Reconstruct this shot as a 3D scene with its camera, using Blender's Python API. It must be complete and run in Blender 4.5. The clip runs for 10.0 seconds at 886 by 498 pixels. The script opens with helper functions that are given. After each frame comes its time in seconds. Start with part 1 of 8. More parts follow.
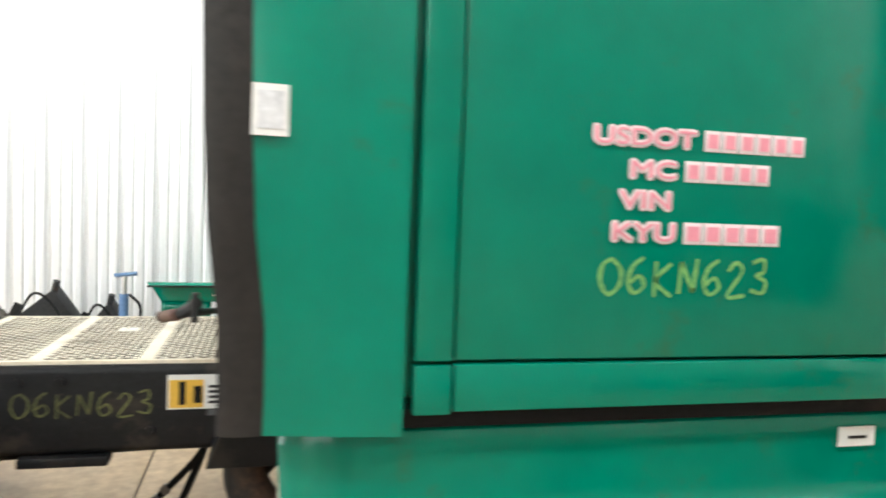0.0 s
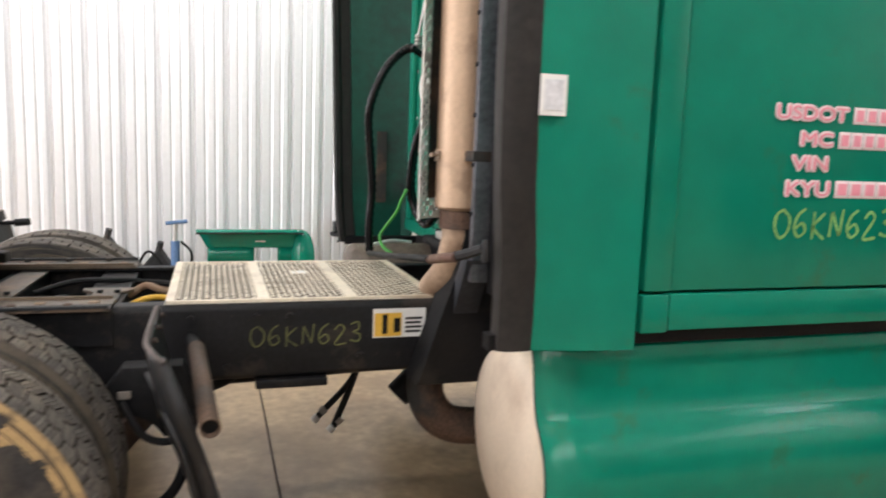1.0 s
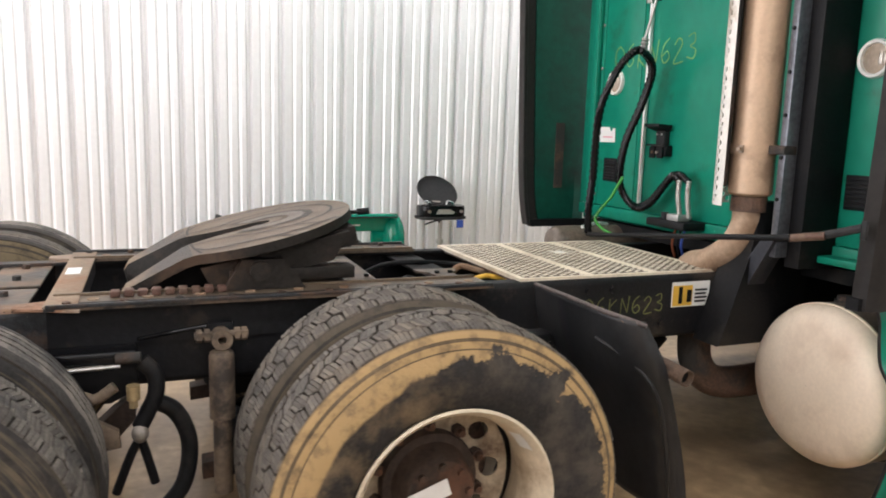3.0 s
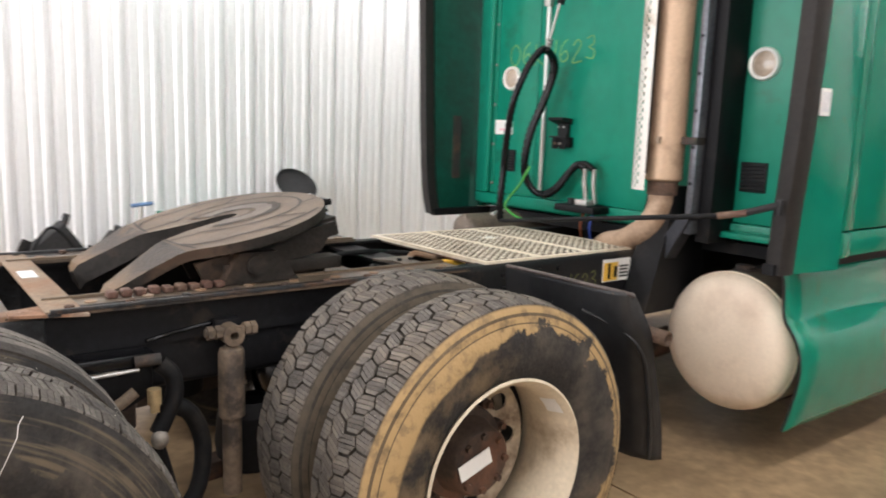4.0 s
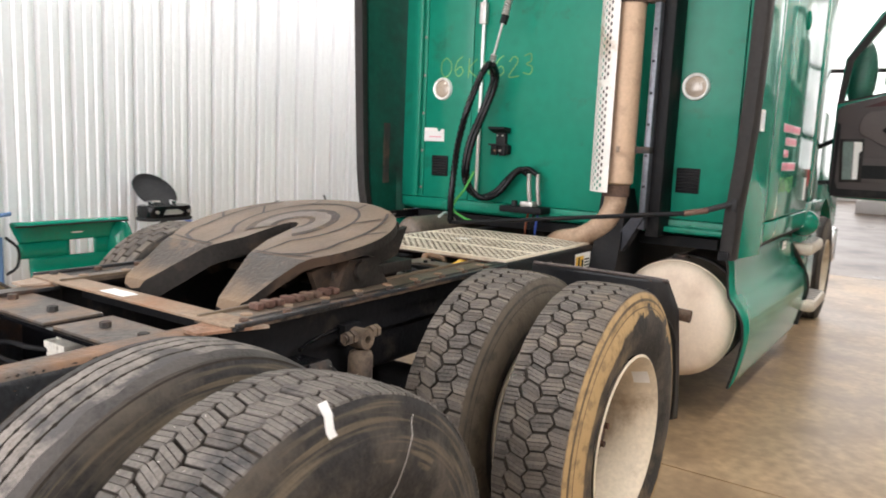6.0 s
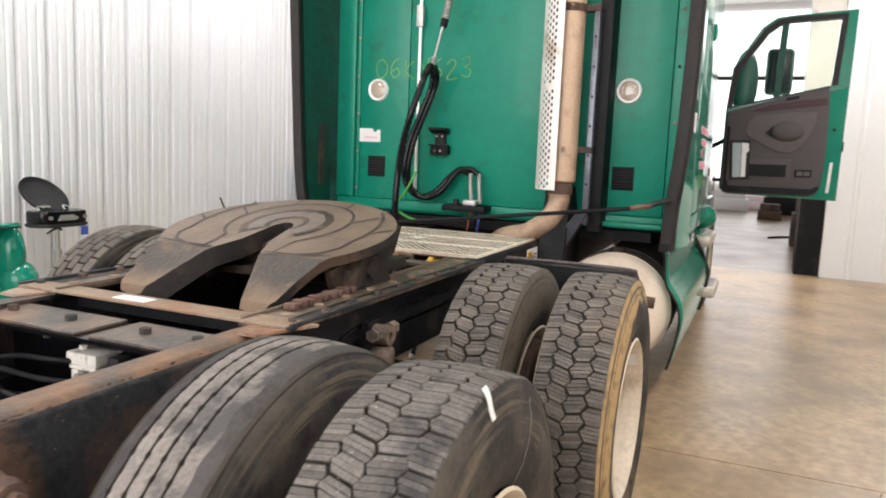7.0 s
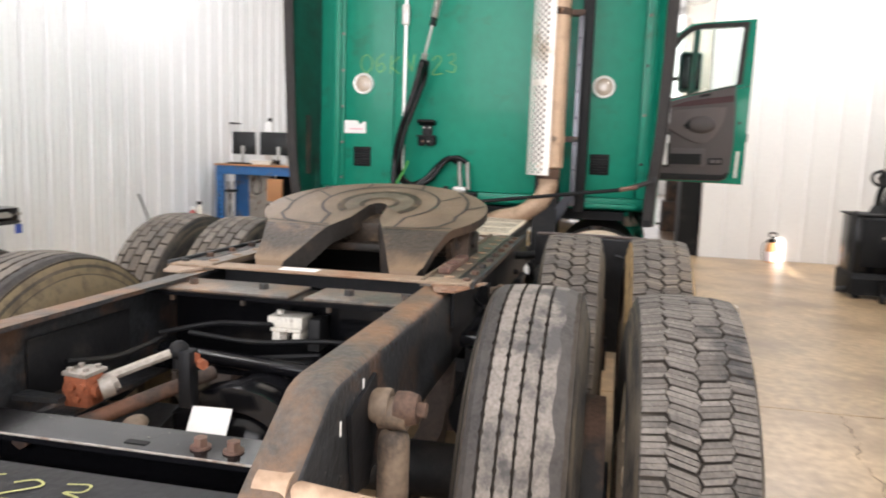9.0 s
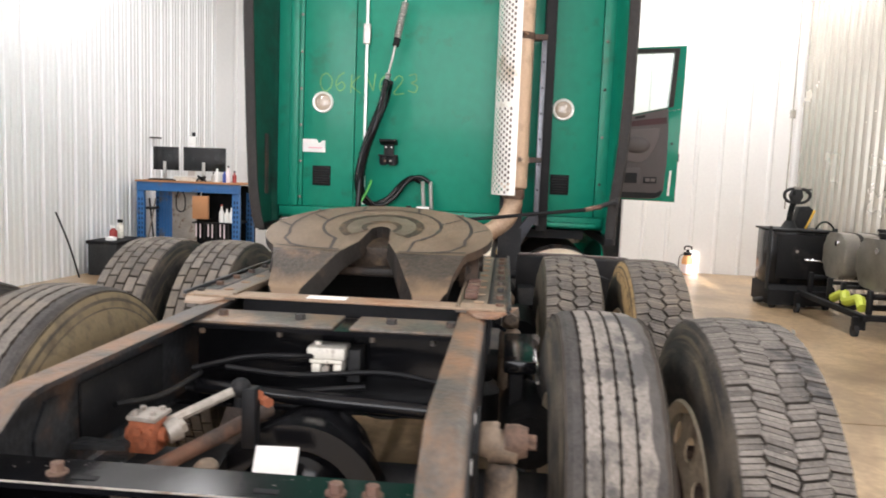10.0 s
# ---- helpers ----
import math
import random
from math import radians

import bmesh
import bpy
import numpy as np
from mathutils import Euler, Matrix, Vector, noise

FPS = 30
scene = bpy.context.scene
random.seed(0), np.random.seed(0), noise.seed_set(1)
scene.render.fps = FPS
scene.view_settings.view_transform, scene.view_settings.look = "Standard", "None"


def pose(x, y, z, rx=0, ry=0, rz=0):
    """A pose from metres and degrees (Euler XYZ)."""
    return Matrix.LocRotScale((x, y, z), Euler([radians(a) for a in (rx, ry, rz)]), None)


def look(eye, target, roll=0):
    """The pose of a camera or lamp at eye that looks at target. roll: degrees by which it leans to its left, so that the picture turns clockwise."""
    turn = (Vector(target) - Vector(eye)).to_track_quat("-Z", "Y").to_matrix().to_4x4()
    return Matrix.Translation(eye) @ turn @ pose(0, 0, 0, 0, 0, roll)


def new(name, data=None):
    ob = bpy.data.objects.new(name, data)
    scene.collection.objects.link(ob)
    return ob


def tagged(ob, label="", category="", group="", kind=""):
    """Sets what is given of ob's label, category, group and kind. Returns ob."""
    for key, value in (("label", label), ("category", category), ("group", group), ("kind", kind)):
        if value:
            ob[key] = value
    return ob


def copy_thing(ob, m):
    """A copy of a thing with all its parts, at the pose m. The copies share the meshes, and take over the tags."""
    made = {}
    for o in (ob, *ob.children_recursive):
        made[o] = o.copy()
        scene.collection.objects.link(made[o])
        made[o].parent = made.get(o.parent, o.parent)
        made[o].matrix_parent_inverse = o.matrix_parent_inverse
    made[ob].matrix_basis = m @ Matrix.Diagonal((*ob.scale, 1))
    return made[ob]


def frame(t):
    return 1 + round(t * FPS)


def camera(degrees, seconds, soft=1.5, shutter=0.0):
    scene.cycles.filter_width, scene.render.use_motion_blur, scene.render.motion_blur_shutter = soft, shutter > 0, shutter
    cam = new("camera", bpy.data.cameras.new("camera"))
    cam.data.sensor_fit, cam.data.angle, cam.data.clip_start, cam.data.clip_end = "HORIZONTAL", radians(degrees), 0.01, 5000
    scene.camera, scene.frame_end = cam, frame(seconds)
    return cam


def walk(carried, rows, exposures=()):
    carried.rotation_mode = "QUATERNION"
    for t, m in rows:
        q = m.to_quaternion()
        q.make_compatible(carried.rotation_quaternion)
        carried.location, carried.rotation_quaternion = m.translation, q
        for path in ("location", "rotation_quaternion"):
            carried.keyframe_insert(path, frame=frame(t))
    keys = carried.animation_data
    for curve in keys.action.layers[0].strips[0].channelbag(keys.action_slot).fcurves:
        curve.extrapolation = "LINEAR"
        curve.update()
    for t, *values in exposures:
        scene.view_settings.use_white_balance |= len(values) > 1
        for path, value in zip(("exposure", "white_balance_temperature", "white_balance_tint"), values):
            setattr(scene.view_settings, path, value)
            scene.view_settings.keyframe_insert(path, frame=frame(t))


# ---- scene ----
cam = camera(62.6, 10.0, 1.8, 0.4)
PATH = [
    (0, (-0.269, -2.868, 1.48), (0.213, -0.931, 1.367), 2.2),
    (0.5, (-0.733, -2.948, 1.487), (-0.283, -1.003, 1.368), 2.1),
    (1, (-1.126, -3.079, 1.509), (-0.523, -1.19, 1.247), 2.1),
    (1.5, (-1.581, -3.065, 1.5), (-0.985, -1.179, 1.207), 2.0),
    (2, (-2.008, -3.005, 1.507), (-1.425, -1.115, 1.211), 2.0),
    (2.5, (-2.332, -2.996, 1.52), (-1.701, -1.122, 1.218), 2.0),
    (4, (-3.302, -2.717, 1.488), (-2.09, -1.156, 1.179), 2.0),
    (4.5, (-3.574, -2.55, 1.461), (-2.13, -1.199, 1.16), 2.4),
    (5, (-3.801, -2.333, 1.476), (-2.345, -0.996, 1.172), 2.2),
    (5.5, (-4.068, -2.221, 1.485), (-2.537, -0.969, 1.191), 2.3),
    (7, (-4.563, -1.644, 1.449), (-2.742, -0.859, 1.188), 2.4),
    (7.5, (-4.821, -1.516, 1.421), (-2.969, -0.807, 1.161), 2.3),
    (8, (-4.963, -1.283, 1.354), (-3.115, -0.569, 1.084), 2.2),
    (8.5, (-5.045, -1.054, 1.358), (-3.196, -0.342, 1.086), 2.1),
    (9, (-5.189, -0.891, 1.364), (-3.249, -0.474, 1.11), 2.0),
    (9.5, (-5.28, -0.711, 1.382), (-3.303, -0.536, 1.136), 2.1),
    (10, (-5.251, -0.481, 1.39), (-3.269, -0.318, 1.183), 2.2),
]
walk(cam, [(t, look(eye, target, roll)) for t, eye, target, roll in PATH], [(0, 2.75, 6300, 6), (0.4, 2.42, 6400, 12), (0.8, 2.38, 6450, 14), (2, 2.4, 6450, 14), (2.5, 2.26, 6450, 14), (4, 2.4, 6450, 14), (4.5, 2.5, 6450, 14), (5.5, 2.45, 6450, 14), (7.5, 2.36, 6450, 14), (8.5, 2.44, 6450, 14), (9, 2.48, 6450, 14), (9.5, 2.43, 6450, 14), (10, 2.47, 6450, 14)])

# ---- world, sun, large lights ----
world = bpy.data.worlds.new("world")
scene.world = world
world.use_nodes = True
wn = world.node_tree.nodes
sky = wn.new("ShaderNodeTexSky")
sky.sky_type, sky.sun_disc = "NISHITA", False
sky.sun_elevation, sky.sun_rotation = radians(13), radians(271)
world.node_tree.links.new(sky.outputs[0], wn["Background"].inputs[0])
wn["Background"].inputs[1].default_value = 0.12
sun = new("sun", bpy.data.lights.new("sun", "SUN"))
sun.data.energy, sun.data.angle, sun.data.color = 5.0, radians(0.5), (1.0, 0.93, 0.82)
sun.matrix_world = look((-20, -1.65, 6.1), (6.5, -3.69, 0.0))


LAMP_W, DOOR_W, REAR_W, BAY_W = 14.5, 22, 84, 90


def area_lamp(name, eye, target, sx, sy, watts, color):
    lamp = new(name, bpy.data.lights.new(name, "AREA"))
    lamp.data.shape, lamp.data.size, lamp.data.size_y = "RECTANGLE", sx, sy
    lamp.data.energy, lamp.data.color = watts, color
    lamp.matrix_world = look(eye, target)
    return lamp


# ---- materials ----
def material(name, color, rough=0.5, metal=0.0, spread=0.25, scale=6.0, fine=60.0, bump=0.1, coat=0.0, second=None, amount=0.5, second_scale=3.0, spec=0.5, soft=0.05):
    """Principled surface with colour variation at two scales, roughness variation, fine relief and, if given, a second colour in patches."""
    m = bpy.data.materials.new(name)
    m.use_nodes = True
    nt = m.node_tree
    n, l = nt.nodes, nt.links
    b = n["Principled BSDF"]
    tc = n.new("ShaderNodeTexCoord")
    big, small = n.new("ShaderNodeTexNoise"), n.new("ShaderNodeTexNoise")
    big.inputs["Scale"].default_value, big.inputs["Detail"].default_value = scale, 5
    small.inputs["Scale"].default_value, small.inputs["Detail"].default_value = fine, 4
    for t in (big, small):
        l.new(tc.outputs["Object"], t.inputs["Vector"])
    add = n.new("ShaderNodeMath")
    add.operation = "ADD"
    l.new(big.outputs["Fac"], add.inputs[0])
    l.new(small.outputs["Fac"], add.inputs[1])
    half = n.new("ShaderNodeMapRange")
    half.inputs["From Min"].default_value, half.inputs["From Max"].default_value = 0.7, 1.3
    l.new(add.outputs[0], half.inputs["Value"])
    mix = n.new("ShaderNodeMix")
    mix.data_type = "RGBA"
    lo = [max(c * (1 - spread), 0) for c in color]
    hi = [min(c * (1 + spread), 1) for c in color]
    mix.inputs["A"].default_value, mix.inputs["B"].default_value = (*lo, 1), (*hi, 1)
    l.new(half.outputs[0], mix.inputs["Factor"])
    out = mix.outputs["Result"]
    if second:
        patch = n.new("ShaderNodeTexNoise")
        patch.inputs["Scale"].default_value, patch.inputs["Detail"].default_value, patch.inputs["Roughness"].default_value = second_scale, 8, 0.65
        l.new(tc.outputs["Object"], patch.inputs["Vector"])
        ramp = n.new("ShaderNodeMapRange")
        ramp.inputs["From Min"].default_value, ramp.inputs["From Max"].default_value = 0.67 - 0.25 * amount - soft, 0.67 - 0.25 * amount + soft
        l.new(patch.outputs["Fac"], ramp.inputs["Value"])
        mix2 = n.new("ShaderNodeMix")
        mix2.data_type = "RGBA"
        mix2.inputs["B"].default_value = (*second, 1)
        l.new(out, mix2.inputs["A"])
        l.new(ramp.outputs[0], mix2.inputs["Factor"])
        out = mix2.outputs["Result"]
    l.new(out, b.inputs["Base Color"])
    r = n.new("ShaderNodeMapRange")
    r.inputs["To Min"].default_value, r.inputs["To Max"].default_value = max(rough - 0.1, 0.03), min(rough + 0.12, 1)
    l.new(big.outputs["Fac"], r.inputs["Value"])
    l.new(r.outputs[0], b.inputs["Roughness"])
    b.inputs["Metallic"].default_value = metal
    b.inputs["Specular IOR Level"].default_value = spec
    b.inputs["Coat Weight"].default_value, b.inputs["Coat Roughness"].default_value = coat, 0.06
    if bump:
        bp = n.new("ShaderNodeBump")
        bp.inputs["Strength"].default_value, bp.inputs["Distance"].default_value = bump, 0.01
        l.new(small.outputs["Fac"], bp.inputs["Height"])
        l.new(bp.outputs[0], b.inputs["Normal"])
    return m


def by_piece(m, low, high):
    """Each loose piece of a mesh gets its own brightness."""
    n, l = m.node_tree.nodes, m.node_tree.links
    b = n["Principled BSDF"]
    old = b.inputs["Base Color"].links[0].from_socket
    geo, rng, mul = n.new("ShaderNodeNewGeometry"), n.new("ShaderNodeMapRange"), n.new("ShaderNodeMix")
    rng.inputs["To Min"].default_value, rng.inputs["To Max"].default_value = low, high
    l.new(geo.outputs["Random Per Island"], rng.inputs["Value"])
    mul.data_type, mul.blend_type = "RGBA", "MULTIPLY"
    mul.inputs["Factor"].default_value = 1.0
    l.new(old, mul.inputs["A"])
    l.new(rng.outputs[0], mul.inputs["B"])
    l.new(mul.outputs["Result"], b.inputs["Base Color"])
    return m


def plain_glow(name, color, strength):
    m = bpy.data.materials.new(name)
    m.use_nodes = True
    b = m.node_tree.nodes["Principled BSDF"]
    b.inputs["Base Color"].default_value = (*color, 1)
    b.inputs["Emission Color"].default_value, b.inputs["Emission Strength"].default_value = (*color, 1), strength
    return m


def glass(name, color=(0.9, 1.0, 0.96)):
    m = bpy.data.materials.new(name)
    m.use_nodes = True
    b = m.node_tree.nodes["Principled BSDF"]
    b.inputs["Base Color"].default_value = (*color, 1)
    b.inputs["Transmission Weight"].default_value, b.inputs["Roughness"].default_value, b.inputs["IOR"].default_value = 1.0, 0.02, 1.05
    return m


def tyre_sides(name, mud, inner, ragged, cover_range=(0.33, 0.52), least=0.45):
    """Black rubber with a ring of dried mud on the sidewall from the radius inner outwards; on one side of the wheel its inner edge breaks up."""
    m = material(name, (0.024, 0.0225, 0.022), 0.68, spread=0.4, scale=9, fine=90, bump=0.25, spec=0.35, second=(0.075, 0.064, 0.053), amount=0.48, second_scale=6, soft=0.09)
    nt = m.node_tree
    n, l = nt.nodes, nt.links
    b = n["Principled BSDF"]
    old = b.inputs["Base Color"].links[0].from_socket
    tc = n.new("ShaderNodeTexCoord")

    def math_node(op, a, c, d=None):
        node = n.new("ShaderNodeMath")
        node.operation = op
        for i, v in enumerate((a, c, d)):
            if v is None:
                continue
            if isinstance(v, float):
                node.inputs[i].default_value = v
            else:
                l.new(v, node.inputs[i])
        return node.outputs[0]

    def step(v, lo, hi, to=(0.0, 1.0)):
        node = n.new("ShaderNodeMapRange")
        node.inputs["From Min"].default_value, node.inputs["From Max"].default_value = lo, hi
        node.inputs["To Min"].default_value, node.inputs["To Max"].default_value = to
        l.new(v, node.inputs["Value"])
        return node.outputs[0]

    def noise(scale, detail, rough=0.6):
        node = n.new("ShaderNodeTexNoise")
        node.inputs["Scale"].default_value, node.inputs["Detail"].default_value, node.inputs["Roughness"].default_value = scale, detail, rough
        l.new(tc.outputs["Object"], node.inputs["Vector"])
        return node.outputs["Fac"]

    sep = n.new("ShaderNodeSeparateXYZ")
    l.new(tc.outputs["Object"], sep.inputs[0])
    x, z = sep.outputs["X"], sep.outputs["Z"]
    r = math_node("SQRT", math_node("ADD", math_node("MULTIPLY", x, x), math_node("MULTIPLY", z, z)), 0.0)
    toward = math_node("DIVIDE", math_node("ADD", math_node("MULTIPLY", x, 0.85), math_node("MULTIPLY", z, 0.53)), r)
    sector = step(toward, 0.1, 0.75)
    broken = step(noise(9.0, 10, 0.65), 0.35, 0.62)
    shift = math_node("MULTIPLY", math_node("MULTIPLY", sector, broken), ragged)
    edge_in = math_node("SUBTRACT", math_node("MULTIPLY_ADD", noise(4.0, 8), 0.05, r), shift)
    ring = step(edge_in, inner + 0.020, inner + 0.030)
    edge_out = step(r, 0.517, 0.508)
    dark = math_node("MULTIPLY", math_node("SUBTRACT", 1.0, math_node("COMPARE", r, 0.488, 0.0045)), math_node("SUBTRACT", 1.0, math_node("COMPARE", r, 0.463, 0.002)))
    lines = math_node("MULTIPLY_ADD", dark, 0.75, 0.25)
    streak = n.new("ShaderNodeTexNoise")
    streak.inputs["Scale"].default_value, streak.inputs["Detail"].default_value = 1.6, 7
    turn = n.new("ShaderNodeCombineXYZ")
    l.new(math_node("DIVIDE", x, r), turn.inputs["X"])
    l.new(math_node("DIVIDE", z, r), turn.inputs["Y"])
    l.new(math_node("MULTIPLY", r, 45.0), turn.inputs["Z"])
    l.new(turn.outputs[0], streak.inputs["Vector"])
    thin = step(noise(22.0, 6) if least > 0.1 else streak.outputs["Fac"], *cover_range, (least, 1.0))
    cover = math_node("MULTIPLY", math_node("MULTIPLY", ring, edge_out), math_node("MULTIPLY", lines, thin))
    smear = math_node("MULTIPLY", math_node("MULTIPLY", step(noise(6.0, 9), 0.45, 0.7), math_node("SUBTRACT", 1.0, sector)), math_node("MULTIPLY", edge_out, 0.4))
    cover = math_node("MAXIMUM", cover, smear)
    mix = n.new("ShaderNodeMix")
    mix.data_type = "RGBA"
    mix.inputs["B"].default_value = (*mud, 1)
    l.new(cover, mix.inputs["Factor"])
    l.new(old, mix.inputs["A"])
    l.new(mix.outputs["Result"], b.inputs["Base Color"])
    return m


GREEN = material("green_paint", (0.002, 0.205, 0.132), 0.09, spread=0.1, scale=1.5, fine=8, bump=0.0, coat=0.0, spec=0.4, second=(0.02, 0.17, 0.10), amount=0.1, second_scale=6)
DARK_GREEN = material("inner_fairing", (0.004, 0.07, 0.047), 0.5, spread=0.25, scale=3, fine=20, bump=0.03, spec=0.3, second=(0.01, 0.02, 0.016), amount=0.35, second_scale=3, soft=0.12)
GREEN_OLD = material("green_paint_dull", (0.003, 0.222, 0.142), 0.38, spread=0.1, scale=2, fine=14, bump=0.01, coat=0.08, spec=0.28, second=(0.012, 0.155, 0.095), amount=0.2, second_scale=4)
RUBBER_TRIM = material("rubber_trim", (0.021, 0.0185, 0.0175), 0.6, spec=0.3, spread=0.3, fine=40, bump=0.1, second=(0.04, 0.035, 0.032), amount=0.2)
RAIL = material("rail_paint", (0.008, 0.008, 0.0095), 0.55, spec=0.3, spread=0.4, scale=5, fine=50, bump=0.15, second=(0.035, 0.028, 0.023), amount=0.2, second_scale=6)
RAIL_RUST = material("rail_rusty", (0.022, 0.0235, 0.026), 0.5, spec=0.45, spread=0.6, scale=5, fine=60, bump=0.35, second=(0.095, 0.052, 0.031), amount=0.36, second_scale=4.5, soft=0.07)
RAIL_TOP = material("rail_top_rust", (0.068, 0.060, 0.052), 0.55, spread=0.4, scale=6, fine=70, bump=0.35, second=(0.22, 0.115, 0.056), amount=0.46, second_scale=3.2, soft=0.1)
RUST = material("rusty_steel", (0.24, 0.128, 0.075), 0.75, spread=0.4, scale=9, fine=80, bump=0.4, second=(0.33, 0.25, 0.19), amount=0.6, second_scale=5)
ANGLE_RUST = material("angle_rust", (0.25, 0.18, 0.122), 0.65, spread=0.3, scale=6, fine=70, bump=0.3, second=(0.24, 0.115, 0.055), amount=0.3, second_scale=4, soft=0.12)
RUST_DARK = material("rust_dark", (0.09, 0.052, 0.035), 0.8, spread=0.5, scale=9, fine=80, bump=0.4, second=(0.03, 0.028, 0.026), amount=0.6)
PLATE = material("greasy_plate", (0.15, 0.108, 0.072), 0.55, 0.0, spread=0.25, scale=5, fine=90, bump=0.2, second=(0.10, 0.068, 0.043), amount=0.36, second_scale=3, soft=0.14)
PLATE_GREY = material("dusty_grey_steel", (0.085, 0.074, 0.063), 0.5, 0.1, spread=0.5, scale=7, fine=50, bump=0.3, second=(0.20, 0.125, 0.075), amount=0.4, second_scale=5, soft=0.1)
PLATE_MID = material("plate_throat", (0.085, 0.062, 0.044), 0.42, spread=0.4, scale=9, fine=80, bump=0.2, second=(0.15, 0.115, 0.08), amount=0.4, second_scale=6, soft=0.12)
PLATE_RAMP = material("greasy_ramp", (0.042, 0.032, 0.0245), 0.5, spec=0.4, spread=0.5, scale=9, fine=70, bump=0.4, second=(0.115, 0.074, 0.045), amount=0.42, second_scale=7)
BAR_GRIME = material("grimy_bar", (0.022, 0.02, 0.019), 0.55, spec=0.4, spread=0.5, scale=7, fine=70, bump=0.35, second=(0.12, 0.082, 0.055), amount=0.55, second_scale=5)
PLATE_DARK = material("plate_worn_ring", (0.04, 0.027, 0.018), 0.55, spec=0.35, spread=0.5, scale=9, fine=80, bump=0.3, second=(0.10, 0.068, 0.04), amount=0.35, second_scale=9)
PLATE_EDGE = material("plate_casting", (0.018, 0.0145, 0.012), 0.6, spec=0.3, spread=0.4, fine=60, bump=0.3, second=(0.065, 0.04, 0.026), amount=0.35)
GROOVE = material("grease_groove", (0.035, 0.026, 0.022), 0.6, spread=0.3, bump=0.1)
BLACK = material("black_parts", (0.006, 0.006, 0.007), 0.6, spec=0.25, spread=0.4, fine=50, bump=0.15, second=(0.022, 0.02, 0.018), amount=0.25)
BLACK_GLOSS = material("black_gloss", (0.005, 0.005, 0.006), 0.16, spec=0.27, spread=0.2, bump=0.02)
DUSTY = material("dusty_black", (0.023, 0.023, 0.024), 0.7, spec=0.3, spread=0.3, fine=40, bump=0.15, second=(0.05, 0.045, 0.04), amount=0.2)
FENDER = material("fender_plastic", (0.014, 0.0145, 0.016), 0.42, spec=0.4, spread=0.35, scale=4, fine=30, bump=0.06, second=(0.036, 0.033, 0.032), amount=0.3, second_scale=3, soft=0.14)
FENDER_EDGE = material("scuffed_fender_edge", (0.085, 0.066, 0.06), 0.6, spread=0.4, scale=20, fine=90, bump=0.2, second=(0.02, 0.02, 0.02), amount=0.45, second_scale=14)
ALU = material("dirty_aluminium", (0.62, 0.56, 0.47), 0.5, 0.35, spread=0.15, scale=5, fine=60, bump=0.1, second=(0.42, 0.34, 0.25), amount=0.35)
TANK = material("brushed_tank", (0.90, 0.76, 0.61), 0.45, 0.05, spread=0.06, scale=3, fine=70, bump=0.03, second=(0.62, 0.48, 0.36), amount=0.24, second_scale=3, soft=0.14)
# the reservoir's brown; on the fuel tank it stands for shade
TANK_BODY = material("tank_shade_and_brown", (0.17, 0.135, 0.105), 0.4, 0.2, spread=0.3, scale=4, fine=60, bump=0.1, second=(0.06, 0.048, 0.04), amount=0.45, second_scale=4, soft=0.12)
DECK_GAP_SHADE = material("deck_gap_shade", (0.24, 0.195, 0.145), 0.8, spread=0.4, scale=9, fine=60, bump=0.2, second=(0.09, 0.072, 0.056), amount=0.4, second_scale=8)
DECK = material("deck_aluminium", (0.86, 0.76, 0.61), 0.48, 0.1, spread=0.12, scale=7, fine=60, bump=0.1, second=(0.55, 0.45, 0.33), amount=0.28, second_scale=6, soft=0.1)
MUFFLER = material("muffler_skin", (0.57, 0.40, 0.275), 0.5, 0.3, spread=0.1, scale=3, fine=50, bump=0.05, second=(0.42, 0.29, 0.2), amount=0.3, second_scale=5)
ELBOW = material("elbow_skin", (0.44, 0.31, 0.215), 0.55, 0.25, spread=0.2, scale=5, fine=50, bump=0.1, second=(0.26, 0.165, 0.105), amount=0.4, second_scale=6, soft=0.1)
STEEL = material("galvanised", (0.5, 0.49, 0.47), 0.4, 0.7, spread=0.15, bump=0.05)
CHROME = material("chrome", (0.75, 0.75, 0.75), 0.12, 1.0, spread=0.05, bump=0.0)
CREAM = material("cream_rim", (0.62, 0.53, 0.40), 0.55, spread=0.12, scale=5, fine=60, bump=0.1, second=(0.36, 0.27, 0.18), amount=0.2, second_scale=6, soft=0.1)
# darker than the rim: grime, plus the rim's shade put into the colour
DISC = material("grimy_shaded_disc", (0.46, 0.37, 0.265), 0.6, spread=0.25, scale=8, fine=60, bump=0.15, second=(0.16, 0.105, 0.07), amount=0.42, second_scale=9, soft=0.1)
HUB = material("hub_grime", (0.05, 0.032, 0.024), 0.75, spread=0.4, fine=60, bump=0.3, second=(0.13, 0.06, 0.035), amount=0.4)
TREAD = material("tread_rubber", (0.118, 0.105, 0.093), 0.8, spec=0.3, spread=0.3, scale=12, fine=120, bump=0.35, second=(0.16, 0.132, 0.104), amount=0.45, second_scale=6, soft=0.1)
TREAD_WORN = material("tread_worn_blocks", (0.132, 0.118, 0.105), 0.8, spec=0.3, spread=0.3, scale=12, fine=120, bump=0.35, second=(0.055, 0.052, 0.051), amount=0.3, second_scale=7)
TREAD_SHOULDER = material("tread_scuffed_shoulder", (0.042, 0.038, 0.036), 0.72, spec=0.35, spread=0.4, scale=5, fine=110, bump=0.3, second=(0.085, 0.076, 0.068), amount=0.4, second_scale=4, soft=0.12)
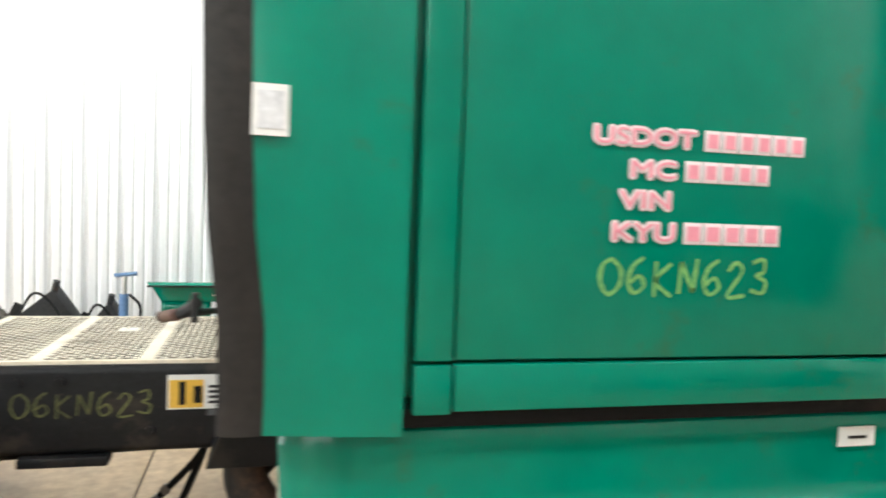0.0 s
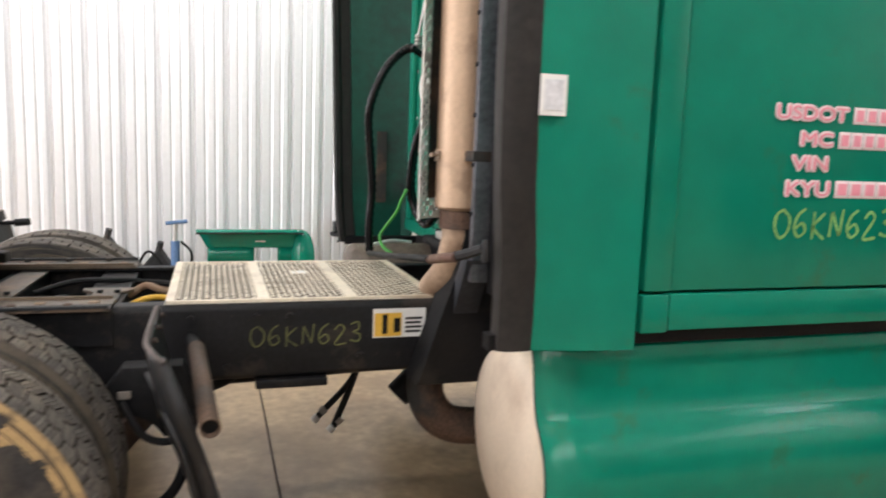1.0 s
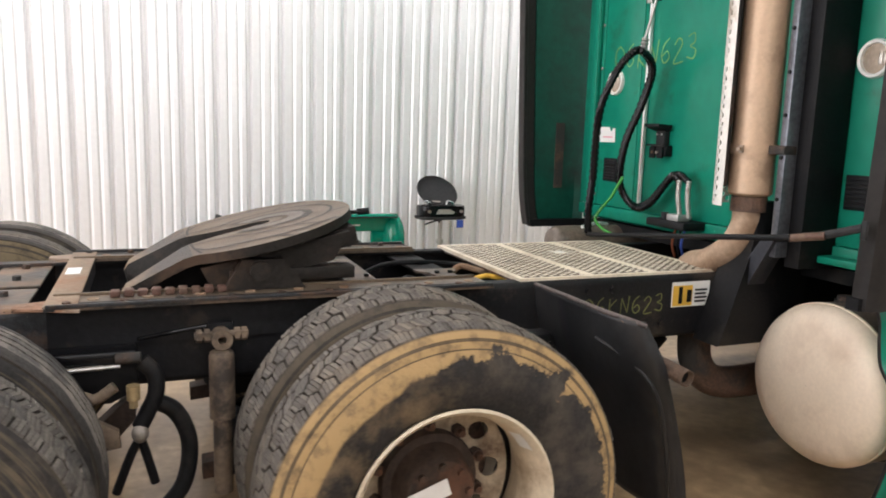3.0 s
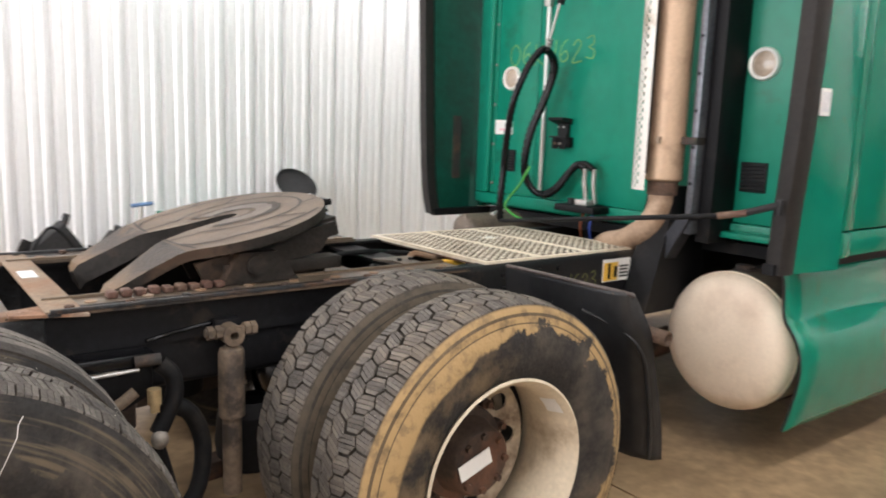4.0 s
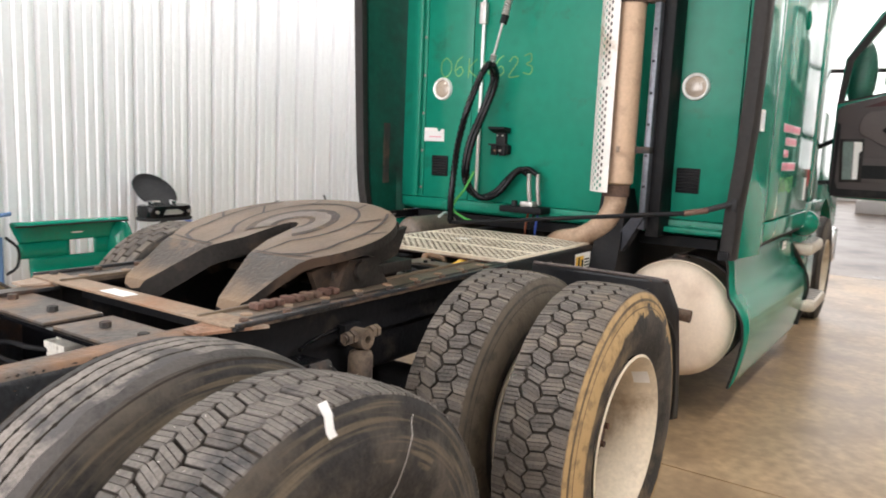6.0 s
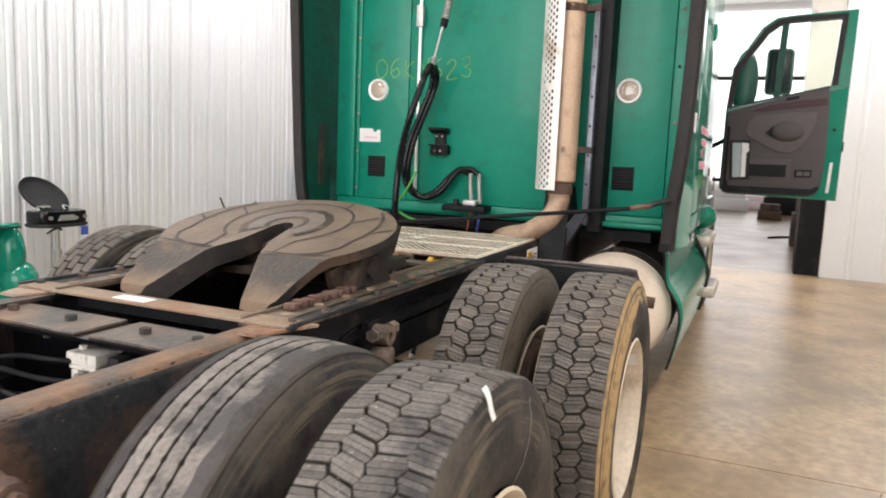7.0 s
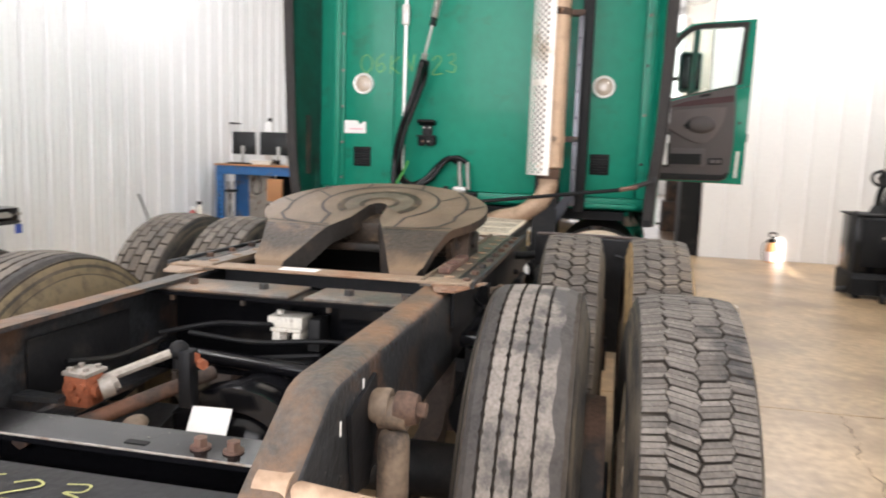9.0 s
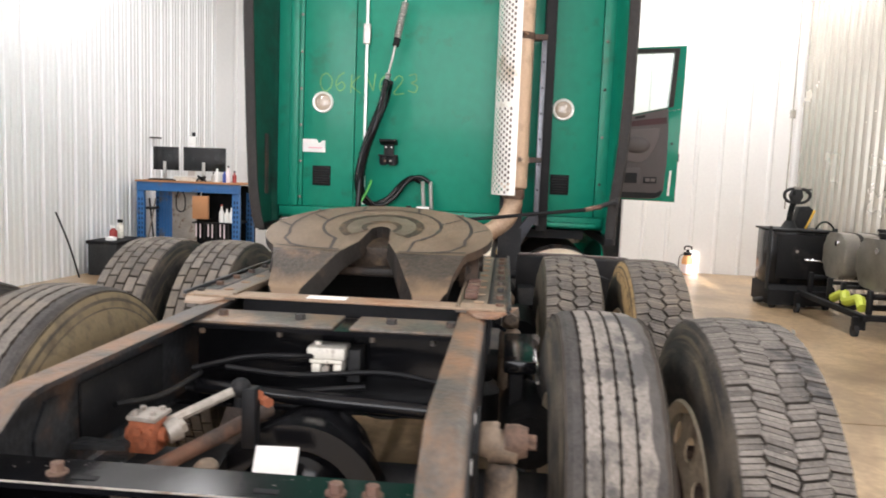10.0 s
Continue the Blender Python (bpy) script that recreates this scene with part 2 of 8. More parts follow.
TREAD_BASE = material("tread_groove", (0.052, 0.044, 0.037), 0.9, spec=0.1, bump=0.1)
TREAD_GREY = material("tread_worn", (0.19, 0.168, 0.148), 0.85, spread=0.35, scale=14, fine=130, bump=0.3, second=(0.07, 0.066, 0.063), amount=0.55, second_scale=6)
by_piece(TREAD, 0.7, 1.25)
by_piece(TREAD_WORN, 0.68, 1.22)

def scraped(m, tan, x_full, x_none):
    """A scraped, rusty tan area whose ragged edge runs across the surface between two stations."""
    n, l = m.node_tree.nodes, m.node_tree.links
    b = n["Principled BSDF"]
    old = b.inputs["Base Color"].links[0].from_socket
    geo, sep, noise = n.new("ShaderNodeNewGeometry"), n.new("ShaderNodeSeparateXYZ"), n.new("ShaderNodeTexNoise")
    noise.inputs["Scale"].default_value, noise.inputs["Detail"].default_value = 9, 6
    l.new(geo.outputs["Position"], sep.inputs[0])
    l.new(geo.outputs["Position"], noise.inputs["Vector"])
    add, rng, mix = n.new("ShaderNodeMath"), n.new("ShaderNodeMapRange"), n.new("ShaderNodeMix")
    add.operation = "MULTIPLY_ADD"
    add.inputs[1].default_value = 0.16
    l.new(noise.outputs["Fac"], add.inputs[0])
    l.new(sep.outputs["X"], add.inputs[2])
    rng.inputs["From Min"].default_value, rng.inputs["From Max"].default_value = x_none + 0.08, x_full + 0.08
    l.new(add.outputs[0], rng.inputs["Value"])
    mix.data_type = "RGBA"
    mix.inputs["B"].default_value = (*tan, 1)
    l.new(old, mix.inputs["A"])
    l.new(rng.outputs[0], mix.inputs["Factor"])
    l.new(mix.outputs["Result"], b.inputs["Base Color"])
    return m


scraped(PLATE_RAMP, (0.175, 0.115, 0.068), -2.72, -2.64)

SIDE_MUD = tyre_sides("tyre_side_mud", (0.41, 0.275, 0.13), 0.405, 0.09)
SIDE_TAN = tyre_sides("tyre_side_tan", (0.17, 0.13, 0.075), 0.33, 0.05)
SIDE_GREY = tyre_sides("tyre_side_dusty", (0.10, 0.082, 0.06), 0.36, 0.05)
SIDE_DARK = tyre_sides("tyre_side_dark", (0.115, 0.092, 0.062), 0.425, -0.04, (0.5, 0.64), 0.0)
IVORY = material("ivory_plastic", (0.72, 0.68, 0.60), 0.5, spread=0.12, scale=20, fine=90, bump=0.05, second=(0.36, 0.30, 0.23), amount=0.2, second_scale=25)
BRASS = material("dull_brass", (0.48, 0.36, 0.20), 0.4, 0.5, spread=0.2, bump=0.05)
SHOCK = material("shock_paint", (0.15, 0.11, 0.078), 0.65, spread=0.35, scale=8, fine=60, bump=0.15, second=(0.045, 0.034, 0.028), amount=0.55, second_scale=6)
WHITE = material("white_paper", (0.8, 0.79, 0.77), 0.6, spread=0.04, bump=0.0)
YELLOW = material("yellow_label", (0.75, 0.45, 0.06), 0.55, spread=0.1, bump=0.0)
CHALK_FAINT = material("faint_chalk", (0.13, 0.135, 0.05), 0.9, spread=0.4, fine=200, bump=0.0)
FITTING = material("red_brown_fitting", (0.105, 0.052, 0.037), 0.7, spread=0.35, fine=80, bump=0.25, second=(0.16, 0.11, 0.075), amount=0.3, second_scale=9, soft=0.1)
SHIELD = material("shield_steel", (0.78, 0.75, 0.70), 0.42, 0.25, spread=0.08, scale=4, fine=60, bump=0.04, second=(0.5, 0.42, 0.33), amount=0.2)
CHALK_SIDE = material("side_chalk", (0.17, 0.40, 0.12), 0.85, spread=0.35, fine=160, bump=0.0)
DULL_STEEL = material("dull_steel", (0.30, 0.27, 0.24), 0.5, 0.4, spread=0.25, fine=70, bump=0.15, second=(0.14, 0.08, 0.05), amount=0.3, second_scale=8)
ARM_RUST = material("arm_rust", (0.085, 0.052, 0.034), 0.75, spread=0.4, scale=9, fine=80, bump=0.35, second=(0.06, 0.045, 0.036), amount=0.5, second_scale=6)
CHALK_GREEN = material("faint_chalk_green", (0.16, 0.375, 0.125), 0.8, spread=0.4, fine=200, bump=0.0)
CHALK = material("yellow_chalk", (0.36, 0.36, 0.14), 0.85, spread=0.3, fine=200, bump=0.0)
PINK = material("pink_lettering", (0.80, 0.30, 0.38), 0.5, spread=0.08, bump=0.0)
PALE = material("pale_outline", (0.82, 0.70, 0.72), 0.5, spread=0.05, bump=0.0)
LENS = material("lamp_lens", (0.47, 0.38, 0.30), 0.12, spread=0.12, scale=30, coat=1.0, bump=0.0)
LAMP_RING = material("lamp_ring", (0.88, 0.87, 0.83), 0.3, 0.15, spread=0.04, bump=0.0)
STRIP_ALU = material("bright_strip", (0.86, 0.86, 0.85), 0.32, 0.35, spread=0.06, bump=0.02)
LIME = material("lime_hose", (0.055, 0.33, 0.05), 0.4, spread=0.1, bump=0.0)
WALL_METAL = material("wall_liner", (0.85, 0.85, 0.86), 0.36, 0.3, spread=0.03, scale=1.0, fine=20, bump=0.0)
WALL_WHITE = material("wall_white", (0.84, 0.83, 0.82), 0.4, 0.0, spread=0.03, scale=1.0, fine=20, bump=0.01)
WALL_CREAM = material("wall_cream", (0.56, 0.525, 0.465), 0.24, 0.55, spread=0.05, scale=1.2, fine=30, bump=0.02)
CEILING = material("ceiling_liner", (0.75, 0.75, 0.74), 0.5, spread=0.05, bump=0.02)
CONCRETE = material("sealed_concrete", (0.37, 0.259, 0.150), 0.33, spec=0.42, spread=0.34, scale=0.8, fine=16, bump=0.05, second=(0.215, 0.143, 0.083), amount=0.5, second_scale=1.2, soft=0.1)
WET = material("wet_concrete", (0.15, 0.092, 0.05), 0.3, spec=0.35, spread=0.35, scale=0.9, fine=12, bump=0.06, second=(0.06, 0.042, 0.028), amount=0.45, second_scale=0.9, soft=0.1)
SEAM = material("floor_joint", (0.07, 0.05, 0.035), 0.8, bump=0.1)
DOOR_TRIM = material("door_trim", (0.075, 0.062, 0.062), 0.6, spread=0.12, fine=150, bump=0.1)
DOOR_PAD = material("door_pad", (0.115, 0.095, 0.095), 0.7, spread=0.12, fine=150, bump=0.1)
PEEP = material("peep_pane", (0.10, 0.15, 0.13), 0.12, spread=0.2, bump=0.02)
WOOD_STRIP = material("burgundy_strip", (0.045, 0.010, 0.012), 0.42, spread=0.2, bump=0.0, spec=0.3)
BLUE_BENCH = material("blue_bench", (0.022, 0.12, 0.32), 0.45, spread=0.15, bump=0.05, second=(0.1, 0.1, 0.11), amount=0.2)
CARD = material("cardboard", (0.42, 0.2, 0.09), 0.75, spread=0.1, bump=0.05)
SCREEN = material("dark_screen", (0.012, 0.013, 0.015), 0.15, spread=0.1, bump=0.0)
BLUE = material("blue_plastic", (0.04, 0.08, 0.36), 0.4, bump=0.0)
BLUE_STEEL = material("blue_stand", (0.10, 0.19, 0.36), 0.45, spread=0.2, bump=0.05)
RED = material("red_paint", (0.36, 0.05, 0.045), 0.4, spread=0.15, bump=0.02)
ORANGE = material("orange_plastic", (0.70, 0.33, 0.13), 0.4, spread=0.1, bump=0.0)
ORANGE_RUST = material("orange_rust", (0.23, 0.066, 0.027), 0.75, spread=0.35, fine=80, bump=0.3)
HIVIS = material("hi_vis_strap", (0.52, 0.58, 0.06), 0.6, spread=0.1, bump=0.0)
GREY_TANK = material("grey_poly_tank", (0.20, 0.18, 0.152), 0.38, 0.0, spread=0.2, scale=3, bump=0.03, second=(0.12, 0.105, 0.09), amount=0.35, second_scale=3, soft=0.14)
GLASS = glass("window_glass")
TUBE = plain_glow("lamp_tube", (1.0, 0.98, 0.95), 1.3)


# ---- building helpers ----
def thing(name, at, label, category, group="", kind=""):
    ob = new(name)
    ob.location = at
    ob.empty_display_size = 0.1
    return tagged(ob, label, category, group, kind)


def origin_of(ob):
    v = Vector((0, 0, 0))
    while ob:
        v += ob.location
        ob = ob.parent
    return v


def link(name, mesh, parent=None, at=None, label=""):
    ob = new(name, mesh)
    if parent:
        ob.parent = parent
    if at is not None:
        ob.location = at
    return tagged(ob, label)


def mesh_of(name, bm, mats, smooth=None):
    bmesh.ops.recalc_face_normals(bm, faces=bm.faces)
    me = bpy.data.meshes.new(name)
    bm.to_mesh(me)
    bm.free()
    for m in (mats if isinstance(mats, (list, tuple)) else [mats]):
        me.materials.append(m)
    if smooth:
        me.shade_smooth()
        me.set_sharp_from_angle(angle=radians(smooth))
    return me


def part(name, bm, mats, parent=None, label="", smooth=40):
    """Links a bmesh, built in world coordinates, as one mesh under its parent."""
    if parent:
        bmesh.ops.translate(bm, verts=bm.verts, vec=-origin_of(parent))
    return link(name, mesh_of(name, bm, mats, smooth), parent, None, label)


def structure(name, bm, mats, label, category, smooth=None):
    return tagged(part(name, bm, mats, None, "", smooth), label, category, "", "structure")


def box(x0, x1, y0, y1, z0, z1, bevel=0.0, bm=None, mi=0):
    bm = bm or bmesh.new()
    v = [bm.verts.new((x, y, z)) for x in (x0, x1) for y in (y0, y1) for z in (z0, z1)]
    f = [bm.faces.new([v[i] for i in q]) for q in ((0, 1, 3, 2), (4, 6, 7, 5), (0, 4, 5, 1), (2, 3, 7, 6), (0, 2, 6, 4), (1, 5, 7, 3))]
    for q in f:
        q.material_index = mi
    if bevel:
        es = list({e for q in f for e in q.edges})
        bmesh.ops.bevel(bm, geom=es, offset=bevel, segments=2, affect="EDGES", profile=0.5)
    return bm


def prism(points, axis, a, b, bm=None, mi=0, bevel=0.0):
    """A flat outline pushed along an axis from a to b. points: pairs of the two other coordinates, in xyz order."""
    bm = bm or bmesh.new()

    def place(p, d):
        return {"x": (d, p[0], p[1]), "y": (p[0], d, p[1]), "z": (p[0], p[1], d)}[axis]

    lo, hi = [bm.verts.new(place(p, a)) for p in points], [bm.verts.new(place(p, b)) for p in points]
    fs = [bm.faces.new(lo), bm.faces.new(hi[::-1])]
    k = len(points)
    fs += [bm.faces.new((lo[i], hi[i], hi[(i + 1) % k], lo[(i + 1) % k])) for i in range(k)]
    for q in fs:
        q.material_index = mi
    if bevel:
        bmesh.ops.bevel(bm, geom=[e for q in fs[:2] for e in q.edges], offset=bevel, segments=2, affect="EDGES", profile=0.5)
    return bm


def rod(p, q, r, r2=None, seg=16, bm=None, mi=0, caps=True):
    bm = bm or bmesh.new()
    p, q = Vector(p), Vector(q)
    d = q - p
    m = Matrix.Translation((p + q) / 2) @ d.to_track_quat("Z", "Y").to_matrix().to_4x4()
    got = bmesh.ops.create_cone(bm, cap_ends=caps, segments=seg, radius1=r, radius2=r if r2 is None else r2, depth=d.length, matrix=m)
    if mi:
        for q in {f for v in got["verts"] for f in v.link_faces}:
            q.material_index = mi
    return bm


def ball(at, r, bm=None, scale=(1, 1, 1), seg=16):
    bm = bm or bmesh.new()
    bmesh.ops.create_uvsphere(bm, u_segments=seg, v_segments=seg // 2, radius=r, matrix=Matrix.Translation(at) @ Matrix.Diagonal((*scale, 1)))
    return bm


def smooth_path(points, steps=8):
    """A Catmull-Rom curve through the points."""
    pts = [Vector(p) for p in points]
    pts = [pts[0] * 2 - pts[1], *pts, pts[-1] * 2 - pts[-2]]
    out = []
    for i in range(1, len(pts) - 2):
        a, b, c, d = pts[i - 1:i + 3]
        for s in range(steps):
            t = s / steps
            out.append(0.5 * (2 * b + (c - a) * t + (2 * a - 5 * b + 4 * c - d) * t * t + (3 * b - a - 3 * c + d) * t ** 3))
    return out + [pts[-2]]


def hose(points, r, bm=None, seg=10, steps=8, ripple=0.0):
    """A round tube along a smooth path; ripple gives it the ribs of a corrugated or wrapped hose."""
    bm = bm or bmesh.new()
    path = smooth_path(points, steps)
    side = None
    rings = []
    for i, p in enumerate(path):
        d = (path[min(i + 1, len(path) - 1)] - path[max(i - 1, 0)]).normalized()
        side = d.orthogonal() if side is None else (side - d * side.dot(d))
        side.normalize()
        up = d.cross(side)
        rr = r * (1 + ripple * (i % 2))
        rings.append([bm.verts.new(p + rr * (math.cos(a) * side + math.sin(a) * up)) for a in (2 * math.pi * k / seg for k in range(seg))])
    for a, b in zip(rings, rings[1:]):
        for k in range(seg):
            bm.faces.new((a[k], a[(k + 1) % seg], b[(k + 1) % seg], b[k]))
    bm.faces.new(rings[0][::-1])
    bm.faces.new(rings[-1])
    return bm


def lathe(profile, axis="y", at=(0, 0, 0), seg=48, bm=None, mats=None, closed=False):
    """Turns (along, radius) pairs round an axis."""
    bm = bm or bmesh.new()
    at = Vector(at)
    rings = []
    for s, r in profile:
        ring = []
        for k in range(seg):
            a = 2 * math.pi * k / seg
            c, d = r * math.cos(a), r * math.sin(a)
            ring.append(bm.verts.new(at + Vector({"y": (c, s, d), "x": (s, c, d), "z": (c, d, s)}[axis])))
        rings.append(ring)
    pairs = list(zip(rings, rings[1:])) + ([(rings[-1], rings[0])] if closed else [])
    for i, (a, b) in enumerate(pairs):
        for k in range(seg):
            f = bm.faces.new((a[k], a[(k + 1) % seg], b[(k + 1) % seg], b[k]))
            if mats:
                f.material_index = mats[i]
    return bm


def corrugated(length, height, pitch, depth, minor=0.0, foot=0.0):
    """Ribbed sheet: runs along +x from 0, faces -y, with a flat back. Ribs stand out by depth; two shallow stiffeners between if minor."""
    bm = bmesh.new()
    prof = []
    x = 0.0
    while x < length:
        prof.append((x, 0))
        for c in (0.28, 0.59) if minor else ():
            prof += [(x + (c + 0.075 * (k - 5) / 5) * pitch, -minor * 0.5 * (1 - math.cos(2 * math.pi * k / 10))) for k in range(11)]
        prof += [(x + 0.79 * pitch, 0), (x + 0.80 * pitch, -0.06 * depth), (x + 0.85 * pitch, -0.94 * depth), (x + 0.86 * pitch, -depth), (x + 0.94 * pitch, -depth), (x + 0.95 * pitch, -0.94 * depth)]
        x += pitch
    prof = [p for p in prof if p[0] < length] + [(length, 0), (length, 0.12), (0, 0.12)]
    return prism(prof, "z", foot, height, bm)


def turned(bm, m):
    bm.transform(m)
    return bm


def stroke(bm, pts, width, m):
    """A flat chalk or brush stroke through 2D points, laid on a surface by the matrix m (x along, y up)."""
    pts = smooth_path([(*p, 0) for p in pts], 5)
    left, right = [], []
    for i, p in enumerate(pts):
        d = (pts[min(i + 1, len(pts) - 1)] - pts[max(i - 1, 0)]).normalized()
        s = Vector((-d.y, d.x, 0)) * width / 2 * (0.75 + 0.5 * random.random())
        left.append(bm.verts.new(m @ (p + s)))
        right.append(bm.verts.new(m @ (p - s)))
    for i in range(len(pts) - 1):
        bm.faces.new((left[i], left[i + 1], right[i + 1], right[i]))
    return bm


GLYPHS = {
    "0": [[(0.5, 1), (0.12, 0.8), (0.05, 0.35), (0.4, 0), (0.85, 0.25), (0.9, 0.7), (0.5, 1)]],
    "6": [[(0.75, 1), (0.3, 0.75), (0.12, 0.3), (0.4, 0), (0.8, 0.2), (0.6, 0.48), (0.2, 0.3)]],
    "K": [[(0.2, 1), (0.15, 0)], [(0.85, 0.95), (0.2, 0.45), (0.9, 0.0)]],
    "N": [[(0.12, 0), (0.2, 0.9)], [(0.2, 0.9), (0.75, 0.05)], [(0.75, 0.05), (0.9, 1)]],
    "2": [[(0.1, 0.75), (0.45, 1), (0.75, 0.75), (0.1, 0.03), (0.9, 0.05)]],
    "3": [[(0.1, 0.9), (0.6, 1), (0.65, 0.65), (0.3, 0.52), (0.75, 0.35), (0.6, 0.02), (0.05, 0.1)]],
}


def scrawl(text, width, height, m, thick=0.012):
    bm = bmesh.new()
    step = width / len(text)
    for i, ch in enumerate(text):
        lift = 0.06 * math.sin(2.3 * i)
        for line in GLYPHS[ch]:
            stroke(bm, [((i + 0.9 * x) * step, (y + lift) * height) for x, y in line], thick, m)
    return bm


def lettering(text, size, mats, m, name, parent, bold=0.0, fit_to=None, label=""):
    """Real letters of the built-in font as a mesh on a surface; bold thickens the strokes by stacked, shifted layers."""
    c = bpy.data.curves.new(name, "FONT")
    c.body, c.size, c.extrude = text, size, 0.0006
    tmp = new("tmp", c)
    me = bpy.data.meshes.new_from_object(tmp.evaluated_get(bpy.context.evaluated_depsgraph_get()))
    bpy.data.objects.remove(tmp)
    bm = bmesh.new()
    xs, ys = [v.co.x for v in me.vertices], [v.co.y for v in me.vertices]
    sx, sy = (fit_to[0] / (max(xs) - min(xs)), fit_to[1] / (max(ys) - min(ys))) if fit_to else (1.0, 1.0)
    for k in range(8 if bold else 1):
        a = math.pi / 4 * k
        got = set(bm.verts)
        bm.from_mesh(me)
        for v in bm.verts:
            if v not in got:
                v.co = ((v.co.x - min(xs)) * sx + bold * math.cos(a), (v.co.y - min(ys)) * sy + bold * math.sin(a), v.co.z + 0.0001 * k)
    bpy.data.meshes.remove(me)
    bm.transform(m)
    return part(name, bm, mats, parent, label, smooth=None)


# ---- the setting ----
WALL_L, WALL_R, WALL_F, WALL_B, TOP = 5.0, -5.5, 7.9, -9.0, 5.4
JOINT = -0.85


def floor_z(x):
    """The slab is level behind the joint and falls gently towards the front of the shop."""
    return -0.023 * max(min(x, 9.0) - JOINT, 0.0)


def floor_sheet(x0, x1, y0, y1):
    bm = bmesh.new()
    v = [bm.verts.new((x, y, floor_z(x) + d)) for d in (0, -0.2) for x, y in ((x0, y0), (x1, y0), (x1, y1), (x0, y1))]
    for q in ((0, 1, 2, 3), (7, 6, 5, 4), (0, 4, 5, 1), (1, 5, 6, 2), (2, 6, 7, 3), (3, 7, 4, 0)):
        bm.faces.new([v[i] for i in q])
    return bm


structure("floor", floor_sheet(WALL_B - 0.4, JOINT - 0.006, WALL_R - 0.3, WALL_L + 0.3), CONCRETE, "stained tan sealed concrete shop floor slab", "floor")
structure("floor_2", floor_sheet(JOINT + 0.006, 8.1, WALL_R - 0.3, WALL_L + 0.3), CONCRETE, "stained tan sealed concrete floor sloping to the next bay", "floor")
structure("floor_3", floor_sheet(8.11, 34, WALL_R - 0.3, WALL_L + 0.3), WET, "wet reflective concrete floor of the next bay", "floor")
structure("trim_joint", box(JOINT - 0.006, JOINT + 0.006, WALL_R, WALL_L, -0.1, -0.008), SEAM, "dark saw-cut joint between two floor slabs", "floor joint")

crack = bmesh.new()
pts = [(-0.87, -2.27), (-1.05, -2.25), (-1.3, -2.23), (-1.5, -2.16), (-1.8, -2.17), (-2.1, -2.1), (-2.45, -2.12)]
for i in range(len(pts) * 3):
    a, b = i / (len(pts) * 3) * (len(pts) - 1), (i + 0.95) / (len(pts) * 3) * (len(pts) - 1)

    def along(s):
        j = min(int(s), len(pts) - 2)
        return Vector(pts[j]).lerp(Vector(pts[j + 1]), s - j) + Vector((0, 0.012 * math.sin(9 * s)))

    p, q = along(a), along(b)
    w = 0.0025 + 0.002 * math.sin(5 * i)
    crack.faces.new([crack.verts.new((*c, 0.002)) for c in (p + Vector((0, w)), q + Vector((0, w)), q - Vector((0, w)), p - Vector((0, w)))])
structure("trim_crack", crack, SEAM, "thin crack in the concrete floor", "crack")

PITCH = 0.333
left = corrugated(18.2, TOP, PITCH, -0.054, -0.014, -0.35)
structure("wall_left", turned(left, Matrix.Translation((-3.68 + PITCH * 0.2 - 18 * PITCH, WALL_L, 0))), WALL_METAL, "silver-white ribbed metal liner wall with vertical ribs", "wall")
front_pitch = 0.416
fr = corrugated(WALL_R * -1 - 2.57, TOP, front_pitch, 0.022, 0.0, -0.45)
structure("wall_front", turned(fr, Matrix.Translation((WALL_F, -2.57, 0)) @ pose(0, 0, 0, 0, 0, -90)), WALL_WHITE, "white metal liner wall beside a wide doorway", "wall")
fr2 = corrugated(2.2, TOP, front_pitch, 0.022, 0.0, -0.45)
structure("wall_front_2", turned(fr2, Matrix.Translation((WALL_F + 0.3, WALL_L, 0)) @ pose(0, 0, 0, 0, 0, -90)), WALL_WHITE, "white metal liner wall behind the workbench", "wall")
structure("wall_front_3", box(WALL_F, WALL_F + 0.15, -2.57, 2.8, 4.6, TOP), WALL_WHITE, "white lintel over a wide doorway", "wall")
rw_profile = []
for k in range(70):
    rw_profile += [(k * 0.246 + a, -d) for a, d in ((0.0, 0.0), (0.148, 0.0), (0.152, 0.003), (0.172, 0.040), (0.176, 0.043), (0.215, 0.043), (0.219, 0.041), (0.240, 0.003))]
rw = prism(rw_profile + [(17.22, 0), (17.22, 0.12), (0, 0.12)], "z", -0.45, TOP, bmesh.new())
structure("wall_right", turned(rw, Matrix.Translation((WALL_F, WALL_R, 0)) @ pose(0, 0, 0, 0, 0, 180)), WALL_CREAM, "cream ribbed metal liner wall with vertical ribs", "wall")
# unseen rear wall; its tall narrow slit is added to shape the sun streak
SLIT_Y0, SLIT_Y1, SLIT_Z0, SLIT_Z1 = -2.60, -2.42, 3.20, 4.08
bk = bmesh.new()
for y0, y1, z0, z1 in ((WALL_R - 0.3, SLIT_Y0, -0.3, TOP), (SLIT_Y1, WALL_L + 0.3, -0.3, TOP), (SLIT_Y0, SLIT_Y1, -0.3, SLIT_Z0), (SLIT_Y0, SLIT_Y1, SLIT_Z1, TOP)):
    box(WALL_B - 0.15, WALL_B, y0, y1, z0, z1, bm=bk)
structure("wall_rear", bk, WALL_WHITE, "unseen white rear wall with a slit that shapes the sun streak", "wall")
structure("ceiling", box(WALL_B - 0.4, WALL_F + 0.5, WALL_R - 0.3, WALL_L + 0.3, TOP, TOP + 0.15), CEILING, "white metal liner ceiling", "ceiling")
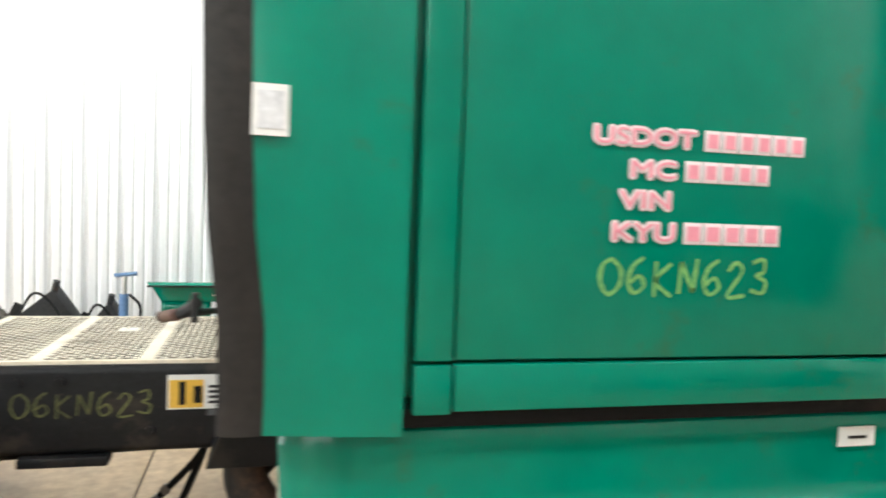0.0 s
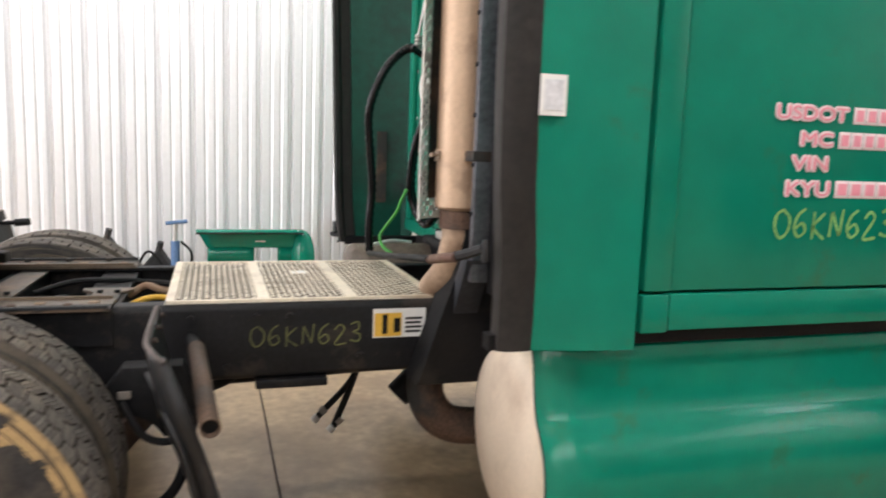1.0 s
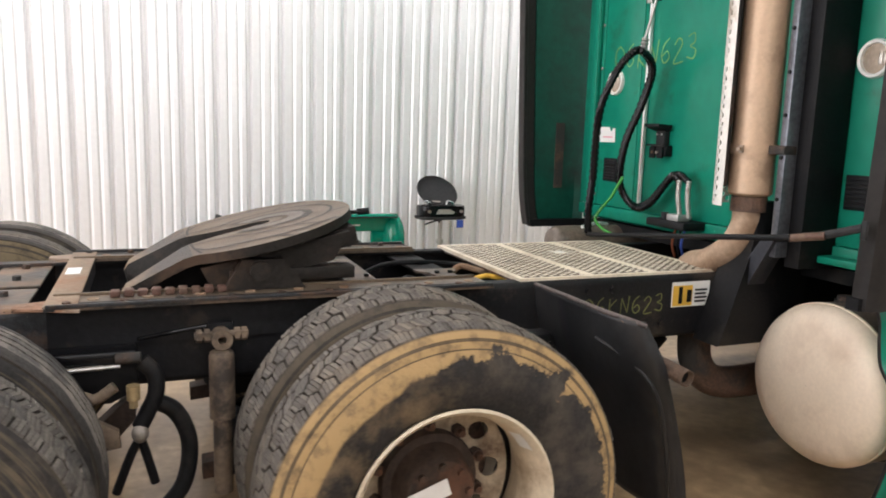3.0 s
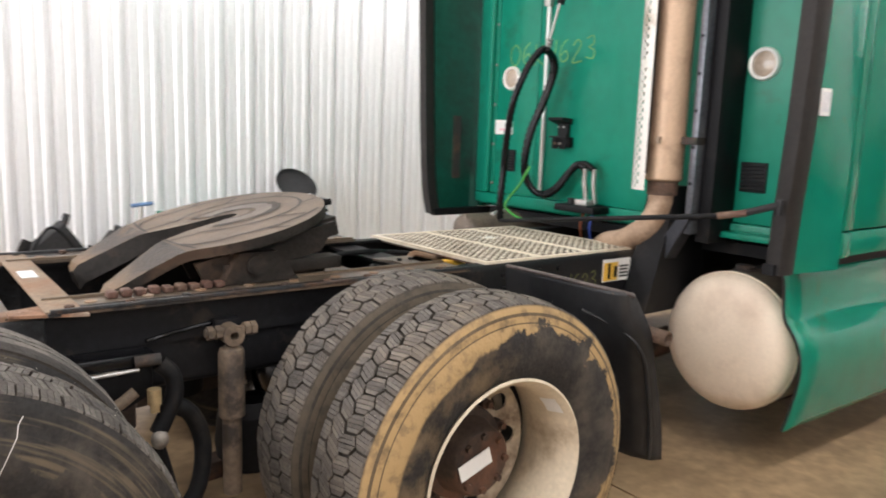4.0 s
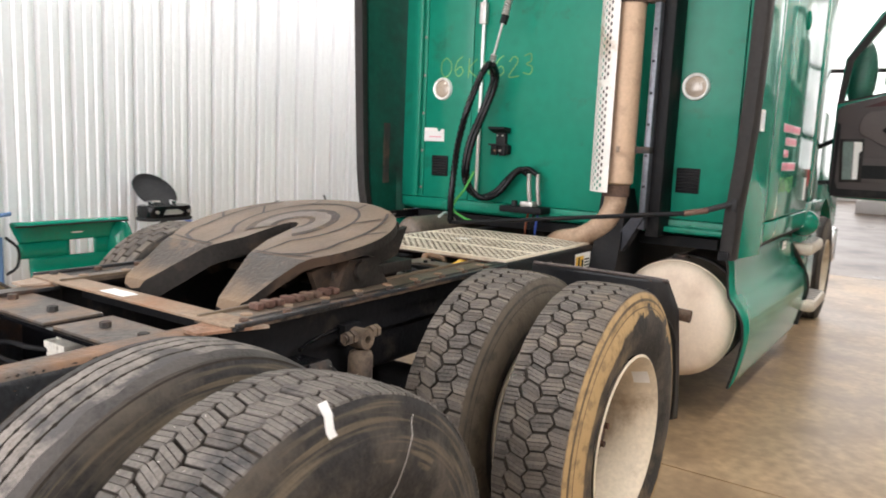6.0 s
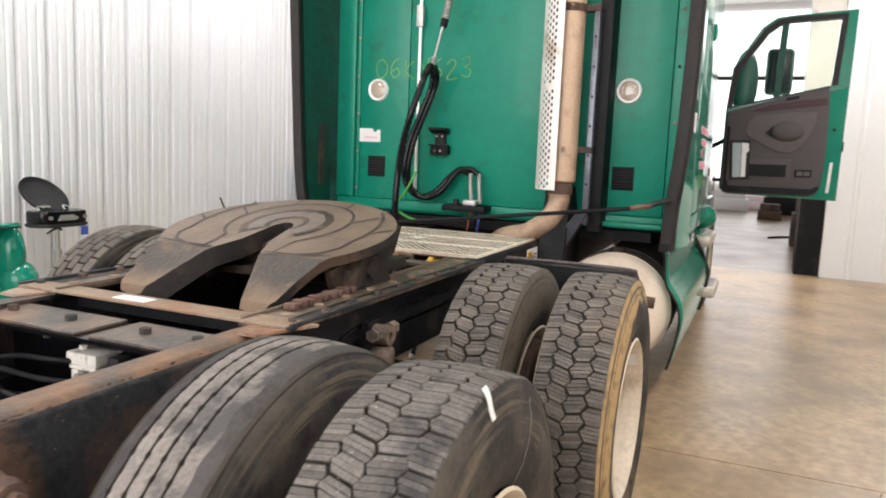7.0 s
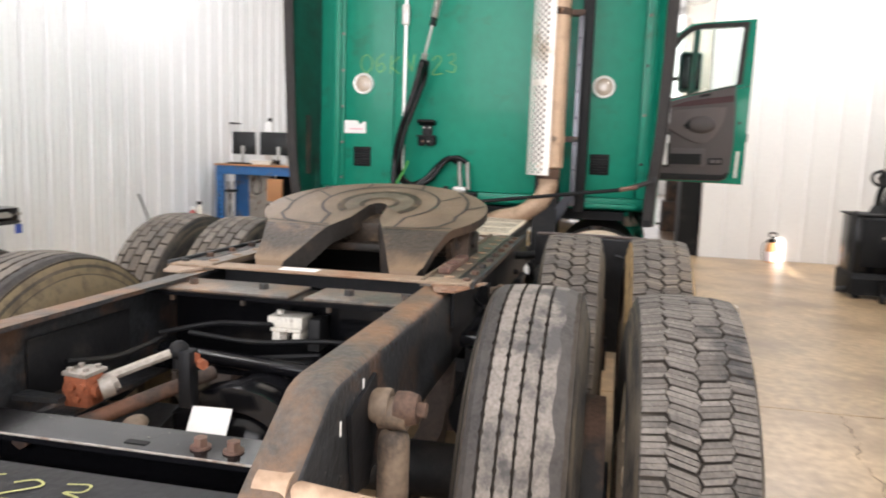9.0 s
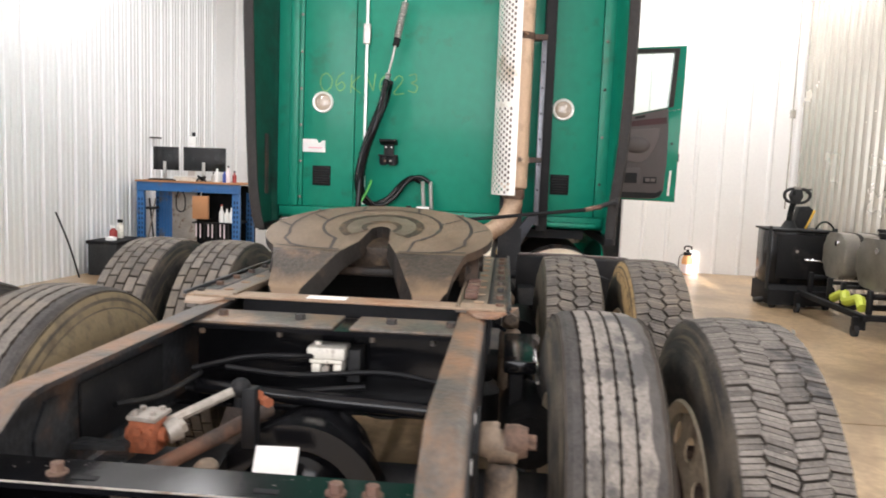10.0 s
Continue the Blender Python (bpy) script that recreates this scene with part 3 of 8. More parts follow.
# next bay beyond the doorway, with a daylit translucent overhead door at its end
BAY_TOP = 9.0
structure("door_1", box(33.40, 33.46, -5.0, 4.5, 0.6, 5.45), plain_glow("bay_glow_panel", (1.0, 0.99, 0.97), 0.35), "daylit translucent overhead door of the next bay", "overhead door")
# added glowing panel, makes the far wall above the header white
structure("far_wall_glow", box(33.40, 33.46, -5.2, 4.7, 5.7, 8.6), bpy.data.materials["bay_glow_panel"], "added glowing panel that whitens the next bay's upper far wall", "window")
structure("trim_door", box(33.36, 33.44, -5.3, 4.8, 5.46, 5.62), DUSTY, "dark header rail over the daylit overhead door", "trim")
structure("wall_far", box(33.5, 33.8, WALL_R - 0.3, WALL_L + 0.3, -1.0, BAY_TOP), WALL_WHITE, "bright far wall of the next bay", "wall")
structure("wall_bay_right", box(WALL_F + 0.15, 33.5, WALL_R - 0.3, WALL_R, -1.0, BAY_TOP), WALL_WHITE, "white side wall of the next bay", "wall")
structure("wall_bay_left", box(WALL_F + 0.6, 33.5, WALL_L, WALL_L + 0.3, -1.0, BAY_TOP), WALL_WHITE, "white side wall of the next bay", "wall")
structure("wall_bay_front", box(WALL_F + 0.15, WALL_F + 0.5, WALL_R, WALL_L, TOP + 0.16, BAY_TOP), WALL_WHITE, "white wall above the doorway", "wall")
structure("ceiling_bay", box(WALL_F + 0.15, 33.8, WALL_R - 0.3, WALL_L + 0.3, BAY_TOP, BAY_TOP + 0.15), CEILING, "white ceiling of the next bay", "ceiling")


def ceiling_light():
    ob = thing("ceiling_light", (0, 0, TOP - 0.12), "unseen white linear shop lamp hanging under the ceiling", "ceiling light", "shop lamps")
    part("frame", box(-1.2, 1.2, -0.16, 0.16, TOP - 0.12, TOP - 0.02, 0.01), CEILING, ob)
    part("diffuser", box(-1.17, 1.17, -0.13, 0.13, TOP - 0.135, TOP - 0.122), TUBE, ob, "glowing white diffuser")
    return ob


# unseen; the two at x 6.85 are added to whiten the front wall
LAMPS = [(-5.5, 3.0), (-5.5, -3.2), (-1.5, 3.2), (-1.5, -3.4), (3.0, 3.4), (3.0, -3.6), (6.6, 0.5), (6.85, -3.4), (6.85, -4.6)]
first = ceiling_light()
for i, (x, y) in enumerate(LAMPS):
    if i == 0:
        first.location = (x, y, TOP - 0.12)
    else:
        copy_thing(first, pose(x, y, TOP - 0.12))
    area_lamp("shop_lamp", (x, y, TOP - 0.16), (x, y, 0), 2.3, 0.25, LAMP_W * {(3.0, 3.4): 1.55, (6.85, -4.6): 0.7}.get((x, y), 1.0), (1.0, 1.0, 0.99))
# added fill light with no fixture, brightens the next bay
area_lamp("bay_fill", (18, -0.5, BAY_TOP - 0.2), (18, -0.5, 0), 20, 8, BAY_W, (1.0, 0.99, 0.97))
# lamp in place of an overhead door with translucent panels in the right wall, behind the walker; no door is built
area_lamp("door_daylight", (-3.0, WALL_R + 0.1, 2.6), (-3.0, 0, 1.6), 5.0, 3.4, DOOR_W, (0.96, 0.98, 1.0))
# fill lamp added at the closed rear wall, standing for daylight from an overhead door
area_lamp("rear_fill", (WALL_B + 0.1, 0.2, 2.5), (0, 0.2, 2.3), 6.0, 4.2, REAR_W, (0.97, 0.985, 1.0))

# ---- the truck ----
truck = thing("semi_truck", (-1.0, 0.0, 0.0), "green highway tractor with bare chassis behind a sleeper cab", "truck")
AX1, AX2, HUB_Z, R = -1.905, -3.315, 0.505, 0.53
MID = 0.02


def polar(a, r, y):
    return Vector((r * math.cos(a), y, r * math.sin(a)))


def crown(y):
    """How far the tread falls away from the middle of the tyre."""
    return 0.75 * y * y


def tread_block(bm, outline, r0, r1, wear=0.0):
    """outline: (angle, y) pairs; a worn block between two radii."""
    r1 += random.uniform(-0.0007, 0.0003) - wear
    outline = [(a + random.uniform(-0.0012, 0.0012), y + random.uniform(-0.0008, 0.0008)) for a, y in outline]
    lo = [bm.verts.new(polar(a, r0, y)) for a, y in outline]
    c = Vector((sum(p[0] for p in outline), sum(p[1] for p in outline), 0)) / len(outline)
    mid = [bm.verts.new(polar(c[0] + (a - c[0]) * 0.975, r1 - 0.0032 - crown(y), c[1] + (y - c[1]) * 0.975)) for a, y in outline]
    hi = [bm.verts.new(polar(c[0] + (a - c[0]) * 0.91, r1 - crown(y), c[1] + (y - c[1]) * 0.90)) for a, y in outline]
    k = len(outline)
    bm.faces.new(hi).material_index = 0
    for i in range(k):
        j = (i + 1) % k
        bm.faces.new((mid[i], mid[j], hi[j], hi[i])).material_index = 0
        edge = abs(outline[i][1]) > 0.108 and abs(outline[j][1]) > 0.108
        bm.faces.new((lo[i], lo[j], mid[j], mid[i])).material_index = 0 if edge else 1
    return bm


def tyre_mesh(kind, side, tread, n=60):
    W = 0.112
    base = R - 0.016
    prof = [(-0.095, 0.288), (-0.118, 0.30), (-0.134, 0.345), (-0.139, 0.40), (-0.134, 0.445), (-0.128, 0.458), (-0.127, 0.464), (-0.124, 0.485), (-W - 0.004, R - 0.022)]
    prof += [(-W, base), (W, base)]
    prof += [(W + 0.004, R - 0.022), (0.124, 0.485), (0.127, 0.464), (0.128, 0.458), (0.134, 0.445), (0.139, 0.40), (0.134, 0.345), (0.118, 0.30), (0.095, 0.288)]
    mats = [2 if (p[1] > R - 0.021 and q[1] > R - 0.021) else 0 for p, q in zip(prof, prof[1:])]
    body = mesh_of("tyre", lathe(prof, "y", seg=96, mats=mats), [side, tread, TREAD_BASE], 30)
    bm = bmesh.new()
    if kind == "hex":
        cuts = 3 if n > 60 else 4
        da = 2 * math.pi / n
        q = 0.011 if n > 60 else 0.016
        # (outer edge, inner edge, point outwards, point inwards, half-pitch shift)
        rows = [(-0.114, -0.0565, 0.0, q, 0.0, -0.10), (-0.0675, 0.0058, q, q, 0.5, 0.32), (-0.0058, 0.0675, q, q, 0.0, -0.55), (0.0565, 0.114, q, 0.0, 0.5, 0.10)]
        for y0, y1, q0, q1, shift, lean in rows:
            for k in range(n):
                c, h = (k + shift) * da + random.uniform(-0.0035, 0.0035), random.uniform(0.44, 0.462) * da
                wear, dy = random.uniform(0.0, 0.0035), random.uniform(-0.0022, 0.0022)
                for s in range(cuts):
                    s0, s1 = c - h + 2 * h * s / cuts + 0.0007, c - h + 2 * h * (s + 1) / cuts - 0.0007

                    def lo(a):
                        return y0 + q0 * abs(a - c) / h

                    def hi(a):
                        return y1 - q1 * abs(a - c) / h

                    out = [(s0, lo(s0)), (s0, hi(s0))] + ([((s0 + s1) / 2, hi(c))] if s == 1 else []) + [(s1, hi(s1)), (s1, lo(s1))]
                    out = [(a + lean * (y - (y0 + y1) / 2), y + dy * (abs(y) < 0.11)) for a, y in out]
                    tread_block(bm, out, base, R, wear)
    elif kind == "brick":
        n = 40
        da = 2 * math.pi / n
        for j in range(5):
            y0, y1 = -0.111 + 0.0448 * j, -0.111 + 0.0448 * j + 0.0405
            for k in range(n):
                a = (k + (0.5 if j % 2 else 0.0)) * da
                h = 0.465 * da
                tread_block(bm, [(a - h, y0), (a - h, y1), (a + h, y1), (a + h, y0)], base, R)
    elif kind == "rib":
        # ribs between straight grooves with small notches; the outer shoulder is scuffed smooth
        bounds = [-0.118, -0.041, -0.004, 0.033, 0.070, 0.118]
        n = 360
        for i in range(5):
            rows = []
            for k in range(n):
                a = 2 * math.pi * k / n
                notch = random.uniform(0.0015, 0.0035) if k % 4 == 0 else 0.0
                y0, y1 = bounds[i] + 0.0028 + (notch if i else 0.0), bounds[i + 1] - 0.0028 - (notch if i < 4 else 0.0)
                mid = -0.077 + 0.004 * math.sin(13 * a) * math.sin(5 * a + 1) + 0.003 * math.sin(31 * a + 2) + random.uniform(-0.001, 0.001) if i == 0 else (y0 + y1) / 2
                d0, d1 = (0.012 if i == 0 else 0.001), (0.012 if i == 4 else 0.001)
                ring = [(y0, base), (y0, R - d0), (y0 + (0.018 if i == 0 else 0.0015), R - 0.2 * d0 - (0.004 if i == 0 else 0.0)), (mid, R), (y1 - (0.018 if i == 4 else 0.0015), R - 0.2 * d1), (y1, R - d1), (y1, base)]
                worn = 0.0012 * math.sin(17 * a) ** 2
                rows.append([bm.verts.new(polar(a, r if r == base else r - crown(y) - worn, y)) for y, r in ring])
            for k in range(n):
                p, q = rows[k], rows[(k + 1) % n]
                for j in range(6):
                    dark = (i == 0 and j < 3) or i == 4
                    bm.faces.new((p[j], p[j + 1], q[j + 1], q[j])).material_index = (2 if dark else 0) if 0 < j < 5 else 1
    return body, mesh_of("tread", bm, [tread, TREAD_BASE, TREAD_SHOULDER], 25)


def rim_mesh():
    prof = [(0.125, 0.292), (0.118, 0.300), (0.108, 0.300), (0.098, 0.289), (0.05, 0.272), (-0.02, 0.262), (-0.095, 0.27), (-0.12, 0.288), (-0.125, 0.30), (-0.13, 0.292), (-0.11, 0.276), (-0.02, 0.255), (0.05, 0.264), (0.11, 0.283)]
    return mesh_of("rim", lathe(prof, "y", seg=64, closed=True), CREAM, 40)


def disc_mesh():
    """The wheel disc: a dished plate with ten round hand holes; y- is the outer face."""
    bm = bmesh.new()
    holes, rims = 10, []
    da = 2 * math.pi / holes

    def dish(r, back):
        return 0.03 * (0.262 - r) / 0.12 + back

    for back in (0.0, 0.012):
        for k in range(holes):
            c = k * da
            box_pts = [(-1, -1), (-0.5, -1), (0, -1), (0.5, -1), (1, -1), (1, 0), (1, 1), (0.5, 1), (0, 1), (-0.5, 1), (-1, 1), (-1, 0)]
            out = [bm.verts.new(polar(c + u * da / 2, 0.2025 + v * 0.0595, dish(0.2025 + v * 0.0595, back))) for u, v in box_pts]
            hole = []
            for i in range(12):
                t = radians(225 + 30 * i)
                r = 0.208 + 0.031 * math.sin(t)
                hole.append(bm.verts.new(polar(c + 0.033 * math.cos(t) / r, r, dish(r, back + (0.004 if back == 0.0 else -0.001)))))
            for i in range(12):
                j = (i + 1) % 12
                bm.faces.new((out[i], out[j], hole[j], hole[i]))
            rims.append(hole)
    for k in range(holes):
        for i in range(12):
            j = (i + 1) % 12
            bm.faces.new((rims[k][i], rims[k][j], rims[k + holes][j], rims[k + holes][i]))
    bmesh.ops.remove_doubles(bm, verts=bm.verts, dist=0.0003)
    return mesh_of("wheel", bm, DISC, 40)


def hub_mesh():
    prof = [(0.04, 0.0), (0.04, 0.15), (0.02, 0.152), (0.0, 0.148), (-0.005, 0.125), (-0.03, 0.115), (-0.075, 0.11), (-0.085, 0.10), (-0.088, 0.0)]
    bm = lathe([(s, max(r, 0.001)) for s, r in prof], "y", seg=32)
    for k in range(8):
        a = 2 * math.pi * k / 8
        rod(polar(a, 0.085, -0.086), polar(a, 0.085, -0.10), 0.012, seg=6, bm=bm)
    return mesh_of("hub", bm, HUB, 40)


def lug_mesh():
    bm = rod((0, 0.012, 0), (0, -0.022, 0), 0.019, seg=6)
    rod((0, -0.022, 0), (0, -0.04, 0), 0.011, seg=8, bm=bm)
    return mesh_of("lug_nut", bm, HUB, 40)


TYRES = {
    "drive_mud": tyre_mesh("hex", SIDE_MUD, TREAD),
    "drive_worn": tyre_mesh("hex", SIDE_DARK, TREAD_WORN, 76),
    "drive_dusty": tyre_mesh("hex", SIDE_GREY, TREAD),
    "rib": tyre_mesh("rib", SIDE_DARK, TREAD_GREY),
    "brick": tyre_mesh("brick", SIDE_DARK, TREAD),
    "rib_tan": tyre_mesh("rib", SIDE_TAN, TREAD),
}
RIM, DISC, HUBM, LUG = rim_mesh(), disc_mesh(), hub_mesh(), lug_mesh()


def wheel(x, y, kind, outer, flip, spin, label, hz=HUB_Z):
    """flip: the wheel stands on the left side, so its outer face looks to +y. An outer dual has its disc deep inside the rim."""
    w = link("wheel", DISC, truck, Vector((x, y, hz)) - origin_of(truck), label)
    w.rotation_euler = (0, radians(spin), radians(180 if flip else 0))
    dz = 0.10 if outer else -0.10
    w.location.y += (-dz if flip else dz)
    link("tyre", TYRES[kind][0], w, (0, -dz, 0))
    tagged(link("tread", TYRES[kind][1], w, (0, -dz, 0)), "worn rubber tread blocks", "", "", "stuff")
    link("rim", RIM, w, (0, -dz, 0))
    if outer:
        link("hub", HUBM, w, (0, -0.02, 0), "grimy brown hub")
        for k in range(10):
            link("lug_nut", LUG, w, polar(2 * math.pi * (k + 0.5) / 10, 0.1675, -0.012 + 0.028))
    return w


OUT1, INN1, OUT2, INN2 = 1.145, 0.785, 1.11, 0.745
wheel(AX1, -OUT1, "drive_mud", True, False, 0, "drive wheel with dried tan mud on its sidewall and a cream rim")
wheel(AX1, -INN1, "drive_dusty", False, False, 50, "inner dual wheel with worn block tread")
wheel(AX2, -OUT2, "drive_worn", True, False, 0, "rear drive wheel with block tread and a cream rim")
wheel(AX2, -INN2, "rib", False, False, 10, "inner dual wheel with worn grey ribbed tread")
wheel(AX1, OUT1, "brick", True, True, 15, "drive wheel with brick-like block tread")
wheel(AX1, INN1 + 0.02, "brick", False, True, 80, "inner dual wheel with brick-like block tread")
wheel(AX2, OUT2 + 0.02, "rib", True, True, 130, "rear wheel with grey ribbed tread")
wheel(AX2, INN2 + 0.02, "rib_tan", False, True, 60, "inner dual wheel with muddy sidewall")
for y, flip in ((-1.05, False), (1.05, True)):
    wheel(4.05, y, "rib", True, flip, 0, "steering wheel of the front axle", hz=floor_z(4.05) + 0.515)

# frame rails
YR, YL = -0.44, 0.485
RT, RB = 0.948, 0.668


def frame_rail(y, inward):
    """A pressed channel with rounded outer bends, cut off at a slope at the rear."""
    t, fl, r = 0.012, 0.085, 0.026

    def section(zt, zb):
        bend = [(r * (1 - math.cos(radians(15 * k))), r * (1 - math.sin(radians(15 * k)))) for k in range(7)]
        pts = [(fl, zt)] + [(u, zt - d) for u, d in bend[::-1]] + [(u, zb + d) for u, d in bend] + [(fl, zb), (fl, zb + t)]
        return pts + [(t + 0.008, zb + t), (t, zb + t + 0.008), (t, zt - t - 0.008), (t + 0.008, zt - t), (fl, zt - t)]

    bm = bmesh.new()
    rings = []
    for x, zt, zb in ((-4.22, 0.79, 0.70), (-4.15, 0.837, RB), (-4.0, 0.936, RB), (-3.965, RT - 0.003, RB), (-3.93, RT, RB), (-2.9, RT, RB), (5.2, RT, RB)):
        rings.append([bm.verts.new((x, y + inward * u, z)) for u, z in section(zt, zb)])
    k = len(rings[0])
    bm.faces.new(rings[0]), bm.faces.new(rings[-1][::-1])
    for a, b in zip(rings, rings[1:]):
        for i in range(k):
            bm.faces.new((a[i], a[(i + 1) % k], b[(i + 1) % k], b[i]))
    bmesh.ops.recalc_face_normals(bm, faces=bm.faces)
    # rusty rear stretch, black front stretch
    for f in bm.faces:
        c = f.calc_center_median()
        f.material_index = 0 if c.x > -2.9 else 2 if (f.normal.z > 0.45 and c.z > 0.76) else 1
    return part("frame_rail", bm, [RAIL, RAIL_RUST, RAIL_TOP], truck, "black steel frame rail with rust on top", 30)


frame_rail(YR, 1)
frame_rail(YL, -1)

# crossmembers and the slide rails of the coupling
def channel_x(x0, x1, y0, y1, z0, z1, t=0.012):
    """A crossmember with web and two flanges, open towards the rear."""
    return prism([(x0, z1), (x1, z1), (x1, z0), (x0, z0), (x0, z0 + t), (x1 - t, z0 + t), (x1 - t, z1 - t), (x0, z1 - t)], "y", y0, y1)


yi0, yi1 = YR + 0.013, YL - 0.013
part("crossmember", channel_x(-4.095, -3.985, yi0, yi1, 0.66, 0.826), BLACK_GLOSS, truck, "black closing crossmember with bolts and slots")
bm = prism([(-4.42, 0.795), (-4.42, 0.805), (-4.155, 0.805), (-4.155, 0.60), (-4.165, 0.60), (-4.165, 0.795)], "y", yi0 + 0.03, yi1 - 0.03)
part("rear_plate", bm, RAIL, truck, "dull black rear plate with a chalked number")
part("chalk_number", scrawl("06KN623", 0.60, 0.07, Matrix.Translation((-4.272, 0.46, 0.8075)) @ pose(0, 0, 0, 0, 0, -90), 0.005), CHALK, truck, "yellow chalk stock number")
for y in (-0.211, -0.276, 0.30):
    bm = rod((-4.048, y, 0.826), (-4.048, y, 0.830), 0.019, seg=20)
    rod((-4.048, y, 0.830), (-4.048, y, 0.846), 0.013, seg=6, bm=bm)
    part("bolt", bm, FITTING, truck, "rusty bolt with washer")
for y in (-0.09, 0.24):
    part("slot", box(-4.068, -4.052, y - 0.022, y + 0.022, 0.8262, 0.8275), BLACK, truck)
for y, z in ((-0.33, 0.75), (0.2, 0.78)):
    part("bolt", rod((-4.0, y, z), (-4.02, y, z), 0.02, seg=6), HUB, truck)
# middle crossmember: deep web, wide flanges
part("crossmember", channel_x(-3.22, -3.03, yi0, yi1, 0.68, 0.925), BLACK_GLOSS, truck, "greasy black crossmember under the coupling")
for y0, y1 in ((yi0, -0.05), (0.0, yi1)):
    part("flange_plate", box(-3.21, -3.03, y0, y1, 0.9255, 0.934, 0.002), PLATE_GREY, truck, "dusty grey flange plate with rusty edges")
for i, y in enumerate((-0.34, -0.16, 0.12, 0.36)):
    part("bolt", rod((-3.12, y, 0.934), (-3.12, y, 0.95), 0.016, seg=6), RUST_DARK, truck)
    part("bolt_end", rod((-3.16, y + 0.05, 0.912), (-3.16, y + 0.05, 0.885), 0.009, seg=6), PLATE_GREY, truck)
ang = part("cross_angle", box(-2.965, -2.87, YR - 0.06, YL + 0.06, 0.958, 0.966, 0.002), ANGLE_RUST, truck, "rusty steel angle across the frame")
part("angle_leg", box(-2.878, -2.87, YR + 0.10, YL - 0.10, 0.90, 0.9575), RAIL, ang)
for s, y in ((-1, YR), (1, YL)):
    bm = prism([(-3.05, y - 0.03), (-2.86, y - 0.1), (-2.86, y + 0.1), (-3.05, y + 0.03)], "z", 0.950, 0.958)
    part("gusset_plate", bm, RUST, truck, "rusty gusset plate")
    # slide rail with teeth and bolts
    rail = part("slide_rail", box(-2.96, -1.45, min(y, y - s * 0.10), max(y, y - s * 0.10), 0.9495, 0.962), PLATE_MID, truck, "worn brown steel slide rail with bolts")
    part("side_plate", box(-2.96, -1.45, min(y + s * 0.004, y + s * 0.014), max(y + s * 0.004, y + s * 0.014), 0.82, 0.962), RAIL, rail)
    part("outer_flange", box(-2.96, -1.45, y + s * 0.0145 if s > 0 else y + s * 0.075, y + s * 0.075 if s > 0 else y + s * 0.0145, 0.952, 0.961), BAR_GRIME, rail, "grimy outer flange")
    yo0, yo1 = sorted((y + s * 0.066, y + s * 0.078))
    part("outer_lip", box(-2.955, -1.455, yo0, yo1, 0.9612, 0.973, 0.002), RAIL_RUST, rail)
    for k in range(9):
        x = -2.9 + 0.165 * k
        part("bolt", rod((x, y + s * 0.04, 0.961), (x, y + s * 0.04, 0.974), 0.014, seg=6), RUST_DARK, rail)
        part("washer", rod((x + 0.07, y - s * 0.03, 0.9622), (x + 0.07, y - s * 0.03, 0.966), 0.018, seg=12), ANGLE_RUST, rail)
    for k in range(9 if s < 0 else 0):
        x = -2.765 + 0.042 * k
        part("rack_tooth", box(x - 0.015, x + 0.015, y - s * 0.06 - 0.022, y - s * 0.06 + 0.022, 0.9622, 0.983 + 0.003 * (k % 2), 0.005), FITTING, rail, "rust-red rack tooth")
    part("rail_lip", box(-2.95, -1.46, min(y - s * 0.09, y - s * 0.10), max(y - s * 0.09, y - s * 0.10), 0.9625, 0.972), PLATE, rail)

from mathutils.geometry import tessellate_polygon

# fifth wheel: a tilted horseshoe plate on a pivot
fw = part("fifth_wheel", box(-2.38, -2.0, -0.33, 0.39, 0.965, 1.0, 0.01), PLATE_EDGE, truck, "greasy cast steel fifth wheel, tilted back")
FWM = Matrix.Translation((-2.31, 0.03, 1.13)) @ pose(0, 0, 0, 0, -13.0, 0)


def fw_outline():
    out = []
    for k in range(41):
        a = radians(-126 + 252 * k / 40)
        out.append((0.39 * math.cos(a) + 0.04, 0.468 * math.sin(a)))
    # horn, slot with its round throat, horn
    out += [(-0.33, 0.338), (-0.44, 0.322), (-0.472, 0.30), (-0.482, 0.25), (-0.475, 0.207)]
    half = [(-0.215, 0.105), (-0.10, 0.060), (0.04, 0.045), (0.075, 0.041), (0.102, 0.024)]
    out += half + [(0.112, 0.0)] + [(x, -y) for x, y in half[::-1]]
    out += [(-0.475, -0.207), (-0.482, -0.25), (-0.472, -0.30), (-0.44, -0.322), (-0.33, -0.338)]
    return out


RAMP = -0.215


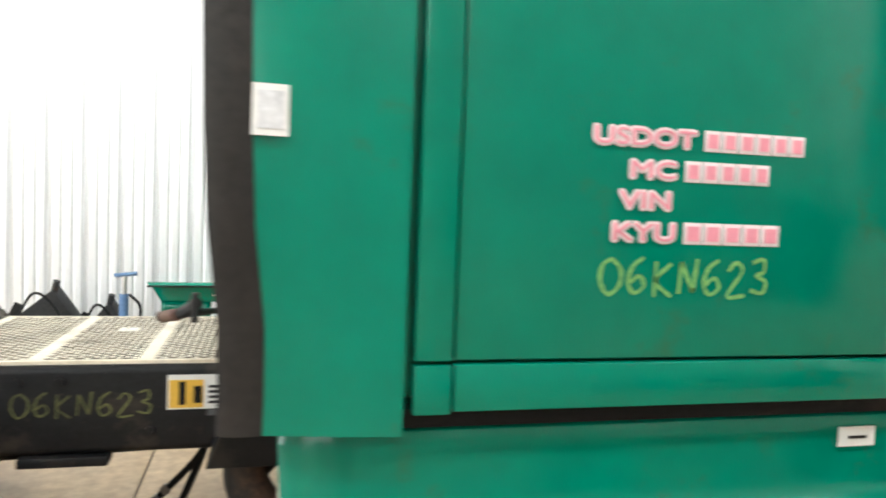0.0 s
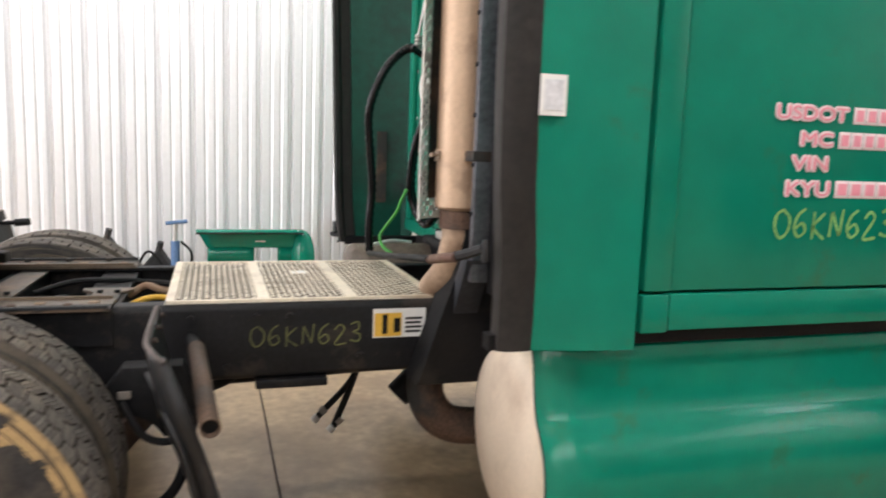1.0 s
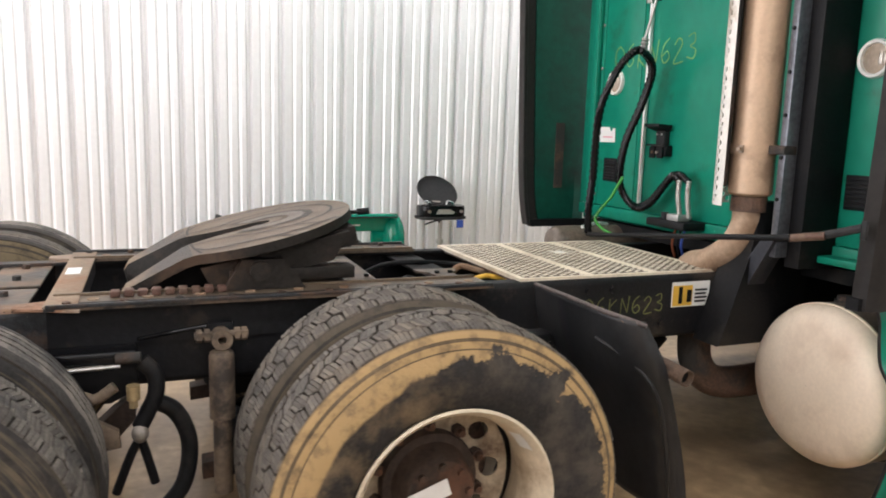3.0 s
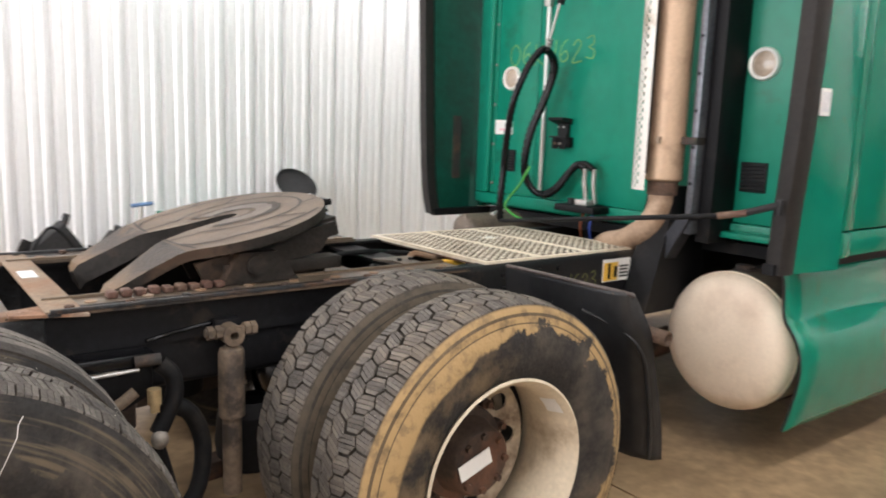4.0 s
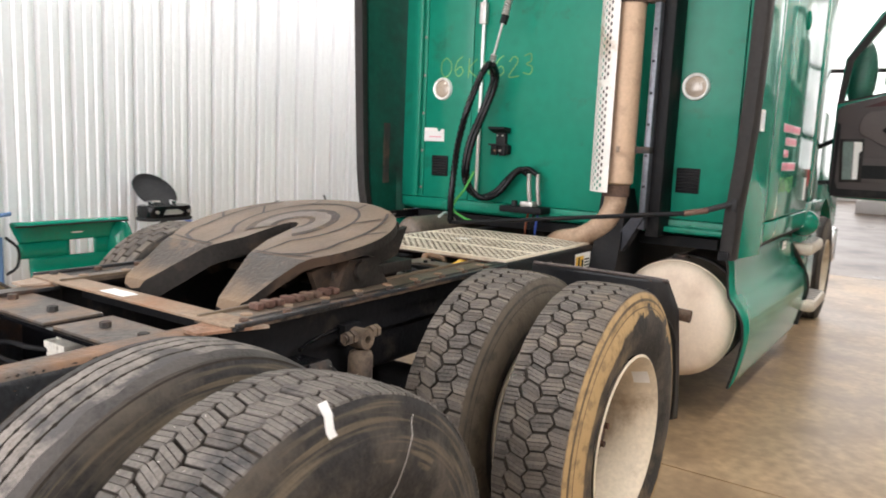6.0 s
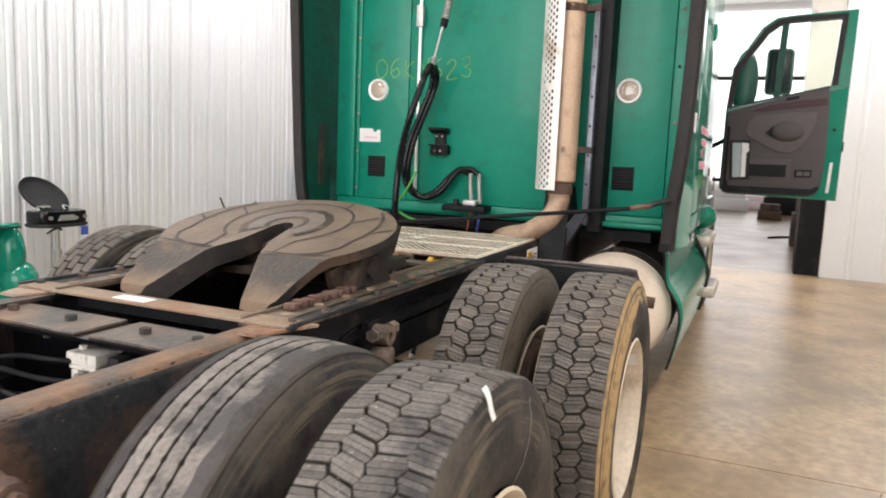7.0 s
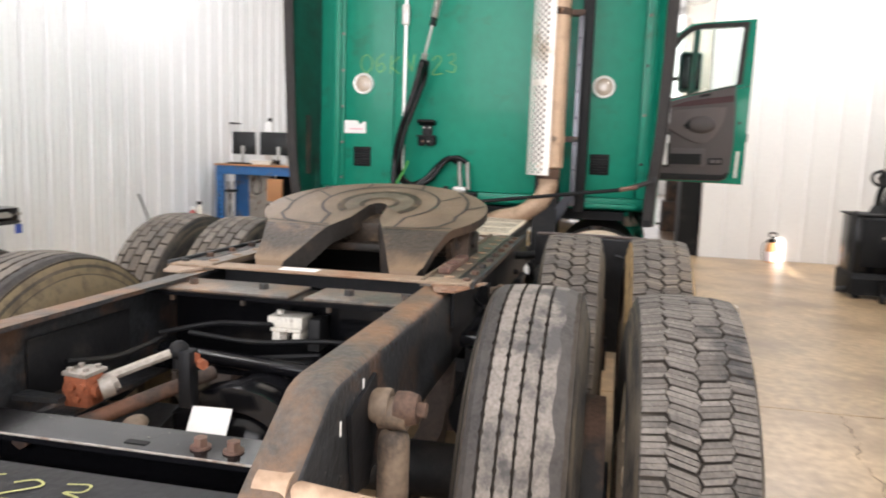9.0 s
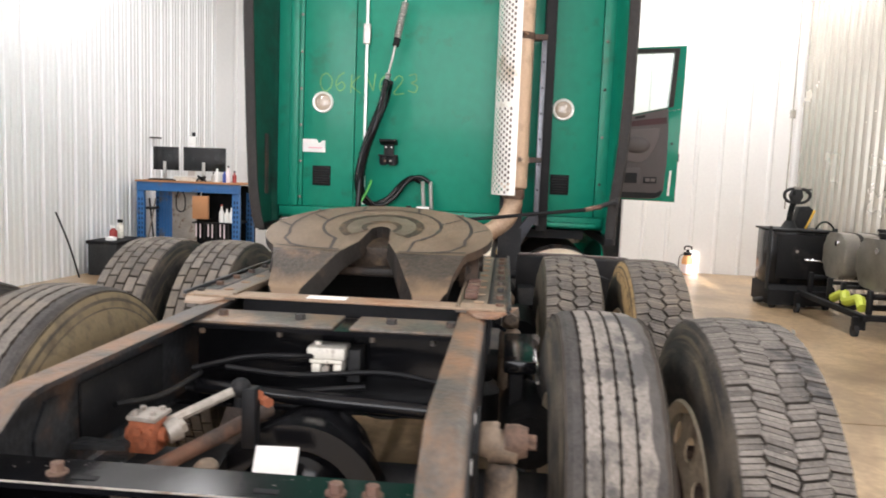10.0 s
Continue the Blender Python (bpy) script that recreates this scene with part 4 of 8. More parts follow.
def fw_plate(z0, z1):
    """The plate in its own level frame; the horns ramp down behind the flat."""
    pts = fw_outline()
    bm = bmesh.new()
    top, low = [], []
    for x, y in pts:
        inside = abs(y) < 0.215 and x < 0.13
        top.append(bm.verts.new((x, y, z1)))
        low.append(bm.verts.new((x, y * (0.86 if inside else 1.0), z0 - (0.035 if inside else 0.0))))
    k = len(pts)
    for tri in tessellate_polygon([[Vector((x, y, 0)) for x, y in pts]]):
        bm.faces.new([top[i] for i in tri])
        bm.faces.new([low[i] for i in tri[::-1]]).material_index = 1
    for i in range(k):
        bm.faces.new((top[i], low[i], low[(i + 1) % k], top[(i + 1) % k])).material_index = 1
    for x in (RAMP, RAMP - 0.03, -0.455):
        bmesh.ops.bisect_plane(bm, geom=bm.verts[:] + bm.edges[:] + bm.faces[:], plane_co=(x, 0, 0), plane_no=(1, 0, 0))
    for f in bm.faces:
        if f.material_index == 0 and f.calc_center_median().x < RAMP:
            f.material_index = 2
    for v in bm.verts:
        d = max(RAMP - v.co.x, 0.0)
        v.co.z -= 0.30 * max(d - 0.03, 0.0) + 0.14 * min(d, 0.03) + 0.7 * max(-0.455 - v.co.x, 0.0)
    return bm


part("top_plate", turned(fw_plate(-0.034, 0.0), FWM), [PLATE, PLATE_EDGE, PLATE_RAMP], fw, "greasy tan horseshoe top plate with scraped ramps", 25)


def ribbon(bm, pts, w, z):
    pts = [Vector((*p, z)) for p in pts]
    L, Rr = [], []
    for i, p in enumerate(pts):
        d = (pts[min(i + 1, len(pts) - 1)] - pts[max(i - 1, 0)]).normalized()
        s = Vector((-d.y, d.x, 0)) * w / 2 * (0.8 + 0.4 * random.random())
        L.append(bm.verts.new(p + s)), Rr.append(bm.verts.new(p - s))
    for i in range(len(pts) - 1):
        bm.faces.new((L[i], L[i + 1], Rr[i + 1], Rr[i]))


def arc(cx, cy, r, a0, a1, n=24, sx=1.0):
    return [(cx + sx * r * math.cos(radians(a0 + (a1 - a0) * k / n)), cy + r * math.sin(radians(a0 + (a1 - a0) * k / n))) for k in range(n + 1)]


# grease grooves: two arcs round the throat that run out on the horns, branches to the rim
bm = bmesh.new()
ribbon(bm, [(RAMP + 0.01, 0.15)] + arc(0.115, 0.0, 0.248, 140, -140, 36) + [(RAMP + 0.01, -0.15)], 0.013, 0.0022)
for s in (-1, 1):
    ribbon(bm, [(RAMP + 0.015, s * 0.245), (-0.17, s * 0.315), (-0.10, s * 0.36)] + arc(0.085, 0.0, 0.378, s * 108, s * 52, 14), 0.013, 0.0025)
    ribbon(bm, [(RAMP + 0.006, s * 0.115), (RAMP + 0.012, s * 0.24), (RAMP + 0.03, s * 0.37)], 0.010, 0.0028)
    for a0, a1, r0, r1 in ((76, 60, 0.255, 0.374), (96, 82, 0.382, 0.452), (58, 50, 0.382, 0.425), (30, 20, 0.255, 0.36)):
        ribbon(bm, [(0.105 + r0 * math.cos(radians(a0)), s * r0 * math.sin(radians(a0))), (0.06 + r1 * math.cos(radians(a1)), s * r1 * math.sin(radians(a1)))], 0.011, 0.0025)
part("grease_groove", turned(bm, FWM), GROOVE, fw, "dark branching grease groove", None)
# dark, greasy ring round the throat
bm = bmesh.new()
prev = None
for i, (r, z) in enumerate(((0.062, 0.0022), (0.085, 0.0034), (0.145, 0.0034), (0.178, 0.0022))):
    ring = [bm.verts.new((0.095 + 1.08 * (r + 0.004 * math.sin(1.7 * k + i)) * math.cos(radians(-134 + 6.7 * k)), r * math.sin(radians(-134 + 6.7 * k)), z)) for k in range(41)]
    if prev:
        for k in range(40):
            bm.faces.new((prev[k], prev[k + 1], ring[k + 1], ring[k])).material_index = 1 if i == 2 else 0
    prev = ring
part("wear_ring", turned(bm, FWM), [PLATE_DARK, PLATE_MID], fw, "dark worn ring round the throat", None)
# skirt ribs below the plate, jaw block and pivots
bm = bmesh.new()
for y in (-0.36, -0.20, 0.20, 0.36):
    prism([(-0.20, -0.05), (0.34, -0.05), (0.26, -0.14), (-0.18, -0.14)], "y", y - 0.012, y + 0.012, bm)
box(0.13, 0.38, -0.30, 0.30, -0.12, -0.05, bm=bm)
part("underside_ribs", turned(bm, FWM), PLATE_EDGE, fw)
bm = box(-0.02, 0.12, -0.15, 0.15, -0.15, -0.05, 0.01)
part("lock_jaw", turned(bm, FWM), PLATE_DARK, fw, "black locking jaw")
for y in (-0.36, 0.42):
    bm = prism([(-2.42, 0.965), (-2.14, 0.965), (-2.22, 1.07), (-2.36, 1.07)], "y", y - 0.03, y + 0.03)
    rod((-2.30, y - 0.045, 1.03), (-2.30, y + 0.045, 1.03), 0.035, bm=bm)
    part("pivot_bracket", bm, PLATE_EDGE, fw, "cast pivot bracket")
for y in (-0.36, 0.33):
    part("slide_shoe", box(-2.40, -1.95, y, y + 0.09, 0.985, 1.03, 0.006), PLATE_EDGE, fw, "dark slide shoe")
bm = hose([(-2.02, 0.06, 1.17), (-1.92, 0.04, 1.182), (-1.80, 0.02, 1.19)], 0.008)
rod((-1.84, 0.03, 1.187), (-1.79, 0.02, 1.192), 0.014, bm=bm)
part("release_handle", bm, BLACK, fw, "black release handle")
part("label", box(-2.95, -2.90, 0.02, 0.15, 0.967, 0.969), WHITE, truck, "small white sticker on the rusty angle")

# brackets between fifth wheel and deck plate
plates = ([(-1.96, yi0), (-1.82, yi0), (-1.80, yi1), (-1.90, yi1)], [(-1.60, yi0), (-1.425, yi0), (-1.455, yi0 + 0.06), (-1.46, -0.12), (-1.42, -0.07), (-1.42, -0.03), (-1.60, -0.02), (-1.60, -0.06), (-1.555, -0.11), (-1.55, yi0 + 0.07)])
for x, pts in zip((-1.95, -1.58), plates):
    part("crossmember", channel_x(x, x + 0.14, yi0, yi1, 0.70, 0.93), BLACK, truck)
    gp = part("gusset_plate", prism(pts, "z", 0.931, 0.94), PLATE_GREY, truck, "dusty grey gusset plate with bolts")
    for k in (0.05, 0.11):
        for y in (yi0 + 0.04, yi0 + 0.30):
            part("bolt", rod((x + k, y, 0.94), (x + k, y, 0.951), 0.011, seg=6), RAIL, gp)
for pts, r, m, lab in (([(-1.72, -0.20, 0.90), (-1.66, -0.12, 0.925), (-1.60, -0.16, 0.90)], 0.012, RAIL, "black air line"), ([(-1.42, -0.16, 0.90), (-1.36, -0.20, 0.93), (-1.30, -0.17, 0.925), (-1.22, -0.20, 0.91)], 0.011, YELLOW, "yellow air line"), ([(-1.44, -0.05, 0.91), (-1.38, -0.02, 0.945), (-1.32, -0.06, 0.935), (-1.24, -0.04, 0.91)], 0.014, ANGLE_RUST, "rusty bent line"), ([(-1.80, 0.10, 0.90), (-1.68, 0.16, 0.93), (-1.55, 0.12, 0.945), (-1.38, 0.20, 0.92), (-1.25, 0.16, 0.91)], 0.012, BLACK, "black air line")):
    part("air_line", hose(pts, r, seg=8), m, truck, lab)

# deck plate: three gratings with flat bands between
DX0, DX1, DY0, DY1, DZ = -1.285, -0.285, -0.415, 0.492, 0.956
# dark base sheet in place of the shade below the gratings
deck = part("deck_plate", box(DX0, DX1, DY0, DY1, DZ - 0.02, DZ - 0.012), HUB, truck, "dirty cast aluminium grated deck plate")
bm = bmesh.new()
for x0, x1, inset in ((DX0, DX0 + 0.03, 0.0), (DX0 + 0.315, DX0 + 0.36, 0.0202), (DX0 + 0.64, DX0 + 0.685, 0.0202), (DX1 - 0.03, DX1, 0.0)):
    box(x0, x1, DY0 + inset, DY1 - inset, DZ - 0.012, DZ + 0.004, bm=bm)
for y0, y1 in ((DY0, DY0 + 0.02), (DY1 - 0.02, DY1)):
    box(DX0 + 0.0302, DX1 - 0.0302, y0, y1, DZ - 0.012, DZ + 0.0035, bm=bm)
part("border", bm, DECK, deck)
for x0, x1 in ((DX0 + 0.03, DX0 + 0.315), (DX0 + 0.36, DX0 + 0.64), (DX0 + 0.685, DX1 - 0.03)):
    # raised pads in staggered rows over a web of thin bars, with dark gaps between; the pad sides carry the gaps' shade
    # as colour
    verts, faces = [], []
    nx, ny = 12, 22
    px, py = (x1 - x0) / nx, (DY1 - DY0 - 0.04) / ny

    def slab(xa, xb, ya, yb, za, zb):
        b = len(verts)
        verts.extend((x, y, z) for x in (xa, xb) for y in (ya, yb) for z in (za, zb))
        faces.extend([b + i for i in q] for q in ((0, 1, 3, 2), (4, 6, 7, 5), (0, 4, 5, 1), (2, 3, 7, 6), (0, 2, 6, 4), (1, 5, 7, 3)))

    for i in range(nx):
        xc = x0 + px * (i + 0.5)
        slab(xc - 0.0025, xc + 0.0025, DY0 + 0.02, DY1 - 0.02, DZ - 0.0118, DZ - 0.003)
        for j in range(ny):
            yc = DY0 + 0.02 + py * (j + (0.28 if i % 2 else 0.72))
            hx, hy = px * 0.355, py * 0.315
            ya, yb = max(yc - hy, DY0 + 0.0205), min(yc + hy, DY1 - 0.0205)
            slab(xc - hx, xc + hx, ya, yb, DZ - 0.0117, DZ + random.uniform(0.004, 0.0058))
    bm = bmesh.new()
    me = bpy.data.meshes.new("tmp")
    me.from_pydata(verts, [], faces)
    bm.from_mesh(me)
    bpy.data.meshes.remove(me)
    bm.normal_update()
    for f in bm.faces:
        f.material_index = 0 if abs(f.normal.z) > 0.5 and f.calc_center_median().z > DZ else 1
    part("grating", bm, [DECK, DECK_GAP_SHADE], deck)
part("dried_spot", box(-0.80, -0.72, 0.12, 0.2, DZ + 0.0032, DZ + 0.0042), WHITE, deck, "small pale dried spot")

# sticker and chalk on the rail
st = part("warning_sticker", box(-0.55, -0.345, YR - 0.003, YR - 0.0005, 0.805, 0.916), WHITE, truck, "worn white and yellow warning sticker")
part("yellow_field", box(-0.545, -0.44, YR - 0.005, YR - 0.0035, 0.81, 0.90), YELLOW, st)
part("text_bar", box(-0.515, -0.495, YR - 0.0065, YR - 0.0055, 0.82, 0.895), BLACK, st)
part("text_bar", box(-0.47, -0.445, YR - 0.0065, YR - 0.0055, 0.825, 0.88), BLACK, st)
for k in range(4):
    part("text_bar", box(-0.425, -0.365 + 0.006 * (k % 2), YR - 0.005, YR - 0.0035, 0.822 + 0.017 * k, 0.831 + 0.017 * k), DUSTY, st)
part("chalk_number", scrawl("06KN623", 0.42, 0.075, Matrix.Translation((-1.0, YR - 0.002, 0.79)) @ pose(0, 0, 0, 90, 0, 0), 0.006), CHALK_FAINT, truck, "yellow chalk stock number on the frame rail")
for x, z in ((-0.98, 0.90), (-0.86, 0.90), (-0.60, 0.74), (-1.2, 0.74), (-1.2, 0.9), (-1.08, 0.72)):
    part("bolt", rod((x, YR, z), (x, YR - 0.012, z), 0.014, seg=6), RAIL, truck)

# stanchion, muffler and heat shield
MX, MY, MR = -0.257, -0.535, 0.09
st = part("exhaust_stand", box(-0.265, -0.20, -0.712, -0.678, 1.06, 2.32, 0.004), material("stand_paint", (0.13, 0.135, 0.155), 0.34, 0.5, spread=0.35, bump=0.1), truck, "dark steel exhaust stand")
bm = prism([(-0.42, 0.66), (0.04, 0.66), (0.06, 1.0), (-0.13, 1.28), (-0.245, 1.28), (-0.28, 1.05)], "y", -0.60, -0.445, bevel=0.006)
part("stand_foot", bm, BLACK, st, "black folded bracket on the frame rail")
# added box, blocks the view of bright floor under the cab
part("floor_blocker", box(0.20, 0.50, -0.56, -0.39, 0.36, 0.66, 0.01), BLACK, st, "added black box hiding the bright floor under the cab")
part("stand_brace", prism([(-0.72, 1.14), (-0.655, 1.14), (-0.455, 0.86), (-0.455, 0.76), (-0.53, 0.80)], "x", -0.285, -0.19, bevel=0.004), material("brace_paint", (0.035, 0.037, 0.045), 0.55, 0.2, spread=0.3, bump=0.1, spec=0.3), st, "dark steel diagonal brace")
for k in range(6):
    part("bolt", rod((-0.264, -0.695, 1.3 + 0.17 * k), (-0.272, -0.695, 1.3 + 0.17 * k), 0.008, seg=6), BLACK, st)
part("backing_panel", box(-0.20, -0.005, -0.775, -0.70, 1.02, 3.6, 0.004), BLACK, st, "black backing panel behind the stack")
muf = part("muffler", lathe([(1.30, 0.06), (1.305, 0.08), (1.315, MR), (2.95, MR), (2.96, 0.08), (2.97, 0.06)], "z", (MX, MY, 0), 40), MUFFLER, truck, "tall beige heat-stained exhaust muffler")
for z, band in ((1.50, MUFFLER), (2.31, RUST_DARK)):
    bm = lathe([(z - 0.022, MR + 0.001), (z - 0.022, MR + 0.007), (z + 0.022, MR + 0.007), (z + 0.022, MR + 0.001)], "z", (MX, MY, 0), 40, closed=True)
    clamp = part("clamp", bm, band, muf, "band clamp")
    part("clamp_strap", box(MX - 0.02, MX + 0.05, MY - 0.18, MY - MR - 0.008, z - 0.018, z + 0.018, 0.004), RUST_DARK, clamp, "dark strap to the stand")
    bm = rod((MX - MR - 0.008, MY - 0.03, z - 0.016), (MX - MR - 0.008, MY - 0.03, z + 0.016), 0.010, seg=8)
    rod((MX - MR - 0.008, MY - 0.03, z), (MX - MR - 0.04, MY - 0.045, z), 0.008, seg=8, bm=bm)
    part("clamp_bolt", bm, RUST, clamp, "rusty clamp bolt")
part("clamp_collar", lathe([(1.235, 0.066), (1.235, 0.074), (1.30, 0.074), (1.30, 0.066)], "z", (MX, MY, 0), 32, closed=True), RUST_DARK, muf, "dark rusty clamp")
elbow = hose([(MX, MY, 1.26), (MX, MY + 0.005, 1.17), (MX - 0.01, MY + 0.06, 1.07), (MX - 0.02, MY + 0.18, 0.985), (MX + 0.02, MY + 0.34, 0.94), (MX + 0.08, MY + 0.45, 0.86)], 0.064, seg=24)
part("exhaust_elbow", elbow, ELBOW, muf, "beige exhaust elbow")


def heat_shield():
    """A perforated curved strip with staggered round holes and a plain edge."""
    bm = bmesh.new()
    rr, a0, a1, z0, z1 = 0.168, 84, 176, 1.26, 3.3
    na, nz = 10, 54
    da, dz = (163 - a0) / na, (z1 - z0) / nz

    def at(a, z):
        z = min(max(z, z0), z1)
        return bm.verts.new((-0.245 + rr * math.cos(radians(a)), -0.555 + rr * math.sin(radians(a)), z))

    for i in range(na):
        for j in range(-1 if i % 2 else 0, nz):
            ca, cz = a0 + da * (i + 0.5), z0 + dz * (j + (1.0 if i % 2 else 0.5))
            out = [(-1, -1), (0, -1), (1, -1), (1, 0), (1, 1), (0, 1), (-1, 1), (-1, 0)]
            o = [at(ca + da / 2 * u, cz + dz / 2 * v) for u, v in out]
            if cz - dz / 2 < z0 - 0.001 or cz + dz / 2 > z1 + 0.001 or j in (15, 38):
                bm.faces.new(o)
                continue
            h = [at(ca + 2.9 * math.cos(math.atan2(v, u)), cz + 0.0112 * math.sin(math.atan2(v, u))) for u, v in out]
            for k in range(8):
                bm.faces.new((o[k], o[(k + 1) % 8], h[(k + 1) % 8], h[k]))
    edge = [(at(a, z0), at(a, z1)) for a in (163, 169, a1)]
    for p, q in zip(edge, edge[1:]):
        bm.faces.new((p[0], q[0], q[1], p[1]))
    return bm


sh = part("heat_shield", heat_shield(), SHIELD, muf, "perforated bright steel heat shield", None)
sh.modifiers.new("thickness", "SOLIDIFY").thickness = 0.002
# dark sheet added so the shield's holes look like shaded gaps
liner = bmesh.new()
ends = [[liner.verts.new((-0.245 + 0.138 * math.cos(radians(86 + 4 * k)), -0.555 + 0.138 * math.sin(radians(86 + 4 * k)), z)) for k in range(22)] for z in (1.34, 3.0)]
for k in range(21):
    liner.faces.new((ends[0][k], ends[0][k + 1], ends[1][k + 1], ends[1][k]))
part("shield_gap_shade", liner, RUST_DARK, muf, "added dark sheet for the shade behind the heat shield")

# fuel tank and side skirt
TY, TZ, TR, TX = -0.885, 0.562, 0.33, -0.16
# tank body coloured dark for the shade behind the pale dome
tk = part("fuel_tank", lathe([(TX - 0.055, 0.001), (TX - 0.05, 0.14), (TX - 0.04, 0.24), (TX - 0.02, 0.30), (TX + 0.015, 0.325), (TX + 0.04, TR), (1.25, TR), (1.3, 0.27), (1.32, 0.001)], "x", (0, TY, TZ), 56, mats=[0, 0, 0, 0, 0, 1, 1, 1]), [TANK, TANK_BODY], truck, "pale brushed aluminium fuel tank with domed end")
part("weld_ring", lathe([(TX + 0.04, TR - 0.002), (TX + 0.04, TR + 0.004), (TX + 0.052, TR + 0.004), (TX + 0.052, TR - 0.002)], "x", (0, TY, TZ), 56, closed=True), TANK, tk)
part("strap", lathe([(0.10, TR + 0.001), (0.10, TR + 0.009), (0.17, TR + 0.009), (0.17, TR + 0.001)], "x", (0, TY, TZ), 56, closed=True), RUBBER_TRIM, tk, "dark tank strap")
bm = rod((0.0, -0.86, 0.86), (0.0, -0.86, 0.90), 0.05, seg=24)
rod((0.0, -0.86, 0.90), (0.0, -0.86, 0.915), 0.042, seg=24, bm=bm)
part("filler_cap", bm, RUST_DARK, tk, "dark filler cap")

SKIRT = [(-1.165, 0.945), (-1.178, 0.90), (-1.184, 0.82), (-1.196, 0.745), (-1.23, 0.695), (-1.268, 0.63), (-1.285, 0.53), (-1.272, 0.42), (-1.252, 0.32), (-1.232, 0.24)]


def skirt_rear(z):
    """x of the skirt's rear edge at a height."""
    return -0.215 - 0.05 * max(0.0, z - 0.75)


def side_skirt(side):
    bm = bmesh.new()
    fine = [(p.x, p.y) for p in smooth_path([(y, z, 0) for y, z in SKIRT], 4)]
    cols = 14
    rows = []
    for y, z in fine:
        x0, x1 = skirt_rear(z) + (0.13 if side > 0 else 0.0), 1.74 + 0.26 * min(1.0, max(0.0, 0.95 - z) / 0.3)
        rows.append([bm.verts.new((x0 + (x1 - x0) * c / cols, side * y * -1 if side < 0 else -y, z - 0.022 * max(x0 + (x1 - x0) * c / cols, 0) * (0.97 - z) / 0.7)) for c in range(cols + 1)])
    for a, b in zip(rows, rows[1:]):
        for c in range(cols):
            bm.faces.new((a[c], a[c + 1], b[c + 1], b[c]))
    return bm


for side in (-1, 1):
    bm = side_skirt(side)
    if side < 0:
        for v in bm.verts:
            v.co.y = -abs(v.co.y)
    else:
        for v in bm.verts:
            v.co.y = abs(v.co.y)
    sk = part("side_skirt", bm, GREEN, truck, "glossy green moulded tank skirt", 50)
    md = sk.modifiers.new("thickness", "SOLIDIFY")
    md.thickness, md.offset = 0.014, -1.0 if side < 0 else 1.0
    # the black rim colours in the shaded inside behind the skirt's edge
    sk.data.materials.append(RUBBER_TRIM)
    md.material_offset_rim = 1
    if side < 0:
        seal = hose([(1.75, -1.155, 0.94), (1.83, -1.17, 0.84), (1.96, -1.24, 0.68), (2.01, -1.285, 0.52), (2.01, -1.265, 0.36), (2.01, -1.235, 0.2)], 0.018)
        part("seal", seal, RUBBER_TRIM, sk, "black rubber seal")
        part("sticker", box(1.31, 1.43, -1.192, -1.186, 0.855, 0.91), WHITE, sk, "small white sticker")
        part("text_bar", box(1.34, 1.40, -1.1945, -1.1925, 0.877, 0.885), BLACK, sk)

# sleeper cab
cab = part("sleeper_cab", box(0.03, 1.76, -1.20, 1.20, 1.02, 3.75, 0.03), GREEN_OLD, truck, "tall green sleeper cab body")
part("underbody", box(0.02, 3.0, -1.05, 1.05, 0.955, 1.015), BLACK, cab, "black underbody")
part("back_sill", box(-0.02, 0.03, -1.17, 1.17, 1.045, 1.112, 0.006), GREEN_OLD, cab, "green lower sill of the back wall")
part("step_sill", box(-0.10, 0.0, -1.12, -0.72, 1.045, 1.075, 0.006), GREEN_OLD, cab)
# back wall in three sheets with seams
for y0, y1 in ((-1.19, -1.112), (-1.106, 0.622), (0.628, 1.0), (1.006, 1.19)):
    part("back_panel", box(0.0, 0.03, y0, y1, 1.115, 3.72, 0.004), GREEN_OLD, cab, "green back wall sheet")
part("ribbed_corner", box(-0.035, 0.0, 1.03, 1.10, 1.115, 3.7, 0.012), GREEN_OLD, cab)
for k in range(9):
    part("rivet", ball((-0.002, 1.02, 1.18 + 0.26 * k), 0.011, scale=(0.5, 1, 1), seg=10), DULL_STEEL, cab)
for k in range(6):
    part("rivet", ball((-0.001, -1.14, 1.35 + 0.33 * k), 0.011, scale=(0.5, 1, 1), seg=10), DUSTY if k % 2 == 0 else DULL_STEEL, cab)
for k in range(7):
    part("rivet", ball((-0.02, -0.9 + 0.27 * k, 1.08), 0.008, scale=(0.5, 1, 1), seg=8), GREEN_OLD, cab)


